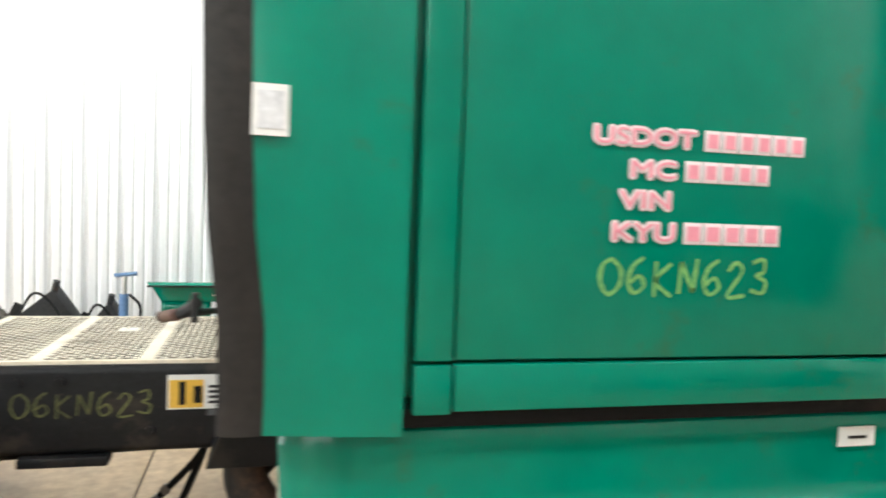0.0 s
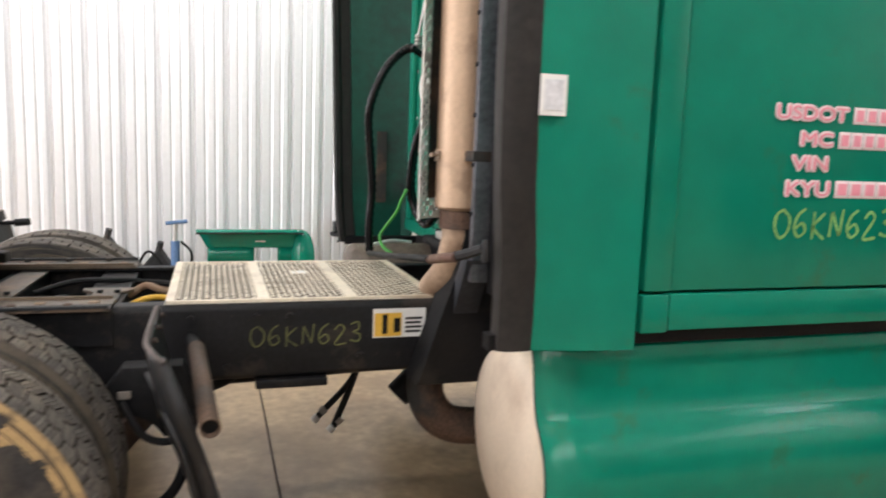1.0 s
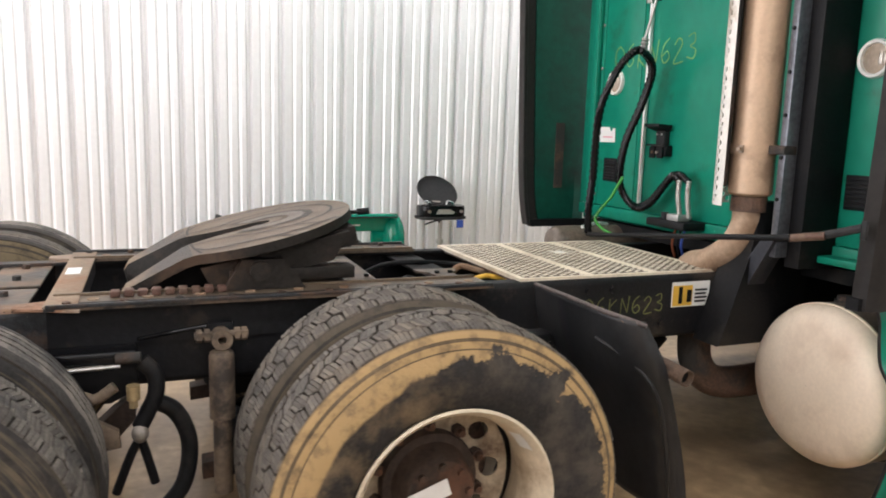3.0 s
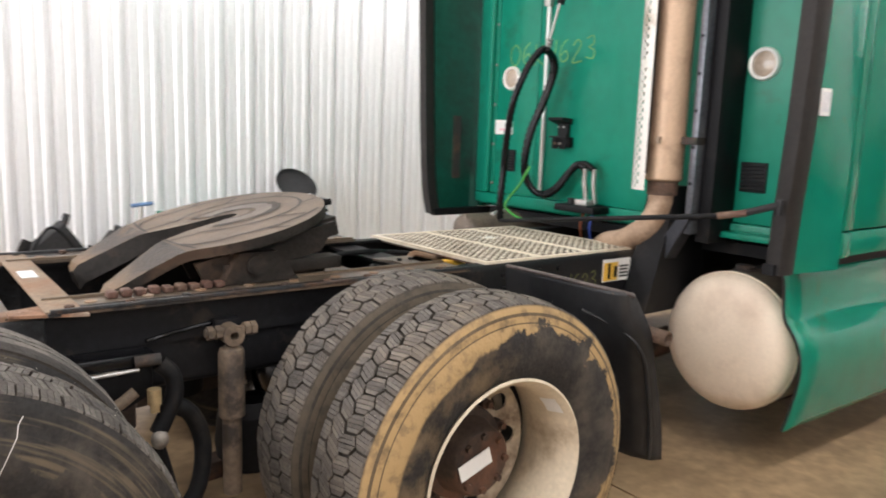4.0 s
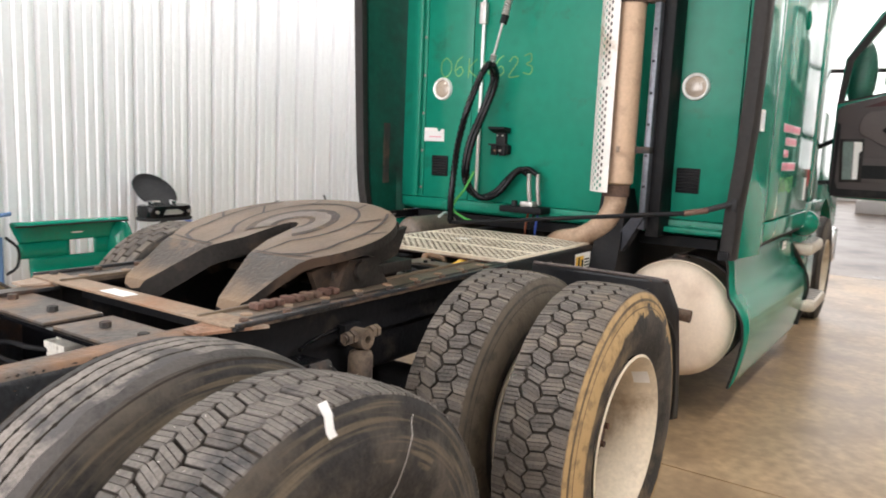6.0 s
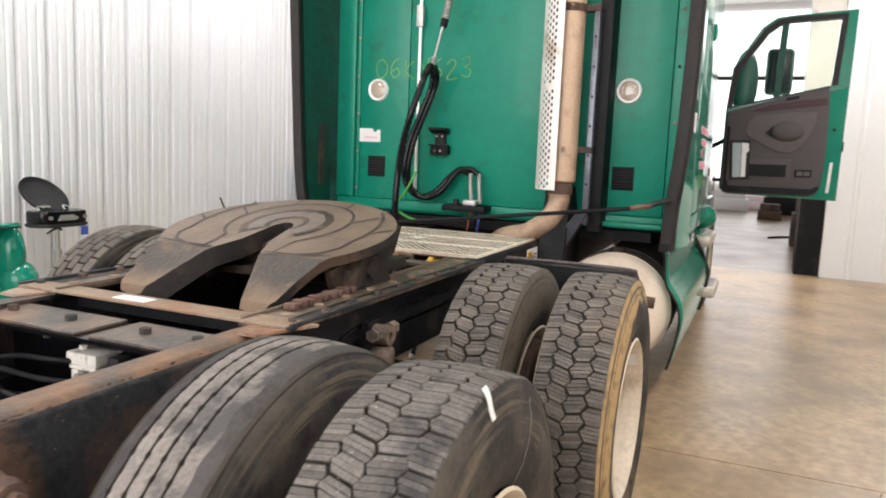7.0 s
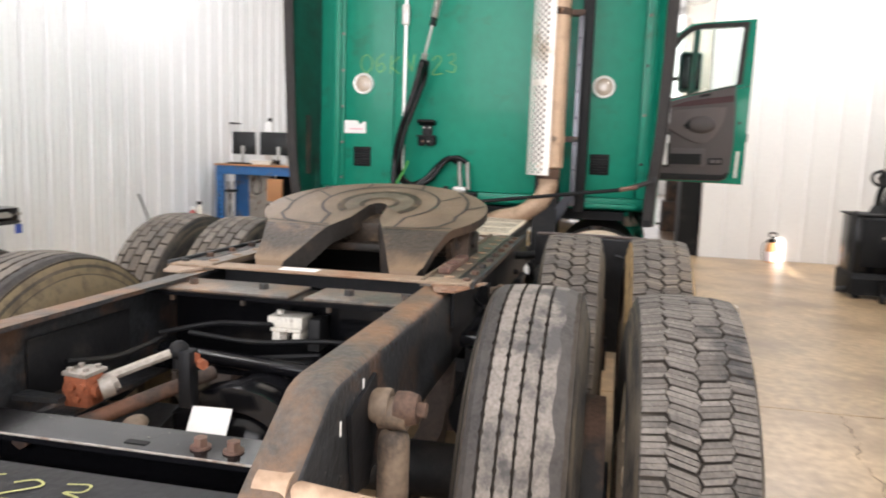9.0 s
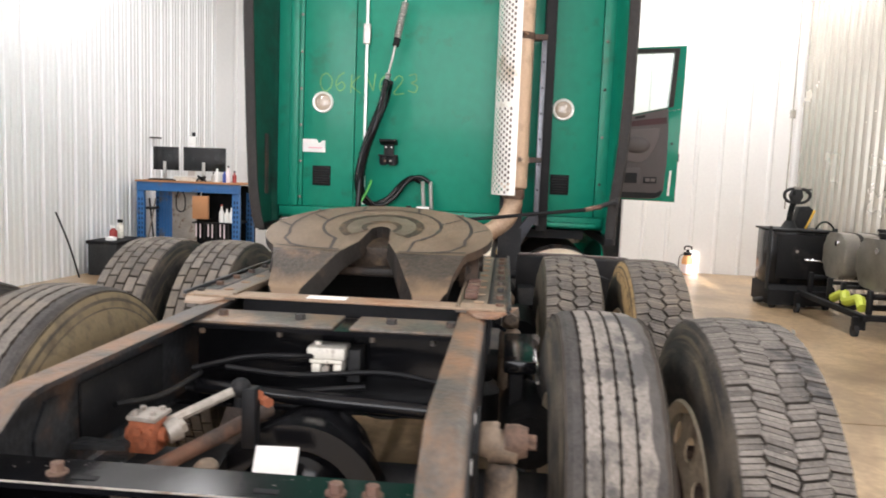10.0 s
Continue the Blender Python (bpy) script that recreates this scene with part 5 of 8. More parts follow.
def side_extender(side):
    """Green fairing behind the cab's corner with a black rubber edge; it bows inwards towards its foot."""
    # height, rear edge, outer face
    if side < 0:
        rows = [(0.956, -0.362, 1.228), (1.05, -0.360, 1.230), (1.20, -0.362, 1.236), (1.32, -0.375, 1.250), (1.43, -0.387, 1.262), (1.65, -0.397, 1.276), (2.0, -0.404, 1.288), (2.40, -0.404, 1.292), (3.76, -0.40, 1.296)]
    else:
        rows = [(0.968, -0.416, 1.222), (1.05, -0.424, 1.242), (1.16, -0.432, 1.257), (1.30, -0.438, 1.268), (1.52, -0.444, 1.277), (1.90, -0.453, 1.288), (2.40, -0.466, 1.300), (3.76, -0.49, 1.31)]

    def loft(profile):
        """profile(rear, outer): the cross-section's (x, y) corners."""
        bm = bmesh.new()
        rings = [[bm.verts.new((x, side * y, z)) for x, y in profile(rear, outer)] for z, rear, outer in rows]
        k = len(rings[0])
        bm.faces.new(rings[0][::-1]), bm.faces.new(rings[-1])
        for a, b in zip(rings, rings[1:]):
            for i in range(k):
                bm.faces.new((a[i], a[(i + 1) % k], b[(i + 1) % k], b[i]))
        return bm

    ext = part("side_extender", loft(lambda r, o: [(r + 0.095, o - 0.008), (-0.10, 0.5 * (o + 1.272)), (0.05, 1.268), (0.05, 1.245), (-0.10, 0.5 * (o + 1.272) - 0.024), (r + 0.095, o - 0.03)]), GREEN, cab, "green side extender panel")
    part("rubber_edge", loft(lambda r, o: [(r + 0.006, o - 0.078), (r, o - 0.068), (r + 0.002, o - 0.016), (r + 0.022, o - 0.004), (r + 0.06, o), (r + 0.102, o - 0.004), (r + 0.105, o - 0.036), (r + 0.05, o - 0.04), (r + 0.03, o - 0.074)]), RUBBER_TRIM, ext, "dull black rubber edge trim")
    # the left face takes a darker green: shade put into its colour
    part("inner_face", loft(lambda r, o: [(r + 0.106, o - 0.034), (-0.02, 1.235), (0.02, 1.19), (0.02, 1.18), (-0.03, 1.222), (r + 0.106, o - 0.048)]), DARK_GREEN if side > 0 else GREEN_OLD, ext, "inner side of the fairing, shade in the left one's colour")
    return ext


side_extender(1)
ext = side_extender(-1)
part("sticker", box(-0.296, -0.22, -1.281, -1.2745, 1.618, 1.726), WHITE, ext, "white paper sticker with a printed frame")
part("frame_line", box(-0.286, -0.23, -1.283, -1.2815, 1.632, 1.712), material("sticker_grey", (0.62, 0.62, 0.64), 0.6, bump=0), ext)

part("rust_streak", box(-0.19, -0.13, 1.2135, 1.2225, 1.20, 1.62), RUST_DARK, cab, "brown rust streak on the inner fairing")

# right and left side of the sleeper
for s in (-1, 1):
    def Y0(v):
        return s * v

    def slab(x0, x1, ya, yb, z0, z1, name, label="", bev=0.006):
        return part(name, box(x0, x1, min(Y0(ya), Y0(yb)), max(Y0(ya), Y0(yb)), z0, z1, bev), GREEN, cab, label)

    slab(0.075, 0.165, 1.20, 1.262, 1.126, 3.74, "side_strip")
    slab(0.172, 1.74, 1.20, 1.250, 1.126, 3.74, "side_panel", "glossy green sleeper side panel")
    slab(0.075, 0.165, 1.20, 1.260, 1.0, 1.117, "side_strip")
    slab(0.172, 1.74, 1.20, 1.252, 1.004, 1.117, "lower_side_panel")
    slab(1.75, 2.75, 1.16, 1.235, 0.98, 1.16, "door_sill")
    part("gap_filler", box(-0.38, 2.3, min(Y0(1.15), Y0(1.20)), max(Y0(1.15), Y0(1.20)), 0.955, 1.0), BLACK, cab)
part("sticker", box(1.50, 1.60, -1.2535, -1.2505, 1.20, 1.36), WHITE, cab, "white sticker")
part("red_sticker", box(1.63, 1.72, -1.2535, -1.2505, 1.30, 1.42), RED, cab, "red sticker")
part("fuel_door", ball((0.98, -1.255, 2.36), 0.05, scale=(0.6, 0.3, 1.2)), GREEN, cab, "green latch cover")

# lettering on the side
SIDE = -1.2505


def side_words(text, x0, x1, z0, z1, name, bars=()):
    """Words as bold letters with a pale outline; digits stay plain bars of the same colours."""
    m = Matrix.Translation((x0, SIDE - 0.0075, z0)) @ pose(0, 0, 0, 90, 0, 0)
    h, w = z1 - z0, text[1]
    ob = lettering(text[0], 0.1, PINK, m, name, cab, 0.0004, (w, h), "pale pink lettering with white outline")
    lettering(text[0], 0.1, PALE, Matrix.Translation((0, 0.0035, 0)) @ m, "outline", ob, 0.0068, (w, h))
    for a, b in bars:
        n = max(1, round((b - a) / 0.052))
        step = (b - a) / n
        for k in range(n):
            xa = a + step * k
            part("bar_border", box(xa - 0.003, xa + step - 0.006, SIDE - 0.003, SIDE - 0.0005, z0 - 0.006, z1 + 0.006, 0.001), PALE, ob)
            part("number_bar", box(xa + 0.0065, xa + step - 0.0155, SIDE - 0.0055, SIDE - 0.0035, z0 + 0.003, z1 - 0.003), PINK, ob)
    return ob


side_words(("USDOT", 0.27), 0.495, 1.09, 1.650, 1.690, "lettering", ((0.795, 1.09),))
side_words(("MC", 0.12), 0.595, 1.0, 1.572, 1.612, "lettering", ((0.745, 0.99),))
side_words(("VIN", 0.135), 0.568, 0.71, 1.497, 1.537, "lettering")
side_words(("KYU", 0.165), 0.555, 1.03, 1.418, 1.460, "lettering", ((0.75, 1.03),))
part("chalk_number", scrawl("06KN623", 0.49, 0.088, Matrix.Translation((0.525, SIDE - 0.002, 1.285)) @ pose(0, 0, 0, 90, 0, 0), 0.010), CHALK_SIDE, cab, "yellow chalk stock number on the side")

# back wall fittings
part("chalk_number", scrawl("06KN623", 0.74, 0.13, Matrix.Translation((-0.003, 0.885, 1.945)) @ pose(0, 0, 0, 90, 0, -90) @ pose(0, 0, 0, 0, 0, 0), 0.008), CHALK_GREEN, cab, "faded yellow chalk number on the back wall")
for y in (-0.86, 0.86):
    lamp = part("work_lamp", lathe([(0.0, 0.077), (-0.014, 0.076), (-0.020, 0.071), (-0.017, 0.060), (0.0, 0.058)], "x", (0, y, 1.866), 32, closed=True), LAMP_RING, cab, "round recessed work lamp")
    bm = lathe([(-0.003, 0.059), (-0.010, 0.046), (-0.014, 0.02), (-0.015, 0.0005)], "x", (0, y, 1.866), 32)
    lens = part("lens", bm, LENS, lamp, "clear round lens")
    for k in range(5):
        part("flute", rod((-0.0125, y - 0.036 + 0.018 * k, 1.866 - 0.026), (-0.0125, y - 0.036 + 0.018 * k, 1.866 + 0.026), 0.003, seg=6), LENS, lens)
    vent = part("vent", box(-0.012, 0.0, y - 0.066, y + 0.066, 1.268, 1.41, 0.004), BLACK, cab, "black louvred vent")
    for k in range(7):
        bm = prism([(-0.013, 1.281 + 0.018 * k), (-0.020, 1.286 + 0.018 * k), (-0.013, 1.291 + 0.018 * k)], "y", y - 0.056, y + 0.056)
        part("slat", bm, DUSTY, vent)
stk = part("sticker", prism([(1.003, 1.507), (1.003, 1.60), (0.905, 1.60), (0.893, 1.588), (0.888, 1.574), (0.868, 1.578), (0.86, 1.592), (0.838, 1.592), (0.835, 1.507)], "x", -0.004, -0.0005), WHITE, cab, "torn white paper sticker")
part("text_bar", box(-0.006, -0.0045, 0.86, 0.96, 1.535, 1.542), PINK, stk)
part("conduit", box(-0.024, -0.002, 0.537, 0.556, 1.14, 3.7, 0.004), STRIP_ALU, cab, "pale vertical conduit strip")
part("conduit_saddle", box(-0.04, -0.001, 0.522, 0.57, 2.28, 2.42, 0.004), STEEL, cab)
br = part("plug_holder", box(-0.05, 0.0, 0.30, 0.43, 1.44, 1.50, 0.006), BLACK, cab, "black plug holder on a bracket")
part("holder_arm", box(-0.04, 0.0, 0.33, 0.40, 1.50, 1.58, 0.006), DUSTY, br)
part("holder_flap", prism([(-0.02, 1.575), (-0.10, 1.60), (-0.10, 1.615), (-0.01, 1.61)], "y", 0.305, 0.425), BLACK, br)
bm = box(-0.065, -0.05, 0.31, 0.355, 1.43, 1.49, 0.004)
box(-0.065, -0.05, 0.375, 0.42, 1.43, 1.49, 0.004, bm=bm)
part("sockets", bm, BLACK, br)
part("holder_lip", box(-0.075, -0.045, 0.295, 0.435, 1.495, 1.506, 0.003), DUSTY, br)
for y in (0.345, 0.385):
    part("screw", rod((-0.041, y, 1.56), (-0.047, y, 1.56), 0.006, seg=8), STEEL, br)
    part("pin", rod((-0.066, y, 1.462), (-0.075, y, 1.462), 0.008, seg=10), DULL_STEEL, br)
# air lines hung from a spring
hang = (-0.20, 0.37, 2.0)
pogo = part("hose_hanger", hose([hang, (-0.18, 0.345, 2.12), (-0.14, 0.29, 2.42), (-0.08, 0.22, 2.8), (-0.02, 0.17, 3.1)], 0.008), STEEL, cab, "steel hose hanger with a spring")
part("spring", hose([(-0.155, 0.31, 2.30), (-0.14, 0.29, 2.42), (-0.12, 0.265, 2.55)], 0.020, steps=14, ripple=0.35), STEEL, pogo)
part("end_stop", hose([(-0.16, 0.318, 2.25), (-0.153, 0.308, 2.30)], 0.024), BLACK, pogo)
part("link", hose([(-0.19, 0.37, 1.985), (-0.185, 0.358, 2.06)], 0.016, ripple=0.4), STEEL, pogo)
h1 = [(-0.37, 0.51, 1.0), (-0.375, 0.51, 1.14), (-0.366, 0.50, 1.33), (-0.387, 0.465, 1.5), (-0.41, 0.40, 1.69), (-0.365, 0.366, 1.85), (-0.295, 0.36, 1.95), (-0.21, 0.37, 1.997), (-0.12, 0.395, 1.95), (-0.085, 0.422, 1.87), (-0.10, 0.482, 1.70), (-0.14, 0.535, 1.52), (-0.146, 0.566, 1.33), (-0.12, 0.55, 1.215), (-0.09, 0.47, 1.15), (-0.08, 0.36, 1.19), (-0.06, 0.27, 1.29), (-0.07, 0.19, 1.345), (-0.085, 0.12, 1.325)]
part("air_hose", hose(h1, 0.0185, steps=10, ripple=0.26), BLACK_GLOSS, cab, "black wrapped air line loop")
h2 = [(p[0] - 0.02, p[1] - 0.038, p[2] - 0.004) for p in h1[7:-3]] + [(-0.075, 0.22, 1.315), (-0.085, 0.13, 1.355), (-0.085, 0.055, 1.32)]
part("air_hose", hose(h2, 0.0155, steps=9, ripple=0.2), BLACK_GLOSS, cab, "black air line")
for y, x in ((0.105, -0.10), (0.05, -0.085)):
    bm = hose([(x, y, 1.325), (x - 0.005, y - 0.005, 1.24), (x + 0.01, y - 0.012, 1.13)], 0.012, steps=12, ripple=0.25)
    part("fitting", bm, STEEL, cab, "coiled metal hose fitting")
vb = part("valve_box", box(-0.16, 0.06, -0.02, 0.28, 1.075, 1.115, 0.008), BLACK, cab, "black valve manifold under the back wall")
part("valve", box(-0.14, -0.06, 0.05, 0.14, 1.115, 1.15, 0.006), STEEL, vb)
part("valve", rod((-0.10, 0.2, 1.11), (-0.10, 0.2, 1.15), 0.02), DUSTY, vb)
for k, y in enumerate((0.02, 0.05, 0.09)):
    part("tube", hose([(-0.11, y, 1.08), (-0.12, y + 0.01, 1.0), (-0.08, y + 0.03, 0.92)], 0.007), [BLUE, BLACK, ORANGE_RUST][k], vb)
part("reservoir", lathe([(-0.45, 0.001), (-0.448, 0.05), (-0.43, 0.085), (-0.40, 0.10), (0.60, 0.10), (0.62, 0.001)], "x", (0, 0.80, 0.905), 28), TANK_BODY, cab, "dark brown air reservoir beside the deck")
part("valve_line", hose([(-0.10, 0.72, 1.02), (-0.22, 0.66, 1.035), (-0.34, 0.62, 1.02)], 0.010, seg=8), STRIP_ALU, cab, "bright metal line")
part("green_hose", hose([(-0.28, 0.40, 1.005), (-0.31, 0.46, 1.03), (-0.315, 0.53, 1.075), (-0.28, 0.535, 1.13), (-0.24, 0.50, 1.20), (-0.22, 0.47, 1.27), (-0.20, 0.455, 1.32)], 0.008), LIME, cab, "bright green air hose")
# support bar across the back
bar = part("support_bar", hose([(-0.37, 0.515, 0.995), (-0.40, 0.3, 1.02), (-0.505, -1.0, 1.19)], 0.012), BLACK, cab, "black gas strut bar across the back of the cab")
part("tip", hose([(-0.50, -0.99, 1.188), (-0.475, -1.045, 1.20), (-0.455, -1.10, 1.21)], 0.015), FITTING, bar, "dull red-brown fitting")
bm = hose([(-0.455, -1.08, 1.208), (-0.43, -1.13, 1.225), (-0.405, -1.20, 1.25)], 0.015, seg=8)
box(-0.415, -0.40, -1.222, -1.20, 1.21, 1.275, 0.004, bm=bm)
part("bracket", bm, DUSTY, bar, "dusty black bracket")

# quarter fender ahead of the front drive axle
bm = bmesh.new()
fp = [(-1.30, 0.968, 0.055), (-1.29, 0.88, 0.085), (-1.262, 0.77, 0.095), (-1.21, 0.62, 0.09), (-1.17, 0.44, 0.095), (-1.15, 0.32, 0.09)]
rows = []
for x, z, wide in smooth_path(fp, 5):
    out = min(0.04, 0.3 * (0.968 - z))
    cols = [(-0.56, 0.0), (-0.80, 0.0), (-1.0, 0.0), (-1.10 - 0.5 * out, 0.15), (-1.145 - out, 0.5), (-1.163 - out, 1.0)]
    rows.append([bm.verts.new((x + d * wide, y, z)) for y, d in cols])
for a, b in zip(rows, rows[1:]):
    for k in range(5):
        bm.faces.new((a[k], a[k + 1], b[k + 1], b[k]))
fend = part("quarter_fender", bm, FENDER, truck, "dusty black plastic quarter fender", 50)
fend.modifiers.new("thickness", "SOLIDIFY").thickness = 0.008
arm_a, arm_b = Vector((-1.178, -0.641, 0.849)), Vector((-1.134, -1.24, 0.802))
part("arm_stub", rod((-1.20, YR, 0.83), arm_a, 0.022, seg=12), BLACK, fend, "black arm stub bolted to the rail")
arm = part("fender_arm", rod(arm_a, arm_b, 0.027, seg=20, caps=False), ARM_RUST, fend, "rusty tan fender arm tube with an open end")
arm.modifiers.new("thickness", "SOLIDIFY").thickness = 0.004
# a black plug stands for the shade inside the open tube
part("bore_shade", rod(arm_a.lerp(arm_b, 0.9), arm_a.lerp(arm_b, 0.965), 0.023, seg=16), BLACK, arm, "black plug for the shade inside the tube")
for k in range(4):
    y = -0.62 - 0.16 * k
    part("fender_bolt", rod((-1.288, y, 0.955), (-1.276, y, 0.96), 0.009, seg=6), HUB, fend, "rusty bolt on the fender")
hg = part("suspension_hanger", prism([(-1.46, 0.72), (-1.40, 0.80), (-1.22, 0.80), (-1.16, 0.66), (-1.20, 0.575), (-1.28, 0.56), (-1.32, 0.63), (-1.42, 0.66)], "y", -0.66, -0.57, bevel=0.01), BLACK, truck, "black suspension hanger below the rail")
part("pivot_bolt", rod((-1.27, -0.665, 0.66), (-1.27, -0.70, 0.66), 0.03, seg=6), BLACK_GLOSS, hg)
part("clip", box(-1.415, -1.375, -0.672, -0.661, 0.70, 0.725, 0.003), DULL_STEEL, hg, "pale metal clip")
part("loop_line", hose([(-1.40, -0.70, 0.70), (-1.33, -0.74, 0.60), (-1.24, -0.74, 0.585), (-1.18, -0.70, 0.66)], 0.012, seg=8), BLACK, hg)
part("fender_crease", hose([(-1.30, -0.98, 0.875), (-1.265, -1.08, 0.84), (-1.235, -1.165, 0.795), (-1.20, -1.195, 0.72), (-1.175, -1.20, 0.62), (-1.14, -1.20, 0.44), (-1.13, -1.195, 0.34)], 0.007), FENDER, fend, "pressed ridge")
part("fender_edge", hose([(-1.302, -0.57, 0.972), (-1.302, -0.80, 0.974), (-1.298, -1.02, 0.972), (-1.27, -1.13, 0.966), (-1.243, -1.165, 0.955)], 0.008), FENDER_EDGE, fend, "scuffed brown edge of the fender")
part("droop_hose", hose([(-1.62, -0.72, 0.70), (-1.50, -0.74, 0.48), (-1.36, -0.74, 0.36), (-1.24, -0.72, 0.42), (-1.19, -0.64, 0.62), (-1.2, -0.52, 0.80)], 0.017), BLACK, fend, "drooping black air hose behind the fender")

# suspension and axles
for ax in (AX1, AX2):
    axle = part("drive_axle", rod((ax, -0.95, HUB_Z), (ax, 0.99, HUB_Z), 0.075, seg=24), BLACK, truck, "black drive axle")
    bm = ball((ax, MID, HUB_Z + 0.01), 0.215, scale=(1.0, 0.85, 1.0), seg=28)
    part("differential", bm, BLACK_GLOSS, axle, "round greasy differential housing")
    bm = lathe([(-0.06, 0.17), (-0.06, 0.235), (0.0, 0.24), (0.06, 0.22), (0.06, 0.17)], "x", (ax - 0.12, MID, HUB_Z), 36, closed=True)
    part("flange_ring", bm, BLACK_GLOSS, axle)
    for s, yr in ((-1, YR), (1, YL)):
        yb = yr + s * 0.10
        bm = lathe([(0.32, 0.05), (0.33, 0.115), (0.42, 0.125), (0.52, 0.115), (0.54, 0.09), (0.56, 0.07)], "z", (ax - 0.42, yr - s * 0.045, 0), 24)
        part("air_bag", bm, BLACK, axle, "black rubber air bag")
        bm = prism([(ax - 0.60, 0.30), (ax + 0.45, 0.38), (ax + 0.60, 0.55), (ax + 0.60, 0.64), (ax + 0.40, 0.46), (ax - 0.60, 0.36)], "y", yr - s * 0.1, yr - s * 0.02)
        part("trailing_arm", bm, HUB, axle, "grimy trailing arm")
        xs, mz = (ax - 0.54, 0.848) if ax == AX1 else (ax - 0.475, 0.846)
        yb = yr + s * (0.085 if ax == AX1 else 0.06)
        sr = 1.0 if ax == AX1 else 0.8
        shock = part("shock_absorber", lathe([(0.30, 0.020 * sr), (0.30, 0.031 * sr), (0.56, 0.031 * sr), (0.565, 0.042 * sr), (0.775, 0.042 * sr), (0.79, 0.037 * sr), (0.80, 0.020 * sr)], "z", (xs, yb, 0), 24), SHOCK, axle, "tan dusty shock absorber")
        part("shock_eye", lathe([(yb - 0.03, 0.014), (yb - 0.03, 0.034), (yb + 0.03, 0.034), (yb + 0.03, 0.014)], "y", (xs, 0, mz - 0.012), 20, closed=True), SHOCK, shock, "dusty upper eye")
        if ax == AX1:
            bm = rod((xs - 0.085, yb, mz), (xs + 0.085, yb, mz), 0.0135, seg=12)
            for dx in (-0.07, -0.045, 0.05, 0.072):
                rod((xs + dx - 0.009, yb, mz), (xs + dx + 0.009, yb, mz), 0.023, seg=6, bm=bm)
            part("shock_mount", bm, SHOCK, shock, "dusty cross pin with nuts")
            part("mount_bracket", prism([(xs - 0.03, mz - 0.045), (xs + 0.03, mz - 0.045), (xs + 0.04, mz + 0.03), (xs - 0.04, mz + 0.03)], "y", min(yr, yb - s * 0.036), max(yr, yb - s * 0.036)), RAIL, shock)
        else:
            bm = rod((xs, yr, mz), (xs, yb + s * 0.035, mz), 0.02, seg=16)
            lathe([(yb + s * 0.0, 0.02), (yb + s * 0.004, 0.034), (yb + s * 0.03, 0.036), (yb + s * 0.05, 0.03), (yb + s * 0.05, 0.012)], "y", (xs, 0, mz), 20, bm)
            rod((xs, yb + s * 0.05, mz), (xs, yb + s * 0.068, mz), 0.017, seg=6, bm=bm)
            part("shock_mount", bm, RUST_DARK, shock, "rusty shock mount")
            lo_y, hi_y = sorted((yr + s * 0.012, yr + s * 0.052))
            part("bushing", lathe([(lo_y, 0.022), (lo_y, 0.036), (lo_y + 0.006, 0.039), (hi_y - 0.006, 0.036), (hi_y, 0.031), (hi_y, 0.022)], "y", (xs, 0, mz), 24, closed=True), SHOCK, shock, "dusty worn bushing cup")
            part("mount_plate", prism([(xs - 0.13, mz + 0.02), (xs + 0.03, mz + 0.06), (xs + 0.05, mz - 0.05), (xs - 0.01, mz - 0.17), (xs - 0.10, mz - 0.15)], "y", min(yr + s * 0.002, yr + s * 0.011), max(yr + s * 0.002, yr + s * 0.011)), RAIL, shock)
        yb = yr + s * 0.10
        bm = rod((ax + 0.12, yb + s * 0.04, 0.62), (ax + 0.36, yb + s * 0.04, 0.66), 0.085, seg=24)
        rod((ax + 0.36, yb + s * 0.04, 0.66), (ax + 0.40, yb + s * 0.04, 0.667), 0.07, seg=24, bm=bm)
        part("brake_chamber", bm, BLACK, axle, "black brake chamber")
        part("brake_drum", rod((ax, yr + s * 0.24, HUB_Z), (ax, yr + s * 0.495, HUB_Z), 0.245, seg=32), RUST_DARK, axle, "dark rusty brake drum")
# things between the rails at the rear
cv = part("control_valve", box(-3.17, -3.08, -0.03, 0.085, 0.825, 0.862, 0.006), IVORY, truck, "ivory plastic control valve")
part("valve_waist", box(-3.165, -3.085, -0.022, 0.078, 0.812, 0.8245, 0.003), IVORY, cv)
part("valve_base", box(-3.165, -3.085, -0.022, 0.006, 0.782, 0.8115, 0.005), IVORY, cv)
part("valve_base", box(-3.165, -3.085, 0.044, 0.072, 0.782, 0.8115, 0.005), IVORY, cv)
part("valve_cap", rod((-3.165, 0.025, 0.80), (-3.185, 0.025, 0.80), 0.011, seg=12), DULL_STEEL, cv)
part("valve_nut", rod((-3.13, 0.06, 0.862), (-3.13, 0.06, 0.873), 0.012, seg=6), IVORY, cv)
part("valve_plate", box(-3.13, -3.05, -0.07, -0.03, 0.75, 0.85, 0.004), DUSTY, truck)
part("cross_tube", hose([(-3.32, yi0, 0.735), (-3.30, 0.0, 0.745), (-3.28, yi1 - 0.1, 0.76)], 0.022, seg=14), BLACK_GLOSS, truck, "shiny black cross tube")
rodp = part("torque_rod", rod((-3.69, 0.285, 0.788), (-3.56, 0.155, 0.842), 0.0125, seg=8), DULL_STEEL, truck, "bare steel levelling rod between bushes")
bm = box(-3.735, -3.675, 0.272, 0.335, 0.738, 0.812, 0.003)
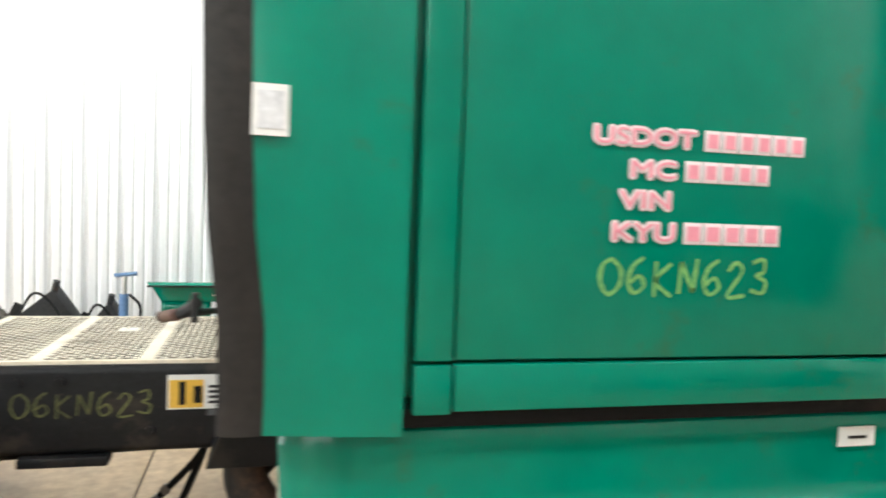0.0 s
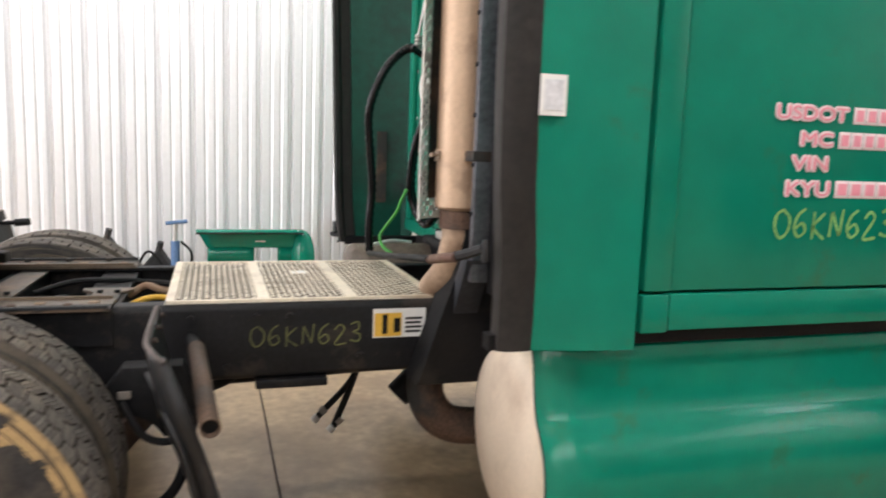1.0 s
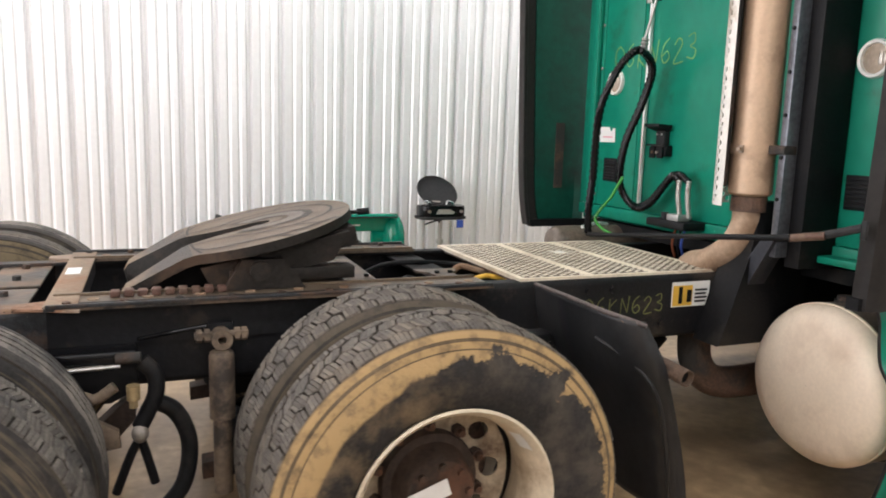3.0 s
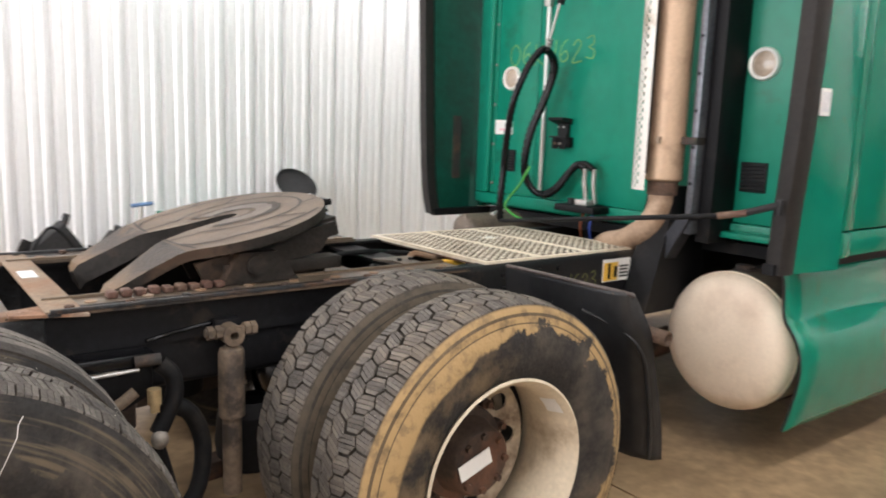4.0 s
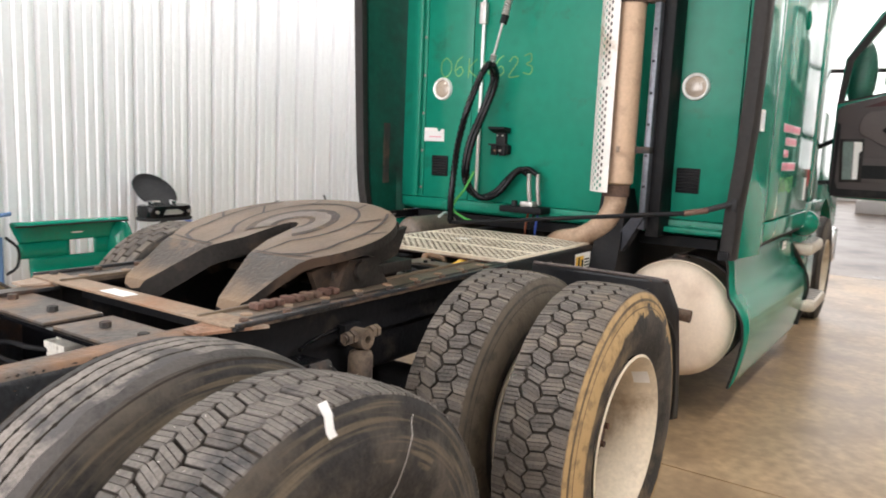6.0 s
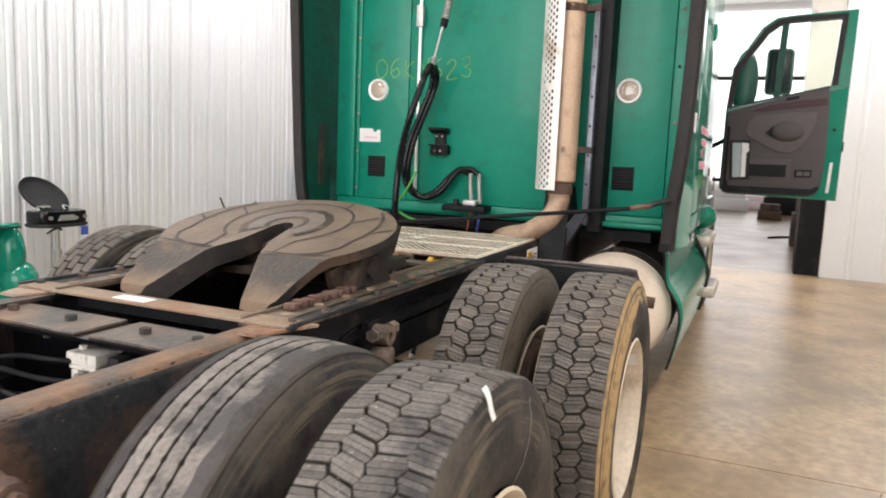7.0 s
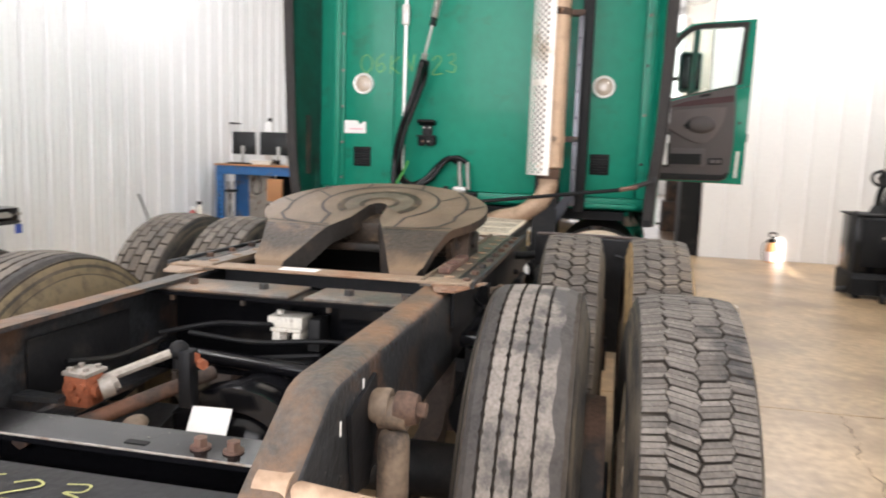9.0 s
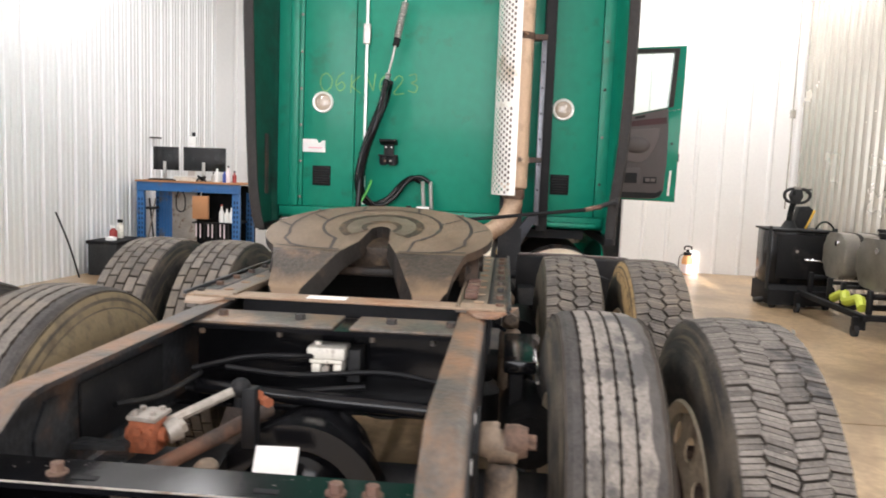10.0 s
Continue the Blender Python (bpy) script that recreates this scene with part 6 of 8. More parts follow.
for dy, dz in ((0.012, 0.79), (0.04, 0.79), (0.026, 0.762)):
    rod((-3.745, 0.27 + dy, dz), (-3.73, 0.27 + dy, dz), 0.009, seg=10, bm=bm)
rod((-3.705, 0.258, 0.775), (-3.705, 0.35, 0.775), 0.018, seg=16, bm=bm)
part("bush", bm, ORANGE_RUST, rodp, "orange rusty valve housing")
bm = prism([(-3.745, 0.268), (-3.665, 0.268), (-3.66, 0.315), (-3.685, 0.346), (-3.735, 0.34)], "z", 0.8125, 0.824, bevel=0.003)
for bx, by in ((-3.72, 0.285), (-3.685, 0.325), (-3.68, 0.282), (-3.725, 0.325)):
    rod((bx, by, 0.824), (bx, by, 0.832), 0.008, seg=6, bm=bm)
part("bush_cap", bm, DULL_STEEL, rodp, "dull grey cover with bolts")
bm = rod((-3.70, 0.262, 0.776), (-3.68, 0.24, 0.785), 0.026, seg=12)
rod((-3.68, 0.24, 0.785), (-3.672, 0.232, 0.789), 0.018, seg=6, bm=bm)
part("rod_collar", bm, DULL_STEEL, rodp)
part("valve_arm", prism([(-3.76, 0.33), (-3.73, 0.33), (-3.72, 0.45), (-3.77, 0.45)], "z", 0.752, 0.764), RAIL_RUST, rodp, "dusty bracket plate to the rail")
part("lower_rod", rod((-3.80, 0.30, 0.70), (-3.46, 0.10, 0.765), 0.019, seg=14), HUB, rodp, "dark brown lower control rod")
part("grease_rag", ball((-3.70, 0.17, 0.70), 0.03, scale=(1.3, 0.9, 0.7)), SHOCK, rodp, "dusty rubber boot")
bm = ball((-3.55, 0.145, 0.845), 0.026)
rod((-3.55, 0.145, 0.80), (-3.55, 0.145, 0.858), 0.016, seg=10, bm=bm)
box(-3.575, -3.53, 0.10, 0.135, 0.70, 0.85, 0.006, bm=bm)
part("rod_end", bm, BLACK, rodp, "dark rusty rod end on an upright link")
for bx, by, bz in ((-3.53, 0.118, 0.83), (-3.54, 0.09, 0.815)):
    part("link_bolt", rod((bx, by, bz), (bx - 0.02, by - 0.02, bz), 0.013, seg=6), ORANGE_RUST, rodp, "rust-red bolt")
part("label", turned(box(-0.035, 0.035, -0.053, 0.053, 0.0, 0.003), Matrix.Translation((-3.575, 0.046, 0.676)) @ pose(0, 0, 0, 0, -55, 4)), WHITE, truck, "white paper label on the housing")
cables = ([(-3.25, 0.40, 0.80), (-3.2, 0.25, 0.83), (-3.2, 0.12, 0.84), (-3.15, 0.05, 0.83)], [(-3.25, 0.42, 0.74), (-3.22, 0.2, 0.73), (-3.2, -0.1, 0.76)], [(-3.6, 0.44, 0.80), (-3.45, 0.40, 0.78), (-3.3, 0.36, 0.80), (-3.2, 0.42, 0.78)], [(-3.9, 0.42, 0.70), (-3.7, 0.40, 0.62), (-3.5, 0.3, 0.60), (-3.35, 0.15, 0.66)], [(-3.25, 0.3, 0.81), (-3.22, 0.1, 0.79), (-3.18, -0.15, 0.80), (-3.2, -0.35, 0.78)])
for c in cables:
    part("cable", hose(c, 0.008, seg=8), BLACK, truck, "black cable")
part("cross_brace", prism([(-3.9, 0.50), (-3.45, 0.62), (-3.45, 0.66), (-3.9, 0.56)], "y", 0.20, 0.29), BLACK, truck, "black brace")
for y, s in ((yi1, -1), (yi0, 1)):
    part("web_plate", box(-3.70, -3.30, min(y, y + s * 0.008), max(y, y + s * 0.008), 0.72, 0.88, 0.003), BLACK, truck, "black web plate")
    oct_pts = [(-3.80 + 0.07 * math.cos(radians(22 + 45 * k)), 0.79 + 0.085 * math.sin(radians(22 + 45 * k)) * (1.1 if k % 3 else 0.85)) for k in range(8)]
    part("rust_patch", prism(oct_pts, "y", min(y, y + s * 0.006), max(y, y + s * 0.006)), RAIL_RUST, truck, "brown rusty mount on the web")
part("mudflap_bar", hose([(-4.135, -0.40, 0.808), (-4.14, -0.52, 0.798), (-4.15, -1.1, 0.755)], 0.027, seg=16), ELBOW, truck, "beige metal mudflap bar")
part("bar_end", lathe([(-0.43, 0.031), (-0.43, 0.037), (-0.37, 0.037), (-0.37, 0.026), (-0.39, 0.024), (-0.39, 0.001)], "y", (-4.135, 0, 0.808), 24), ELBOW, truck, "beige bar end with a rusty socket")
part("paint_mark", box(-3.825, -3.819, YR - 0.003, YR - 0.001, 0.845, 0.91), WHITE, truck, "white paint mark")
part("paint_mark", box(-3.955, -3.949, YR - 0.003, YR - 0.001, 0.838, 0.866), WHITE, truck)
# underside of the chassis seen beneath the rail
part("driveshaft", rod((-1.7, MID, 0.55), (1.5, MID, 0.66), 0.06, seg=20), BLACK, truck, "black driveshaft")
part("rail_bracket", box(-0.98, -0.72, YR - 0.02, YR + 0.06, 0.635, 0.667, 0.006), RAIL, truck)
part("air_can", hose([(-0.17, 0.10, 0.52), (-0.31, 0.10, 0.38)], 0.062, seg=20), BLACK, truck, "black drain canister")
part("under_elbow", hose([(-0.30, -0.32, 0.68), (-0.30, -0.34, 0.52), (-0.22, -0.36, 0.42), (-0.05, -0.38, 0.40), (0.3, -0.38, 0.42)], 0.075, seg=20), RUST_DARK, truck, "rusty exhaust elbow under the frame")
for dx, r in ((0.0, 0.015), (1.0, 0.016)):
    end = (-0.655 + 0.075 * dx, 0.25, 0.25 - 0.055 * dx)
    hh = part("hanging_hose", hose([(-0.44, 0.27, 0.70), (-0.46, 0.26, 0.55), (-0.50 + 0.01 * dx, 0.25, 0.42), end], r), BLACK, truck, "hanging black air hose")
    part("hose_end", rod(end, (end[0] - 0.02, 0.25, end[2] - 0.02), 0.02, seg=8), STEEL, hh, "metal hose end")
    part("hose_clip", rod((end[0] + 0.035, 0.25, end[2] + 0.04), (end[0] + 0.015, 0.25, end[2] + 0.018), 0.021, seg=8), DULL_STEEL, hh)
part("hose_drop", hose([(-1.3, -0.3, 0.64), (-1.2, -0.3, 0.60), (-1.1, -0.3, 0.62), (-1.02, -0.3, 0.67)], 0.02), BLACK, truck, "drooping black hose")
for s, yr in ((-1, YR), (1, YL)):
    part("air_tank", hose([(-2.95, yr + s * 0.12, 0.79), (-2.80, yr + s * 0.12, 0.79)], 0.02), STEEL, truck)
hc = part("height_control", box(-3.10, -2.70, -0.60, -0.50, 0.795, 0.838, 0.012), BLACK_GLOSS, truck, "greasy black control arm housing")
part("bright_edge", hose([(-3.10, -0.604, 0.775), (-2.92, -0.606, 0.789), (-2.75, -0.604, 0.793)], 0.006, seg=8), STEEL, hc, "bright metal line along the lower edge")
part("end_fitting", rod((-2.76, -0.60, 0.815), (-2.69, -0.61, 0.818), 0.018, seg=10), RUST_DARK, hc, "rusty end fitting")
part("web", prism([(-3.10, 0.66), (-2.78, 0.66), (-2.70, 0.70), (-2.70, 0.7945), (-3.10, 0.7945)], "y", -0.56, -0.52, bevel=0.004), BLACK, hc)
part("bracket", hose([(-2.69, -0.59, 0.80), (-2.655, -0.595, 0.76), (-2.65, -0.60, 0.70), (-2.675, -0.60, 0.64), (-2.70, -0.60, 0.59)], 0.026, seg=12), BLACK, hc, "black bent bracket")
bm = rod((-2.715, -0.625, 0.735), (-2.715, -0.625, 0.69), 0.020, seg=12)
rod((-2.715, -0.625, 0.69), (-2.715, -0.625, 0.665), 0.014, seg=6, bm=bm)
part("brass_fitting", bm, BRASS, hc, "pale brass fitting")
part("lower_fitting", ball((-2.70, -0.615, 0.575), 0.026, scale=(1.0, 0.9, 1.2)), DULL_STEEL, hc, "dull steel fitting")
part("slack_arm", hose([(-2.90, -0.61, 0.70), (-2.86, -0.62, 0.712), (-2.82, -0.62, 0.70), (-2.765, -0.62, 0.735)], 0.017, seg=10), SHOCK, hc, "dusty slack adjuster arm")
part("tan_arm", prism([(-2.90, 0.665), (-2.86, 0.655), (-2.76, 0.59), (-2.755, 0.535), (-2.79, 0.53), (-2.81, 0.57), (-2.90, 0.625)], "y", -0.62, -0.59, bevel=0.005), SHOCK, hc, "dusty tan lower arm")
part("thick_hose", hose([(-2.67, -0.58, 0.67), (-2.60, -0.57, 0.625), (-2.56, -0.56, 0.54), (-2.555, -0.56, 0.45), (-2.58, -0.57, 0.36), (-2.64, -0.58, 0.29)], 0.027, seg=12), BLACK, hc, "thick black hose")
for end in ((-2.775, -0.60, 0.38), (-2.66, -0.60, 0.40)):
    part("hanging_line", hose([(-2.70, -0.61, 0.56), (-2.70 + (end[0] + 2.70) * 0.4, -0.605, 0.50), end], 0.014, seg=8), BLACK, hc, "hanging black line")
part("web_line", hose([(-2.70, -0.50, 0.845), (-2.60, -0.462, 0.85), (-2.50, -0.458, 0.862), (-2.40, -0.458, 0.868)], 0.007, seg=8), BLACK_GLOSS, truck, "thin black line along the web")


# scuffs: small pale chips of paint and dust along worn edges
def flecks(name, parent, mat, count, place, small, large, label):
    """count little flat chips; place(u, v) gives a point and two directions on the surface."""
    bm = bmesh.new()
    for _ in range(count):
        p, along, across = place(random.random(), random.random())
        a, b = along * random.uniform(small, large), across * random.uniform(small, large) * 0.45
        bm.faces.new([bm.verts.new(p + q) for q in (a, b * 0.8 + a * 0.2, -a * 0.9, -b)])
    return tagged(part(name, bm, mat, parent, label, None), label, "", "", "stuff")


X, Y, Z = Vector((1, 0, 0)), Vector((0, 1, 0)), Vector((0, 0, 1))
# the crossmember's highlight is laid on as a thin pale rod
part("edge_highlight", hose([(-4.094, yi0 + 0.01, 0.8255), (-4.094, 0.0, 0.8262), (-4.094, yi1 - 0.01, 0.8255)], 0.0022, seg=6), DULL_STEEL, truck, "thin pale line for the highlight along the crossmember edge")
flecks("dust_chips", truck, DULL_STEEL, 22, lambda u, v: (Vector((-4.06 + 0.07 * v, yi0 + (yi1 - yi0) * u, 0.8268)), Y, X), 0.001, 0.004, "dust specks on the crossmember")
flecks("paint_chips", truck, DULL_STEEL, 60, lambda u, v: (Vector((-4.1 + 1.2 * u, YR - 0.0012, 0.70 + 0.235 * v)), X, Z), 0.001, 0.0045, "pale paint chips on the frame rail")
flecks("rust_chips", truck, RUST_DARK, 60, lambda u, v: (Vector((-3.95 + 1.1 * u, YR - 0.0012, 0.945 - 0.05 * v * v)), X, Z), 0.002, 0.011, "rust chips along the rail edge")
flecks("rust_chips", truck, RUST_DARK, 70, lambda u, v: (Vector((-2.9 + 2.5 * u, YR - 0.0012, 0.69 + 0.25 * v)), X, Z), 0.001, 0.004, "small dark rust chips on the rail web")
flecks("stone_chips", truck, IVORY, 40, lambda u, v: (Vector((AX2, -OUT2, HUB_Z)) + polar(radians(40 + 115 * u), R + 0.0012, -0.1 + 0.2 * v), Y, X), 0.001, 0.003, "small pale stones on the tread")
flecks("stone_chips", truck, IVORY, 40, lambda u, v: (Vector((AX1, -OUT1, HUB_Z)) + polar(radians(50 + 110 * u), R + 0.0012, -0.1 + 0.2 * v), Y, X), 0.001, 0.003, "small pale stones on the tread")

# cab front: doorway, open door, steps, hood
part("cab_shell", box(2.52, 3.05, -1.16, 1.16, 1.02, 2.9, 0.04), GREEN, cab, "green cab cowl")
part("cab_roof", box(1.74, 2.9, -1.16, 1.16, 2.82, 3.7, 0.06), GREEN, cab, "green cab roof")
# no interior is built; a black block gives the doorway its shade
part("doorway_shade", box(1.765, 2.515, -1.0, 1.15, 1.02, 2.815), BLACK, cab, "solid black block for the shade inside the open doorway")
part("door_frame", box(1.745, 1.80, -1.20, -1.0, 1.02, 2.82, 0.01), BLACK, cab, "black door frame")
part("marker_lamp", box(1.755, 1.775, -1.2, -1.14, 1.2, 1.3), ORANGE_RUST, cab, "amber marker lamp")
hood = part("hood", prism([(3.05, 1.0), (3.05, 2.0), (3.6, 1.92), (4.6, 1.72), (5.0, 1.5), (5.1, 0.75), (4.7, 0.75), (4.45, 1.05), (4.05, 1.18), (3.65, 1.05), (3.45, 0.8), (3.05, 0.8)], "y", -1.12, 1.12, bevel=0.05), GREEN, truck, "green sloping hood")
part("bumper", box(4.95, 5.2, -1.15, 1.15, 0.35, 0.75, 0.04), CHROME, hood, "polished bumper")
for y in (-1.125, 0.995):
    part("headlight", box(4.75, 5.0, y, y + 0.13, 1.1, 1.35, 0.04), LENS, hood, "clear headlight")

# entry steps below the doorway
for s in (-1, 1):
    steps = part("entry_step_box", box(2.03, 2.78, min(s * 1.0, s * 1.22), max(s * 1.0, s * 1.22), 0.26, 0.98, 0.05), GREEN, truck, "green step fairing below the door")
    bm = ball((2.06, s * 1.2, 1.0), 0.14, scale=(1.0, 0.85, 0.75), seg=20)
    part("fairing_shoulder", bm, GREEN, steps, "rounded green shoulder")
    for z, y in ((0.80, 1.30), (0.36, 1.36)):
        bm = box(1.98, 2.6, min(s * 1.1, s * y), max(s * 1.1, s * y), z - 0.05, z + 0.045, 0.03)
        st2 = part("step", bm, ALU, steps, "bright cast step tread")
        for k in range(6):
            part("rib", box(2.05 + 0.09 * k, 2.08 + 0.09 * k, min(s * 1.15, s * (y - 0.02)), max(s * 1.15, s * (y - 0.02)), z + 0.046, z + 0.054), STEEL, st2)

# open door, swung out square to the cab: v is up, u runs out from the hinge
DXP = 2.50


def door_poly(pts, x0, x1, bevel=0.0):
    return prism([(-1.29 - u, 1.18 + v) for u, v in pts], "x", x0, x1, bevel=bevel)


def ring_poly(outer, inner, x0, x1):
    """A frame between two outlines with the same number of corners."""
    bm = bmesh.new()
    vs = [[bm.verts.new((x, -1.29 - u, 1.18 + v)) for u, v in o] for x in (x0, x1) for o in (outer, inner)]
    k = len(outer)
    for i in range(k):
        j = (i + 1) % k
        bm.faces.new((vs[0][i], vs[0][j], vs[1][j], vs[1][i]))
        bm.faces.new((vs[2][i], vs[2][j], vs[3][j], vs[3][i]))
        bm.faces.new((vs[0][i], vs[0][j], vs[2][j], vs[2][i]))
        bm.faces.new((vs[1][i], vs[1][j], vs[3][j], vs[3][i]))
    return bm


door = part("cab_door", door_poly([(0.0, 0.06), (0.06, 0.015), (0.946, 0.0), (0.957, 0.96), (0.0, 0.735)], DXP, DXP + 0.09, 0.015), GREEN, truck, "open green cab door with brown-grey inner trim")
outer = [(0.0, 0.737), (0.957, 0.962), (0.965, 1.593), (0.50, 1.562), (0.352, 1.545), (0.24, 1.465), (0.03, 1.12)]
inner = [(0.05, 0.79), (0.817, 0.97), (0.846, 1.522), (0.45, 1.50), (0.386, 1.48), (0.30, 1.415), (0.09, 1.10)]
lip = [(0.004, 0.765), (0.865, 0.975), (0.893, 1.562), (0.47, 1.543), (0.362, 1.523), (0.262, 1.45), (0.045, 1.12)]
part("window_frame", ring_poly(outer, inner, DXP + 0.01, DXP + 0.08), GREEN, door, "green window frame")
part("frame_rubber", ring_poly(lip, inner, DXP - 0.014, DXP + 0.008), RUBBER_TRIM, door, "black window rubber")
part("divider", door_poly([(0.375, 0.875), (0.43, 0.885), (0.452, 1.505), (0.395, 1.485)], DXP + 0.012, DXP + 0.07), DARK_GREEN, door, "dark green divider bar of the vent window")
pane = part("pane", door_poly(inner, DXP + 0.04, DXP + 0.045), GLASS, door, "clear window pane")
pane.visible_shadow = False
trim = part("door_trim", door_poly([(0.012, 0.11), (0.022, 0.05), (0.06, 0.022), (0.72, 0.028), (0.78, 0.05), (0.812, 0.11), (0.826, 0.40), (0.822, 0.70), (0.81, 0.955), (0.45, 0.865), (0.07, 0.755), (0.02, 0.72)], DXP - 0.045, DXP - 0.001, 0.014), DOOR_TRIM, door, "brown-grey moulded door trim")
part("kick_lip", door_poly([(0.03, 0.03), (0.72, 0.036), (0.775, 0.058), (0.80, 0.10), (0.79, 0.12), (0.74, 0.09), (0.08, 0.09), (0.055, 0.15), (0.055, 0.60), (0.03, 0.62)], DXP - 0.052, DXP - 0.0455), BLACK, trim, "dark lower lip of the trim")
part("burgundy_strip", door_poly([(0.20, 0.738), (0.40, 0.752), (0.80, 0.80), (0.797, 0.862), (0.55, 0.83), (0.35, 0.795)], DXP - 0.053, DXP - 0.046), WOOD_STRIP, trim, "burgundy strip")
part("switch_bezel", door_poly([(0.48, 0.835), (0.58, 0.855), (0.58, 0.88), (0.48, 0.86)], DXP - 0.053, DXP - 0.046, 0.002), BLACK, trim)
part("arm_pad", door_poly([(0.178, 0.58), (0.205, 0.66), (0.25, 0.705), (0.50, 0.735), (0.733, 0.75), (0.728, 0.66), (0.69, 0.55), (0.635, 0.455), (0.58, 0.405), (0.526, 0.388), (0.42, 0.41), (0.20, 0.53)], DXP - 0.064, DXP - 0.046, 0.008), DOOR_PAD, trim, "padded grey panel")
part("pull_handle", ball((DXP - 0.062, -1.29 - 0.51, 1.18 + 0.575), 0.14, scale=(0.32, 1.0, 0.62)), DOOR_TRIM, trim, "rounded door pull")
part("handle_recess", door_poly([(0.345, 0.56), (0.40, 0.615), (0.45, 0.60), (0.43, 0.545), (0.385, 0.525)], DXP - 0.085, DXP - 0.0645), BLACK, trim, "dark handle recess")
part("pocket", door_poly([(0.21, 0.155), (0.565, 0.161), (0.565, 0.34), (0.21, 0.335)], DXP - 0.056, DXP - 0.046, 0.005), DOOR_TRIM, trim)
part("speaker_grille", door_poly([(0.236, 0.18), (0.534, 0.184), (0.534, 0.289), (0.236, 0.285)], DXP - 0.060, DXP - 0.0565), BLACK, trim, "dark grille")
part("switch_plate", door_poly([(0.60, 0.185), (0.735, 0.19), (0.735, 0.255), (0.60, 0.25)], DXP - 0.056, DXP - 0.046, 0.004), BLACK, trim, "window switch plate")
for u in (0.62, 0.675):
    part("switch", door_poly([(u, 0.203), (u + 0.045, 0.203), (u + 0.045, 0.238), (u, 0.238)], DXP - 0.060, DXP - 0.0565), DOOR_PAD, trim)
part("latch", box(DXP + 0.02, DXP + 0.06, -1.29 - 0.962, -1.29 - 0.948, 1.60, 1.68), BLACK, door, "black door latch")
part("striker", rod((DXP - 0.004, -1.29 - 0.875, 1.78), (DXP + 0.0005, -1.29 - 0.875, 1.78), 0.014, seg=10), BLACK, door)
part("door_sticker", door_poly([(0.858, 0.065), (0.882, 0.065), (0.893, 0.325), (0.869, 0.325)], DXP - 0.004, DXP - 0.001), WHITE, door, "pale door sticker")
peep = part("peep_window", door_poly([(0.085, 0.14), (0.243, 0.15), (0.232, 0.495), (0.06, 0.488)], DXP - 0.058, DXP - 0.046, 0.004), RUBBER_TRIM, trim, "small peep window in a black frame")
part("peep_pane", door_poly([(0.105, 0.165), (0.17, 0.168), (0.158, 0.468), (0.085, 0.465)], DXP - 0.062, DXP - 0.0585), PEEP, peep, "grey-green pane")
part("light_edge", door_poly([(0.175, 0.17), (0.212, 0.172), (0.205, 0.38), (0.225, 0.40), (0.218, 0.465), (0.163, 0.468)], DXP - 0.063, DXP - 0.0585), WHITE, peep, "pale bright edge of the pane")
part("check_strap", box(DXP - 0.2, DXP, -1.30, -1.24, 1.30, 1.33), BLACK, door)

# mirrors outside the door
mir = part("side_mirror", box(2.80, 2.93, -1.815, -1.585, 2.10, 2.51, 0.04), material("mirror_shell", (0.012, 0.07, 0.05), 0.35, bump=0), truck, "dark green mirror housing")
part("mirror_arm", hose([(2.86, -1.70, 2.12), (2.84, -1.70, 2.03), (2.78, -1.66, 1.98), (2.62, -1.62, 1.95)], 0.02), BLACK, mir, "black mirror arm")
part("mirror_back", box(2.788, 2.799, -1.79, -1.61, 2.13, 2.48, 0.005), BLACK_GLOSS, mir, "dark mirror face")
mir = part("hood_mirror", ball((2.82, -1.42, 2.2), 0.16, scale=(0.6, 0.7, 1.9), seg=20), bpy.data.materials["mirror_shell"], truck, "rounded green mirror shell by the windscreen pillar")
part("mirror_arm", hose([(2.82, -1.42, 1.95), (2.82, -1.3, 1.7), (2.8, -1.15, 1.6)], 0.02), BLACK, mir)

# stickers on the wheels
part("hub_label", turned(box(-0.062, 0.062, -0.002, 0.0, -0.026, 0.026), Matrix.Translation((AX1 - 0.04, -1.164, HUB_Z + 0.01)) @ pose(0, 0, 0, 0, -18, 0)), WHITE, truck, "white paper label on the hub")


def tyre_smear(name, cx, cy, profile, a0, a1, wobble, label):
    """A thin paint mark that follows the tyre's shoulder; profile: (y, radius) pairs, from angle a0 to a1 round the axle."""
    bm = bmesh.new()
    rows = []
    for i, (y, r) in enumerate(profile):
        d = wobble * math.sin(2.1 * i)
        rows.append([bm.verts.new(Vector((cx, cy, HUB_Z)) + polar(radians(a + d), r, y)) for a in (a0, (a0 + a1) / 2, a1)])
    for p, q in zip(rows, rows[1:]):
        for k in range(2):
            bm.faces.new((p[k], p[k + 1], q[k + 1], q[k]))
    return part(name, bm, WHITE, truck, label)


tyre_smear("wheel_sticker", AX1, -OUT1, [(-0.112, 0.2735), (-0.085, 0.2665), (-0.055, 0.2595)], 32.0, 47.0, 0.0, "white sticker inside the rim")
tyre_smear("paint_streak", AX2, -OUT2, [(-0.108, R + 0.0015), (-0.1145, R - 0.004), (-0.1185, R - 0.022), (-0.122, 0.495), (-0.1265, 0.483), (-0.129, 0.470)], 94.0, 96.4, 0.35, "white paint streak on the tyre shoulder")
tyre_smear("chalk_line", AX2, -OUT2, [(-0.1265, 0.483), (-0.1295, 0.466), (-0.137, 0.445), (-0.141, 0.40), (-0.1365, 0.345), (-0.121, 0.30)], 66.3, 66.5, 0.35, "thin white chalk line on the sidewall")

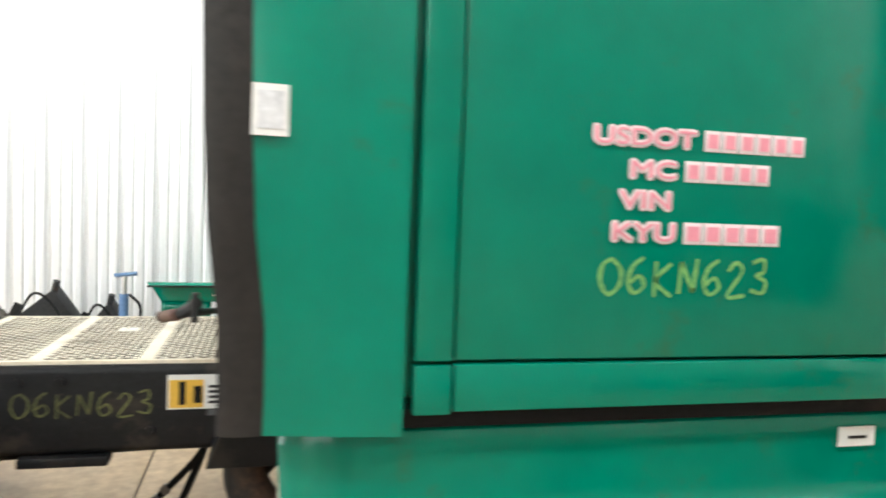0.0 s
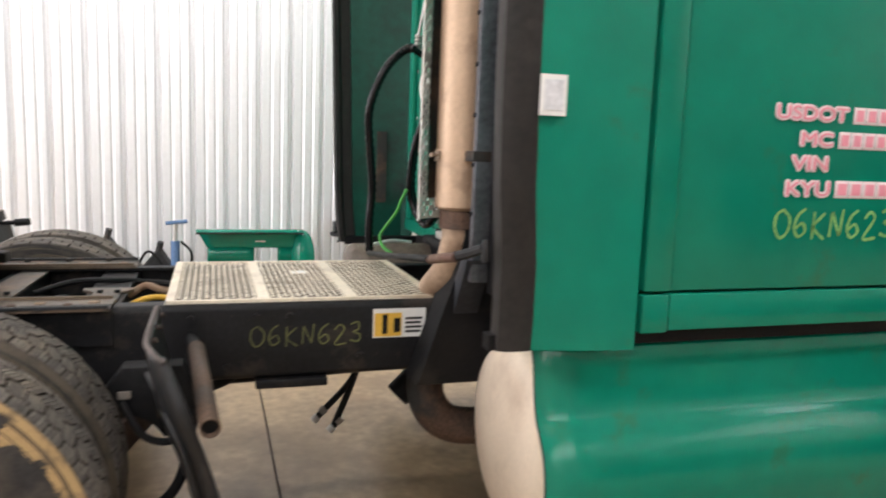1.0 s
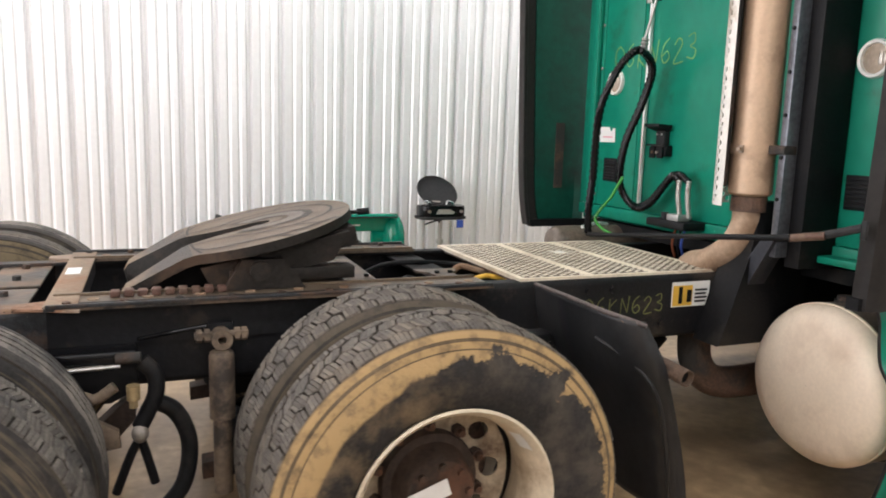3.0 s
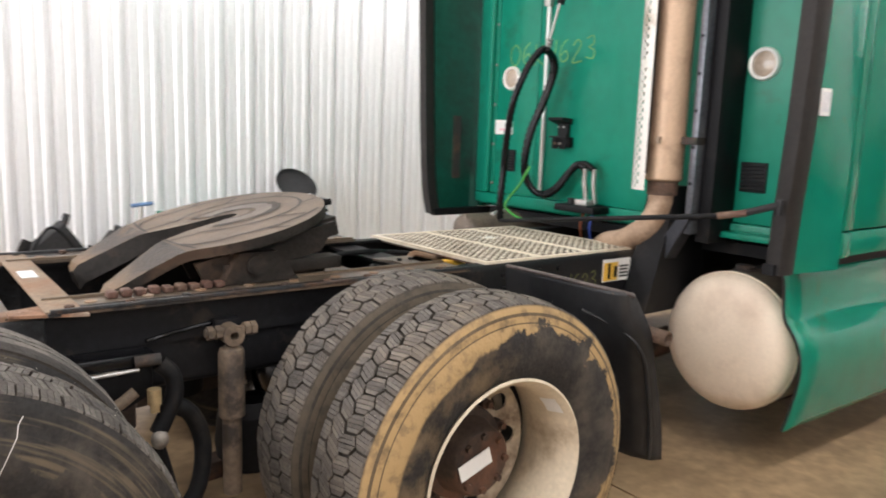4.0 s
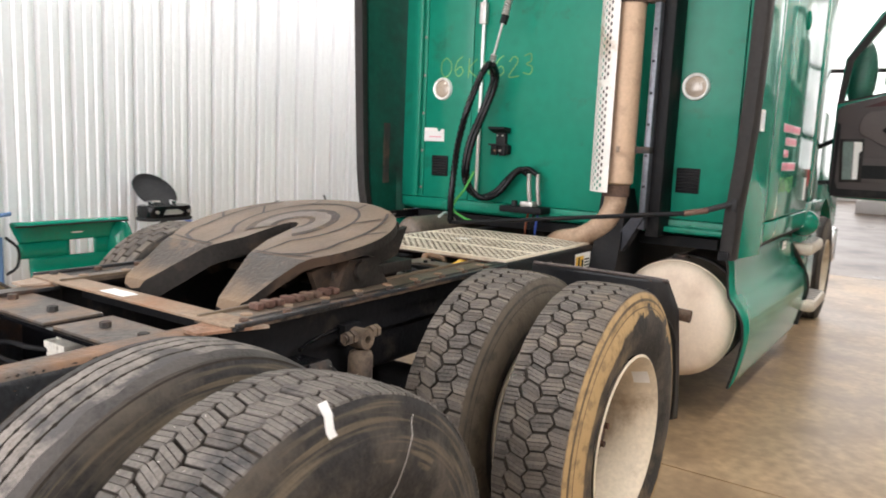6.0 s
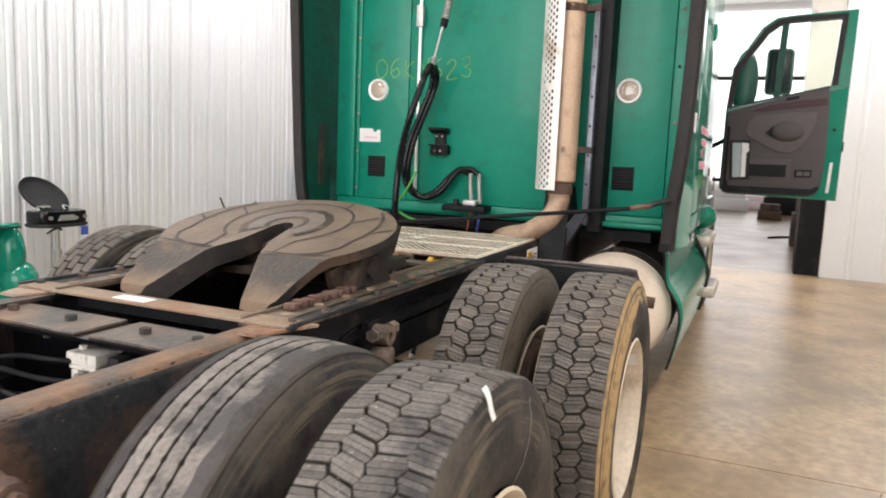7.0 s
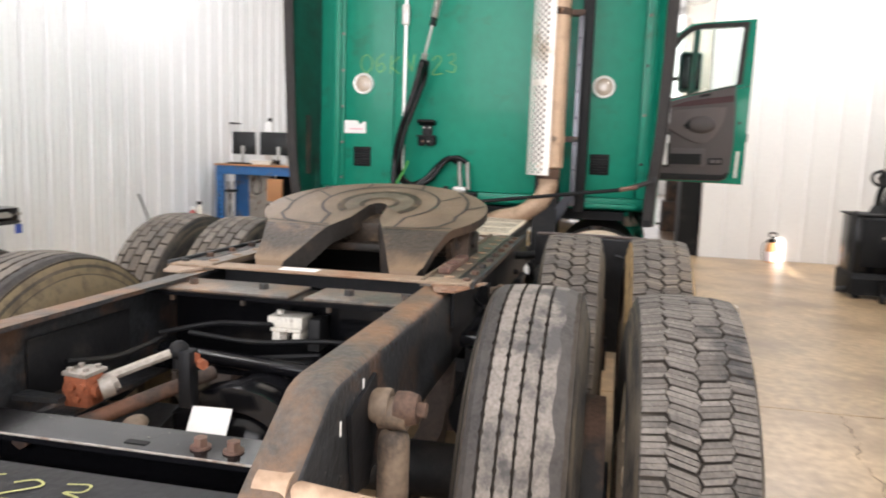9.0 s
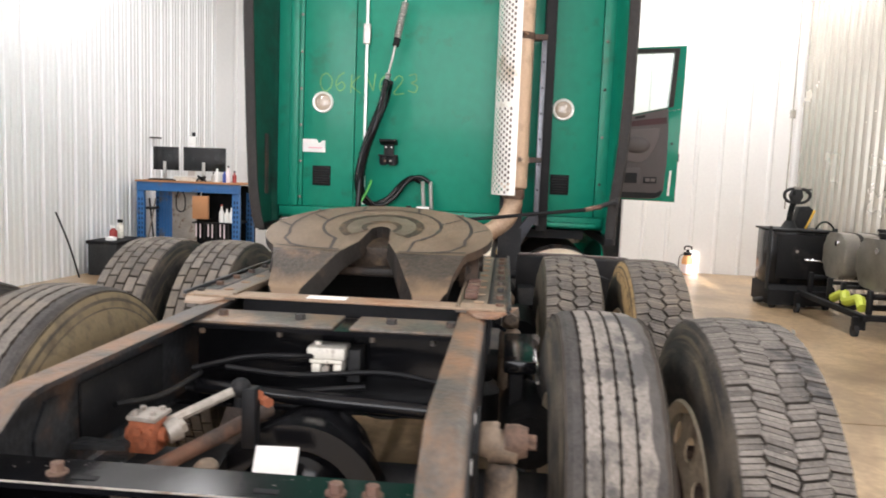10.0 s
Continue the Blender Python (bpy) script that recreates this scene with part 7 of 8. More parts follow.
# ---- loose things in the shop ----
def pan_grill():
    x, y, z = 0.335, 4.50, floor_z(0.335)
    g = thing("camp_grill", (x, y, z), "black table-top gas grill with open lid on a pole stand", "grill")
    bm = rod((x, y, z + 0.03), (x, y, 0.36), 0.030)
    rod((x, y, 0.36), (x, y, 0.605), 0.022, bm=bm)
    rod((x, y, 0.33), (x, y, 0.375), 0.038, bm=bm)
    part("stand_pole", bm, STEEL, g, "telescopic steel pole")
    part("stand_foot", lathe([(z, 0.001), (z, 0.24), (z + 0.02, 0.24), (z + 0.04, 0.04), (z + 0.04, 0.001)], "z", (x, y, 0), 28), BLACK, g)

    def oval(w, d, n=40, p=3.2):
        pts = []
        for k in range(n):
            a = 2 * math.pi * k / n
            c, s = math.cos(a), math.sin(a)
            pts.append((x + w / 2 * math.copysign(abs(c) ** (2 / p), c), y + d / 2 * math.copysign(abs(s) ** (2 / p), s)))
        return pts

    part("shelf", prism(oval(0.57, 0.32), "z", 0.606, 0.638, bevel=0.012), DUSTY, g, "dull black oval shelf")
    part("shelf_arm", hose([(x, y - 0.05, 0.597), (x - 0.12, y - 0.10, 0.585), (x - 0.24, y - 0.17, 0.565)], 0.009), BLACK, g)
    part("shelf_arm", hose([(x, y - 0.03, 0.597), (x - 0.05, y - 0.10, 0.59), (x - 0.07, y - 0.14, 0.585)], 0.012), BLACK, g)
    bowl = part("firebox", prism(oval(0.52, 0.30, p=4.0), "z", 0.639, 0.755, bevel=0.018), BLACK_GLOSS, g, "glossy black grill body")
    bm = prism([(x - 0.11, 0.672), (x + 0.08, 0.672), (x + 0.11, 0.692), (x + 0.05, 0.722), (x - 0.08, 0.722)], "y", y - 0.166, y - 0.1505)
    part("front_panel", bm, STEEL, bowl, "silver control panel")
    for dx in (-0.19, 0.18):
        part("knob", rod((x + dx, y - 0.148, 0.70), (x + dx, y - 0.175, 0.70), 0.016, seg=12), DULL_STEEL, bowl)
    for dx in (-0.15, 0.12):
        part("hinge", hose([(x + dx - 0.08, y - 0.06, 0.757), (x + dx - 0.04, y + 0.02, 0.785), (x + dx, y + 0.06, 0.79), (x + dx + 0.05, y + 0.05, 0.77)], 0.013), CHROME, g, "bright bent hinge bracket")
    tilt = Matrix.Translation((x + 0.04, y + 0.21, 0.892)) @ pose(0, 0, 0, -137, 4, 0) @ Matrix.Diagonal((0.82, 0.82, 0.82, 1.0))
    lid = lathe([(0.004, 0.283), (0.0, 0.292), (0.02, 0.292), (0.06, 0.25), (0.085, 0.16), (0.095, 0.001)], "z", (0, 0, 0), 40)
    lid = lathe([(0.09, 0.001), (0.08, 0.155), (0.055, 0.243), (0.018, 0.28), (0.004, 0.283)], "z", (0, 0, 0), 40, bm=lid)
    ob = part("lid", turned(lid, tilt), DUSTY, g, "open black domed lid")
    part("lid_label", turned(box(-0.09, 0.03, 0.13, 0.155, 0.055, 0.058), tilt), DULL_STEEL, ob, "pale label inside the lid")
    part("blue_tag", box(x + 0.13, x + 0.21, y - 0.165, y - 0.16, 0.52, 0.605), BLUE, g, "blue plastic tag")
    return g


pan_grill()


def loose_fender():
    x0, x1, y, z0 = -1.28, -0.26, 4.42, floor_z(-0.5)
    f = thing("body_panel", (-0.6, y, z0), "loose green truck body panel with a slot, standing on the floor", "body panel")
    prof = smooth_path([(4.20, 0.655, 0), (4.215, 0.690, 0), (4.27, 0.695, 0), (4.33, 0.66, 0), (4.36, 0.58, 0), (4.375, 0.50, 0)], 4)
    low = smooth_path([(4.375, 0.36, 0), (4.37, 0.25, 0), (4.33, 0.12, 0), (4.22, z0 + 0.01, 0)], 4)

    def sheet(points, xa, xb, taper):
        bm = bmesh.new()
        rows = []
        for p in points:
            t = taper * max(0.0, 0.69 - p.y)
            rows.append([bm.verts.new((xa + t + (xb - xa - t * 0.9) * k / 10, p.x, p.y)) for k in range(11)])
        for a, b in zip(rows, rows[1:]):
            for k in range(10):
                bm.faces.new((a[k], a[k + 1], b[k + 1], b[k]))
        return bm

    bm = sheet(prof, x0, x1, 0.55)
    ob = part("upper_shell", bm, GREEN, f, "", 60)
    ob.modifiers.new("thickness", "SOLIDIFY").thickness = 0.01
    mid = [Vector((4.375, 0.50, 0)), Vector((4.377, 0.43, 0)), Vector((4.375, 0.36, 0))]
    for xa, xb in ((-1.175, -0.73), (-0.50, -0.20)):
        ob = part("side_web", sheet(mid, xa, xb, 0.0), GREEN, f)
        ob.modifiers.new("thickness", "SOLIDIFY").thickness = 0.01
    ob = part("lower_shell", sheet(low, -1.09, -0.20, 0.0), GREEN, f, "", 60)
    ob.modifiers.new("thickness", "SOLIDIFY").thickness = 0.01
    part("end_cap", ball((-0.245, 4.375, 0.40), 0.16, scale=(0.75, 0.9, 1.72), seg=24), GREEN, f, "rounded green end")
    part("end_foot", ball((-0.20, 4.36, 0.17), 0.22, scale=(0.75, 0.9, 0.86), seg=24), GREEN, f)
    part("sticker", box(-0.72, -0.62, 4.352, 4.356, 0.56, 0.60), WHITE, f, "small white sticker")
    part("edge_rubber", hose([(x0, 4.20, 0.66), (-0.6, 4.195, 0.665), (x1, 4.20, 0.66)], 0.008), BLACK, f, "black rubber edge")
    return f


loose_fender()


def jack_handle():
    x, y, z = -1.46, 4.12, 0.009
    j = thing("floor_jack", (x, y, z), "blue transmission jack with a T handle", "jack")
    part("base", box(x - 0.2, x + 0.2, y - 0.18, y + 0.18, z, z + 0.09, 0.02), BLUE_STEEL, j)
    part("column", rod((x, y, z + 0.08), (x, y, 0.60), 0.04), BLUE_STEEL, j, "blue column")
    part("ram", rod((x, y, 0.60), (x + 0.005, y, 0.76), 0.022), STEEL, j)
    part("handle_bar", rod((x - 0.08, y, 0.765), (x + 0.11, y, 0.785), 0.018), BLUE_STEEL, j, "blue T handle")
    part("hose", hose([(x + 0.05, y - 0.03, 0.60), (x + 0.14, y - 0.04, 0.50), (x + 0.13, y - 0.04, 0.36), (x + 0.04, y - 0.05, 0.30)], 0.012), BLACK, j)
    return j


jack_handle()


def scrap(x, y, w, h, label, tilt):
    z = 0.003
    s = thing("scrap_part", (x, y, z), label, "truck part", "parts by the wall")
    bm = prism([(x - w / 2, z), (x + w / 2, z), (x + w / 2, z + h * 0.55), (x + w * 0.15, z + h), (x - w * 0.45, z + h * tilt)], "y", y - 0.14, y + 0.14, bevel=0.02)
    part("casting", bm, DUSTY, s, "dusty dark casting")
    part("boss", rod((x - w * 0.2, y - 0.17, z + h * 0.35), (x - w * 0.2, y + 0.1, z + h * 0.35), 0.07), RAIL_RUST, s)
    part("stub", rod((x + w * 0.05, y - 0.05, z + h * 0.6), (x + w * 0.2, y - 0.1, z + h * 1.12), 0.03, seg=12), RAIL_RUST, s)
    part("loose_line", hose([(x - w * 0.4, y - 0.16, z + h * 0.5), (x - w * 0.1, y - 0.2, z + h * 0.95), (x + w * 0.2, y - 0.18, z + h * 0.75), (x + w * 0.5, y - 0.16, z + h * 0.2)], 0.012), BLACK, s)
    part("ear", prism([(x - w * 0.55, z + h * 0.1), (x - w * 0.3, z + h * 0.75), (x - w * 0.42, z + h * 0.8), (x - w * 0.68, z + h * 0.3)], "y", y - 0.1, y - 0.06), BLACK, s)
    part("flange", box(x + w * 0.1, x + w * 0.45, y - 0.16, y + 0.12, z + h * 0.55, z + h * 0.62, 0.005), BLACK, s)
    return s


scrap(-2.15, 4.35, 0.55, 0.62, "dark grey truck casting standing by the wall", 0.55)
scrap(-1.68, 4.45, 0.40, 0.50, "black truck bracket lying by the wall", 0.4)


def workbench():
    x0, x1, y0, y1, zt = 4.97, 5.65, 3.30, 4.87, 1.13
    zf = floor_z(5.3)
    b = thing("workbench", (5.3, 4.1, zf), "blue steel workbench with a thin worn wooden top", "workbench")
    part("top", box(x0 - 0.02, x1, y0, y1 + 0.02, zt - 0.025, zt, 0.004), CARD, b, "brown worn top")
    part("apron", box(x0, x0 + 0.04, y0 + 0.02, y1, zt - 0.15, zt - 0.026, 0.006), BLUE_BENCH, b, "blue front beam")
    part("apron_lip", box(x0 - 0.012, x0 - 0.001, y0 + 0.02, y1, zt - 0.155, zt - 0.135, 0.003), BLUE_BENCH, b)
    part("apron", box(x0 + 0.041, x1 - 0.02, y1 - 0.04, y1, zt - 0.15, zt - 0.026, 0.004), BLUE_BENCH, b)
    # slotted rack uprights
    for x, y in ((x0 + 0.01, y1 - 0.11), (x1 - 0.09, y1 - 0.11), (x0 + 0.01, y0 + 0.03), (x1 - 0.09, y0 + 0.03)):
        leg = part("upright", box(x, x + 0.06, y, y + 0.11, zf, zt - 0.156, 0.004), BLUE_BENCH, b, "slotted blue rack upright")
        for k in range(14):
            for dy in (0.03, 0.075):
                part("slot", box(x - 0.002, x - 0.0003, y + dy - 0.008, y + dy + 0.008, zf + 0.06 + 0.07 * k, zf + 0.10 + 0.07 * k), BLACK, leg)
    pan = part("ribbed_panel", box(5.24, 5.255, 4.43, 4.66, 0.10, zt - 0.16), BLUE_BENCH, b, "blue ribbed side panel")
    for k in range(5):
        part("rib", box(5.226, 5.2395, 4.445 + 0.045 * k, 4.463 + 0.045 * k, 0.10, zt - 0.16), BLUE_BENCH, pan)
    part("grey_panel", box(5.16, 5.19, 4.05, 4.42, 0.05, zt - 0.16, 0.004), DULL_STEEL, b, "grey steel panel below the beam")
    part("lower_shelf", box(x0 + 0.08, x1 - 0.09, y0 + 0.15, y1 - 0.12, 0.02, 0.05), BLUE_BENCH, b)
    part("back_panel", box(x1 - 0.02, x1 - 0.01, y0 + 0.02, y1 - 0.02, 0.06, zt - 0.05), BLACK, b, "dark back panel")
    return b


workbench()


def monitor(y, w, h, label):
    x, zt = 5.35, 1.13
    m = thing("monitor", (x, y, zt), label, "monitor", "monitors on the bench")
    part("foot", box(x - 0.1, x + 0.1, y - 0.1, y + 0.1, zt, zt + 0.015, 0.004), STEEL, m)
    part("neck", box(x - 0.09, x - 0.06, y - 0.022, y + 0.022, zt + 0.015, zt + 0.28, 0.004), STEEL, m, "silver neck")
    part("screen", box(x - 0.05, x - 0.02, y - w / 2, y + w / 2, zt + 0.15, zt + 0.15 + h, 0.006), SCREEN, m, "dark screen seen from its back")
    return m


monitor(4.585, 0.39, 0.345, "dark monitor on a silver stand on the bench")
monitor(3.99, 0.645, 0.35, "wide dark monitor on a silver stand on the bench")


def bench_clutter():
    for i, (y, h, r, m, lab) in enumerate(((3.72, 0.20, 0.035, WHITE, "white spray can on the bench"), (3.62, 0.16, 0.03, BLUE, "blue bottle on the bench"), (3.80, 0.12, 0.03, STEEL, "metal tin on the bench"), (3.55, 0.22, 0.033, PALE, "pale bottle on the bench"), (3.47, 0.15, 0.03, RED, "red tin on the bench"))):
        x, z = 5.12 + 0.03 * (i % 3), 1.13
        c = thing("bottle", (x, y, z), lab, "bottle", "bottles on the bench")
        part("body", lathe([(z, 0.001), (z, r), (z + h * 0.7, r), (z + h * 0.82, r * 0.45), (z + h, r * 0.4), (z + h, 0.001)], "z", (x, y, 0), 16), m, c)
        part("cap", rod((x, y, z + h), (x, y, z + h + 0.025), r * 0.45, seg=12), BLACK, c)
    k = thing("keyboard", (5.15, 4.55, 1.13), "black keyboard on the bench", "keyboard")
    part("tray", box(5.05, 5.20, 4.32, 4.74, 1.13, 1.148, 0.005), BLACK, k)
    part("keys", box(5.07, 5.18, 4.34, 4.72, 1.148, 1.156), DUSTY, k)
    c = thing("printer", (5.2, 4.2, 1.13), "low pale grey desk printer on the bench", "printer")
    part("case", box(5.06, 5.28, 4.02, 4.36, 1.13, 1.19, 0.015), IVORY, c)
    part("lid", box(5.05, 5.27, 4.03, 4.35, 1.1905, 1.20, 0.004), WHITE, c)
    c = thing("cable_tangle", (5.15, 3.95, 1.13), "black cable tangle on the bench", "cable")
    part("cable", hose([(5.10, 4.02, 1.14), (5.05, 3.96, 1.18), (5.12, 3.90, 1.20), (5.16, 3.96, 1.15), (5.08, 3.99, 1.21), (5.10, 3.88, 1.14)], 0.014, seg=8), BLACK, c)
    c = thing("hanging_cable", (4.95, 4.18, 0.92), "black cable loop hanging from the bench beam", "cable")
    part("loop", hose([(4.95, 4.23, 0.98), (4.945, 4.255, 0.88), (4.945, 4.25, 0.74), (4.945, 4.19, 0.69), (4.945, 4.13, 0.73), (4.945, 4.125, 0.88), (4.95, 4.16, 0.975)], 0.010, seg=8), BLACK, c)
    c = thing("cardboard_box", (5.0, 3.88, 0.60), "brown cardboard box hanging below the bench top", "box")
    part("carton", box(4.90, 4.955, 3.765, 4.0, 0.60, 0.93, 0.006), CARD, c)
    part("hook", hose([(4.93, 3.88, 0.93), (4.93, 3.88, 0.96), (4.955, 3.88, 0.985)], 0.006, seg=8), STEEL, c, "wire hook")
    st = thing("shop_stool", (5.12, 4.72, floor_z(5.1)), "folded grey steel stand under the bench", "stand")
    part("leg", rod((5.02, 4.80, floor_z(5)), (5.10, 4.64, 0.86), 0.012, seg=8), DULL_STEEL, st)
    part("leg", rod((5.04, 4.60, floor_z(5)), (5.10, 4.74, 0.86), 0.012, seg=8), BLACK, st)
    part("seat", box(5.03, 5.18, 4.62, 4.76, 0.70, 0.735, 0.01), DUSTY, st)
    for y, h in ((3.62, 0.24), (3.54, 0.20), (3.47, 0.22)):
        c = thing("detergent_bottle", (5.05, y, 0.55), "white plastic bottle on a shelf under the bench", "bottle", "bottles under the bench")
        part("body", lathe([(0.55, 0.001), (0.55, 0.038), (0.55 + h * 0.6, 0.038), (0.55 + h * 0.8, 0.016), (0.55 + h, 0.015), (0.55 + h, 0.001)], "z", (5.05, y, 0), 14), WHITE, c)
        part("cap", rod((5.05, y, 0.55 + h), (5.05, y, 0.575 + h), 0.018, seg=10), RED if h > 0.23 else BLACK, c)
    c = thing("wall_shelf", (5.3, 3.6, 0.52), "dark shelf full of brushes under the bench", "shelf")
    part("board", box(4.99, 5.60, 3.42, 4.04, 0.525, 0.549, 0.004), BLACK, c)
    part("side", box(5.30, 5.32, 3.42, 4.04, floor_z(5.3), 0.524, 0.003), BLACK, c)
    for k in range(9):
        part("brush", rod((5.0, 3.50 + 0.06 * k, 0.30 + 0.02 * (k % 3)), (5.0, 3.50 + 0.06 * k, 0.523), 0.010, seg=8), PALE if k % 3 else DUSTY, c)
    w = thing("wall_dispenser", (5.62, 4.32, 1.13), "tall white dispenser standing behind the monitors", "dispenser")
    part("case", box(5.58, 5.64, 4.25, 4.37, 1.13, 1.80, 0.01), WHITE, w)
    part("cap", box(5.585, 5.635, 4.27, 4.31, 1.80, 1.86, 0.006), BLACK, w)
    w = thing("wall_bracket", (5.7, 4.93, 1.76), "small dark bracket on the ribbed wall", "bracket")
    part("bar", box(5.62, 5.78, 4.88, 5.0, 1.752, 1.775, 0.003), DUSTY, w)
    zf = floor_z(4.1)
    cr = thing("tool_crate", (4.1, 4.72, zf), "low dark crate by the wall", "crate")
    part("bin", box(3.75, 4.45, 4.5, 4.9, zf, 0.33, 0.02), DUSTY, cr)
    part("rim", box(3.735, 4.465, 4.485, 4.915, 0.30, 0.345, 0.008), BLACK, cr)
    for bx, by, h, r, m, lab in ((4.03, 4.70, 0.15, 0.05, RED, "red and white spray bottle on the crate"), (4.24, 4.72, 0.21, 0.045, IVORY, "pale bottle with a black cap on the crate"), (3.9, 4.66, 0.05, 0.07, WHITE, "white rag roll on the crate")):
        t = thing("bottle", (bx, by, 0.345), lab, "bottle", "bottles on the crate")
        part("body", lathe([(0.345, 0.001), (0.345, r), (0.345 + h * 0.75, r), (0.345 + h * 0.9, r * 0.5), (0.345 + h, r * 0.45), (0.345 + h, 0.001)], "z", (bx, by, 0), 16), m, t)
        if h > 0.1:
            part("cap", rod((bx, by, 0.345 + h), (bx, by, 0.385 + h), r * 0.75, seg=12), BLACK if m is IVORY else WHITE, t)
    r = thing("pry_bar", (3.35, 4.85, floor_z(3.35)), "thin dark bar leaning on the wall", "bar")
    part("shaft", hose([(3.40, 4.80, floor_z(3.4) + 0.008), (3.28, 4.86, 0.35), (3.14, 4.93, 0.74)], 0.011, seg=8), BLACK, r)


bench_clutter()


def pump_sprayer():
    x, y, z = 7.62, -3.68, floor_z(7.62)
    s = thing("pump_sprayer", (x, y, z), "orange and white pump sprayer with a black handle by the wall", "sprayer")
    part("tank", lathe([(z, 0.001), (z, 0.085), (z + 0.08, 0.096), (z + 0.26, 0.096), (z + 0.34, 0.06), (z + 0.365, 0.045), (z + 0.365, 0.001)], "z", (x, y, 0), 24), ORANGE, s, "translucent orange tank")
    part("band", lathe([(z + 0.02, 0.098), (z + 0.18, 0.099)], "z", (x, y, 0), 24), PALE, s, "pale label band")
    part("collar", lathe([(z + 0.33, 0.066), (z + 0.35, 0.075), (z + 0.385, 0.072), (z + 0.39, 0.001)], "z", (x, y, 0), 20), BLACK, s, "black screw collar")
    part("pump", rod((x, y, z + 0.385), (x, y, z + 0.43), 0.03), BLACK, s)
    part("handle", hose([(x, y - 0.06, z + 0.42), (x, y - 0.05, z + 0.48), (x, y + 0.05, z + 0.48), (x, y + 0.06, z + 0.42)], 0.013), BLACK, s, "black handle")
    part("spray_hose", hose([(x, y + 0.06, z + 0.36), (x - 0.02, y + 0.14, z + 0.30), (x - 0.02, y + 0.15, z + 0.12), (x, y + 0.11, z + 0.012)], 0.007, seg=8), BLACK, s, "thin black spray hose")
    return s


pump_sprayer()


def pallet_truck():
    zf = floor_z(4.2)
    p = thing("pallet_truck", (4.2, -4.1, zf), "black electric pallet truck with a tiller handle", "pallet truck")
    part("battery_box", box(4.0, 4.5, -4.50, -3.77, 0.18, 0.845, 0.02), BLACK_GLOSS, p, "glossy black battery box")
    part("cover_panel", box(3.982, 3.999, -4.44, -3.85, 0.26, 0.80, 0.006), BLACK, p, "black front cover")
    part("cover_screw", rod((3.982, -4.08, 0.60), (3.974, -4.08, 0.60), 0.018, seg=12), DULL_STEEL, p)
    for y in (-3.765, -4.53):
        part("corner_post", box(3.965, 4.03, y, y + 0.026, 0.12, 0.90, 0.006), DUSTY, p, "grey corner post")
    part("lid", box(3.97, 4.52, -4.50, -3.74, 0.846, 0.868, 0.006), DUSTY, p, "scuffed grey lid edge")
    part("chassis", prism([(3.93, zf + 0.05), (4.55, zf + 0.05), (4.55, 0.179), (3.99, 0.179), (3.93, 0.12)], "y", -4.56, -3.76, bevel=0.01), BLACK, p, "black chassis skirt")
    for x, y in ((4.0, -4.48), (4.0, -3.84), (4.45, -4.48), (4.45, -3.84)):
        wh = part("caster", rod((x, y - 0.025, floor_z(x) + 0.06), (x, y + 0.025, floor_z(x) + 0.06), 0.06, seg=20), DUSTY, p)
        part("fork_plate", box(x - 0.03, x + 0.03, y - 0.035, y + 0.035, floor_z(x) + 0.07, floor_z(x) + 0.10), BLACK, wh)
    part("stand_off", rod((4.08, -3.75, zf + 0.10), (4.08, -3.64, zf + 0.08), 0.03, seg=12), DUSTY, p)
    part("tiller", hose([(4.25, -4.06, 0.86), (4.24, -4.05, 0.98), (4.22, -4.06, 1.12), (4.20, -4.08, 1.20)], 0.034, seg=14), BLACK, p, "black tiller column")
    part("tiller_boot", lathe([(0.868, 0.10), (0.90, 0.085), (0.96, 0.055)], "z", (4.25, -4.06, 0), 20), DUSTY, p)
    head = part("control_head", prism([(-4.17, 1.27), (-4.15, 1.35), (-4.05, 1.36), (-4.01, 1.28), (-4.045, 1.19), (-4.12, 1.17)], "x", 4.15, 4.24, bevel=0.012), DUSTY, p, "grey moulded control head")
    part("head_cap", prism([(-4.14, 1.355), (-4.13, 1.395), (-4.06, 1.395), (-4.055, 1.355)], "x", 4.16, 4.23, bevel=0.006), DULL_STEEL, head)
    part("head_window", box(4.143, 4.149, -4.065, -4.03, 1.28, 1.34, 0.003), BLACK, head)
    for s in (-1, 1):
        yc = -4.095
        part("grip", hose([(4.19, yc + s * 0.02, 1.19), (4.18, yc + s * 0.10, 1.205), (4.17, yc + s * 0.15, 1.26), (4.17, yc + s * 0.145, 1.32), (4.18, yc + s * 0.09, 1.355), (4.19, yc + s * 0.04, 1.36)], 0.019, seg=10), DUSTY, head, "looped grey grip")
    part("lever_box", prism([(-4.12, 0.87), (-4.30, 0.87), (-4.36, 1.10), (-4.30, 1.15), (-4.18, 1.14)], "x", 4.28, 4.42, bevel=0.012), DUSTY, p, "grey lever housing")
    part("yellow_lever", hose([(4.26, -4.26, 0.87), (4.26, -4.31, 0.98), (4.27, -4.36, 1.10)], 0.014), YELLOW, p, "yellow lever")
    part("cable", hose([(4.2, -4.36, 0.87), (4.2, -4.42, 0.95), (4.2, -4.50, 0.96), (4.2, -4.57, 0.90), (4.2, -4.58, 0.84)], 0.012), BLACK, p, "black cable loop")
    part("clamp_lever", hose([(3.975, -4.18, 0.50), (3.92, -4.30, 0.50), (3.90, -4.42, 0.485)], 0.014), CHROME, p, "bright lever")
    return p


pallet_truck()


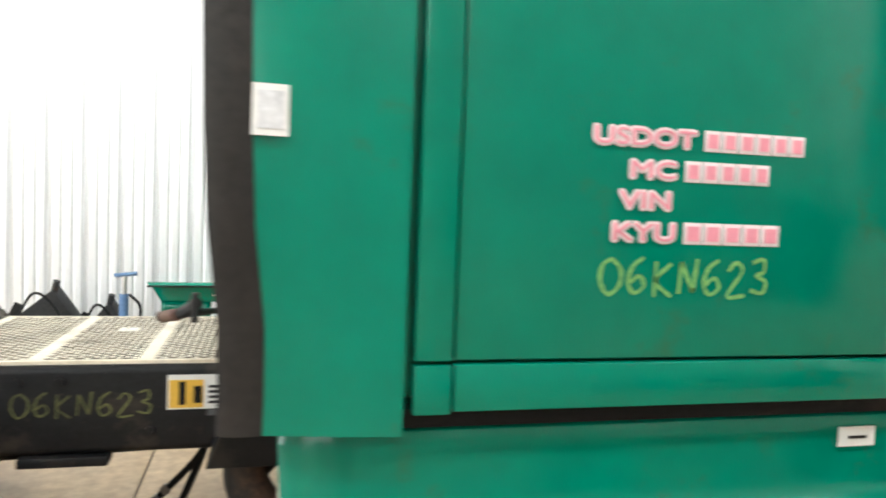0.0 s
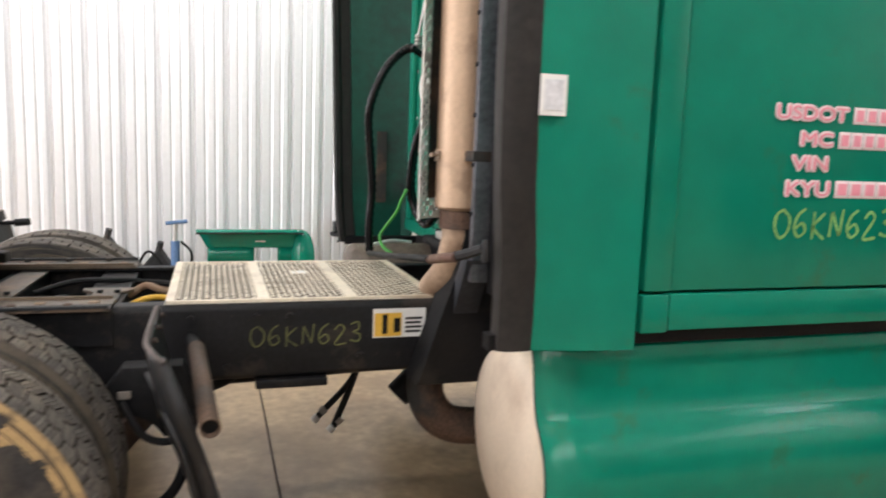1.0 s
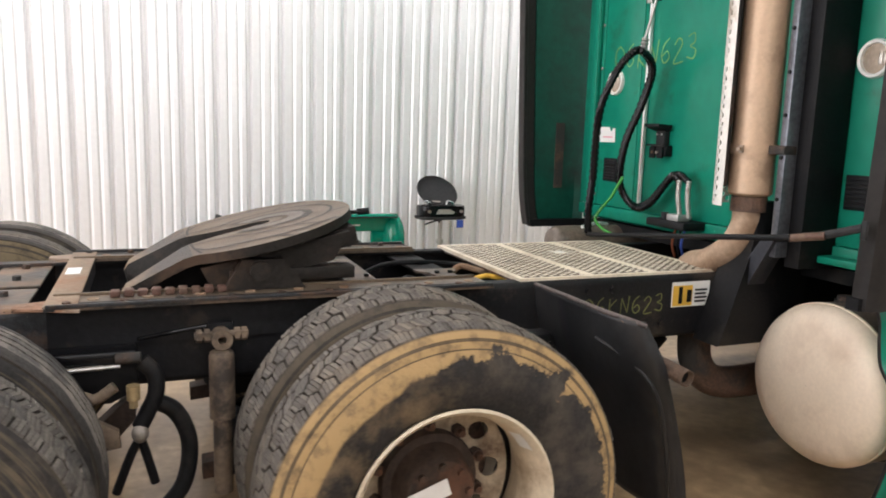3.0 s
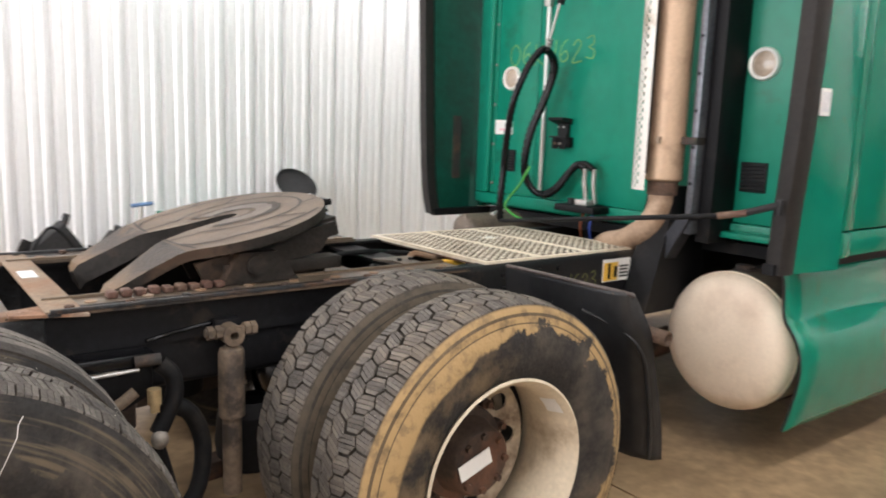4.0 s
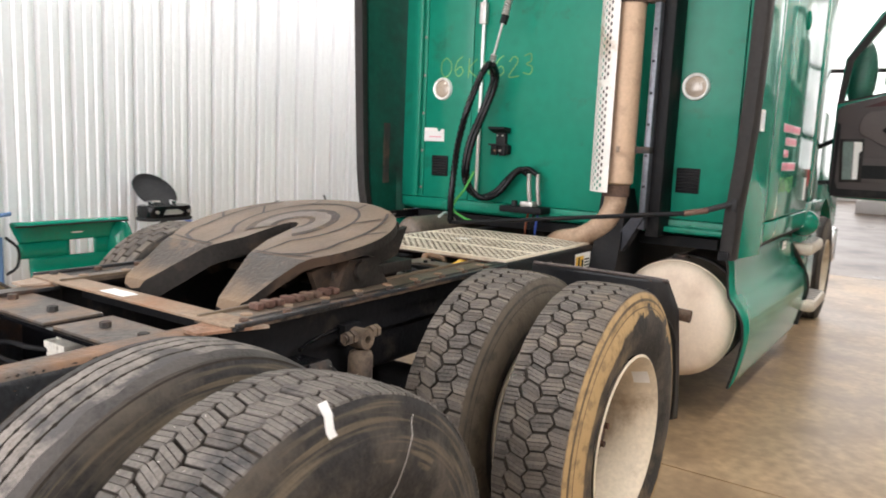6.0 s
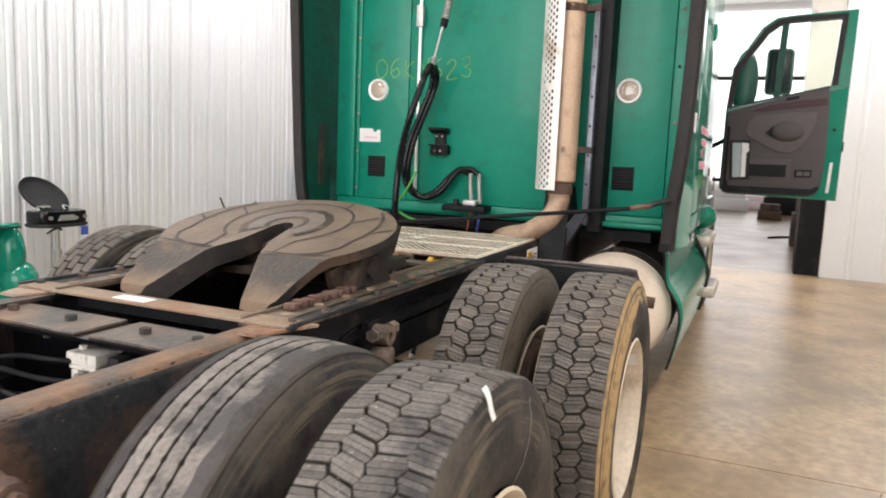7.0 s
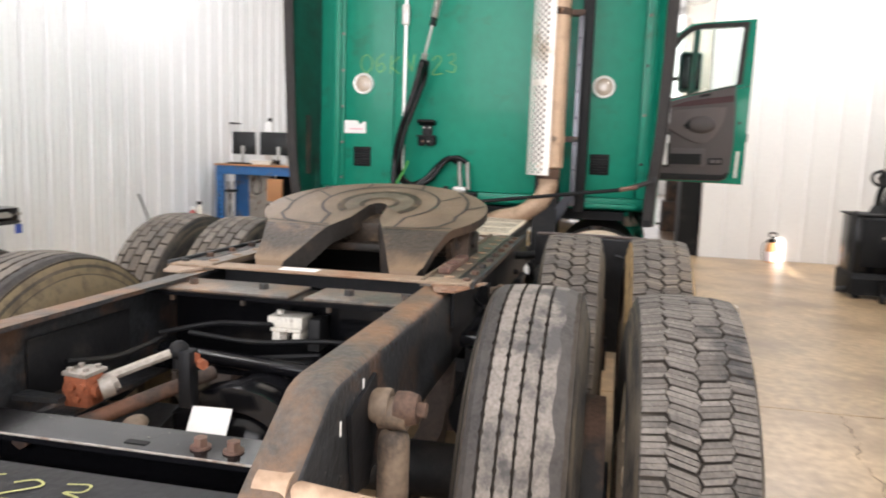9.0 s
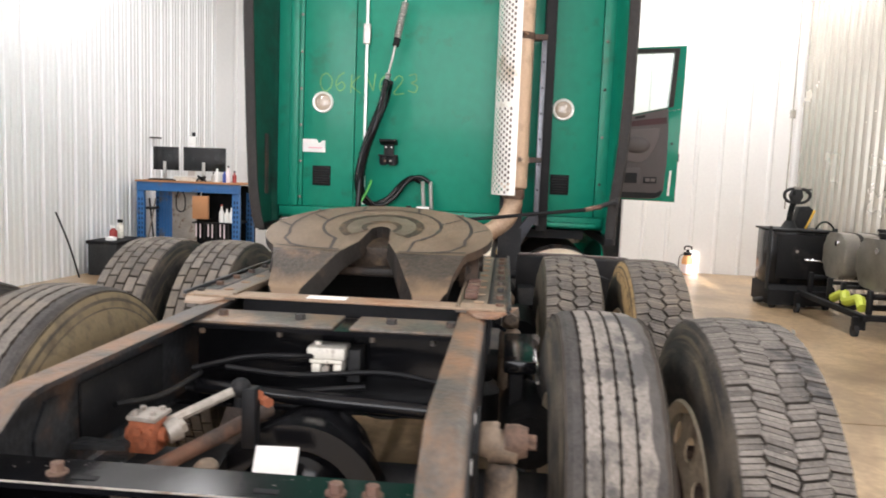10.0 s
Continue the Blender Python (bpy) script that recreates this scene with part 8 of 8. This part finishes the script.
def tank_dolly():
    d = thing("dolly", (2.8, -4.7, floor_z(2.8)), "low black rolling dolly with casters", "dolly")
    z = 0.10
    for y in (-4.08, -5.34):
        part("frame_side", box(2.10, 3.72, y, y + 0.06, z, z + 0.06, 0.005), BLACK, d)
    for x in (2.12, 2.8, 3.6):
        part("cross_bar", box(x, x + 0.06, -5.278, -4.082, z, z + 0.06, 0.005), BLACK, d)
    for x in (2.15, 2.72, 3.05, 3.55):
        part("upright", box(x, x + 0.05, -4.13, -4.082, z + 0.061, 0.40, 0.005), BLACK, d)
        part("cradle", box(x, x + 0.05, -5.27, -4.131, 0.33, 0.37, 0.005), BLACK, d)
        part("upright", box(x, x + 0.05, -5.32, -5.272, z + 0.061, 0.40, 0.005), BLACK, d)
    for x in (2.2, 3.65):
        for y in (-4.0, -5.31):
            part("caster", rod((x, y - 0.02, floor_z(x) + 0.06), (x, y + 0.02, floor_z(x) + 0.06), 0.06, seg=20), DUSTY, d)
            part("caster_fork", box(x - 0.025, x + 0.025, y - 0.09, y + 0.03, floor_z(x) + 0.07, z + 0.03), BLACK, d)
    for x0, x1, zt in ((2.05, 2.78, 0.90), (3.03, 3.60, 0.895)):
        t = thing("loose_fuel_tank", ((x0 + x1) / 2, -4.7, 0.37), "dull grey-beige rounded fuel tank lying on a dolly", "fuel tank", "tanks on the dolly")
        c, w, h = (x0 + x1) / 2, (x1 - x0) / 2, (zt - 0.372) / 2

        def ring(grow):
            pts = []
            for k in range(36):
                a = 2 * math.pi * k / 36
                ca, sa = math.cos(a), math.sin(a)
                pts.append((c + (w + grow) * math.copysign(abs(ca) ** 0.55, ca), 0.372 + h + (h + grow) * math.copysign(abs(sa) ** 0.55, sa)))
            return pts

        part("shell", prism(ring(-0.004), "y", -5.30, -4.22, bevel=0.035), GREY_TANK, t, "", 50)
        for y in (-4.40, -4.62, -4.95):
            part("strap", prism(ring(0.003), "y", y - 0.02, y + 0.02), RUBBER_TRIM, t, "dark strap")
        part("filler", lathe([(zt - 0.02, 0.06), (zt + 0.03, 0.06), (zt + 0.03, 0.075), (zt + 0.055, 0.07), (zt + 0.055, 0.001)], "z", (c, -4.32 if x0 < 2.5 else -4.75, 0), 20), BLACK, t, "black filler cap")
        part("bung", rod((c - 0.1, -4.222, zt - 0.12), (c - 0.1, -4.19, zt - 0.12), 0.03, seg=8), CHROME, t)
    h = thing("strap_bundle", (2.75, -4.1, 0.16), "bright yellow-green strap bundle on the dolly", "strap")
    part("strap", hose([(2.3, -4.10, 0.20), (2.45, -4.13, 0.27), (2.6, -4.08, 0.22), (2.75, -4.12, 0.28), (2.95, -4.10, 0.20)], 0.05, seg=8), HIVIS, h)
    return d


tank_dolly()


def wall_fittings():
    o = thing("socket_box", (WALL_F - 0.05, -5.32, 2.62), "grey electric socket box on the wall", "socket")
    part("case", box(WALL_F - 0.075, WALL_F - 0.025, -5.36, -5.28, 2.55, 2.69, 0.006), WALL_CREAM, o)
    part("pipe", rod((WALL_F - 0.04, -5.32, 2.69), (WALL_F - 0.04, -5.32, TOP), 0.012), WALL_CREAM, o, "conduit pipe")
    part("pipe", rod((WALL_F - 0.04, -5.32, 1.0), (WALL_F - 0.04, -5.32, 2.55), 0.012), WALL_CREAM, o)
    o = thing("air_outlet", (7.2, WALL_R + 0.03, 1.3), "dark air line outlet on the wall", "outlet")
    part("block", box(7.16, 7.24, WALL_R + 0.03, WALL_R + 0.10, 1.28, 1.36, 0.006), BLACK, o)
    part("nozzle", rod((7.1, WALL_R + 0.07, 1.32), (7.3, WALL_R + 0.07, 1.32), 0.015), STEEL, o)


wall_fittings()

# doorway edge with guard, and the next bay
structure("trim_jamb", box(WALL_F + 0.13, WALL_F + 0.55, -2.565, -2.11, 1.76, 4.6, 0.01), WALL_CREAM, "cream door jamb post", "door jamb")
structure("trim_guard", box(WALL_F + 0.12, WALL_F + 0.8, -2.562, -2.22, -0.22, 1.75, 0.006), BLACK, "black steel post guard", "post guard")
h = thing("floor_hose", (14.5, -2.6, floor_z(14.5)), "black hose lying on the wet floor of the next bay", "hose")
part("coil", hose([(14.0, -1.9, floor_z(14) + 0.03), (14.5, -2.3, floor_z(14.5) + 0.03), (14.3, -2.8, floor_z(14.3) + 0.03), (15.0, -3.2, floor_z(15) + 0.03)], 0.03), BLACK, h)
for x, y, w, hh, m, lab in ((26.5, -1.6, 2.4, 0.55, PALE, "pale pink and white stack far inside the next bay"), (12.9, -2.75, 0.9, 1.3, RUST_DARK, "dark brown cluttered cart in the next bay"), (24.0, -2.35, 1.2, 1.1, BLACK, "black tool cabinet far inside the next bay"), (21.0, -1.95, 0.7, 0.5, RUST_DARK, "dark brown crate on the wet floor of the next bay"), (25.0, -0.5, 1.5, 0.8, WHITE, "white box far inside the next bay")):
    t = thing("far_stack", (x, y, floor_z(x)), lab, "stack")
    part("lower", box(x - 0.4, x + 0.4, y - w / 2, y + w / 2, floor_z(x), floor_z(x) + hh * 0.55, 0.02), m, t)
    part("upper", box(x - 0.35, x + 0.35, y - w / 2.4, y + w / 2.4, floor_z(x) + hh * 0.55, floor_z(x) + hh, 0.02), m, t)
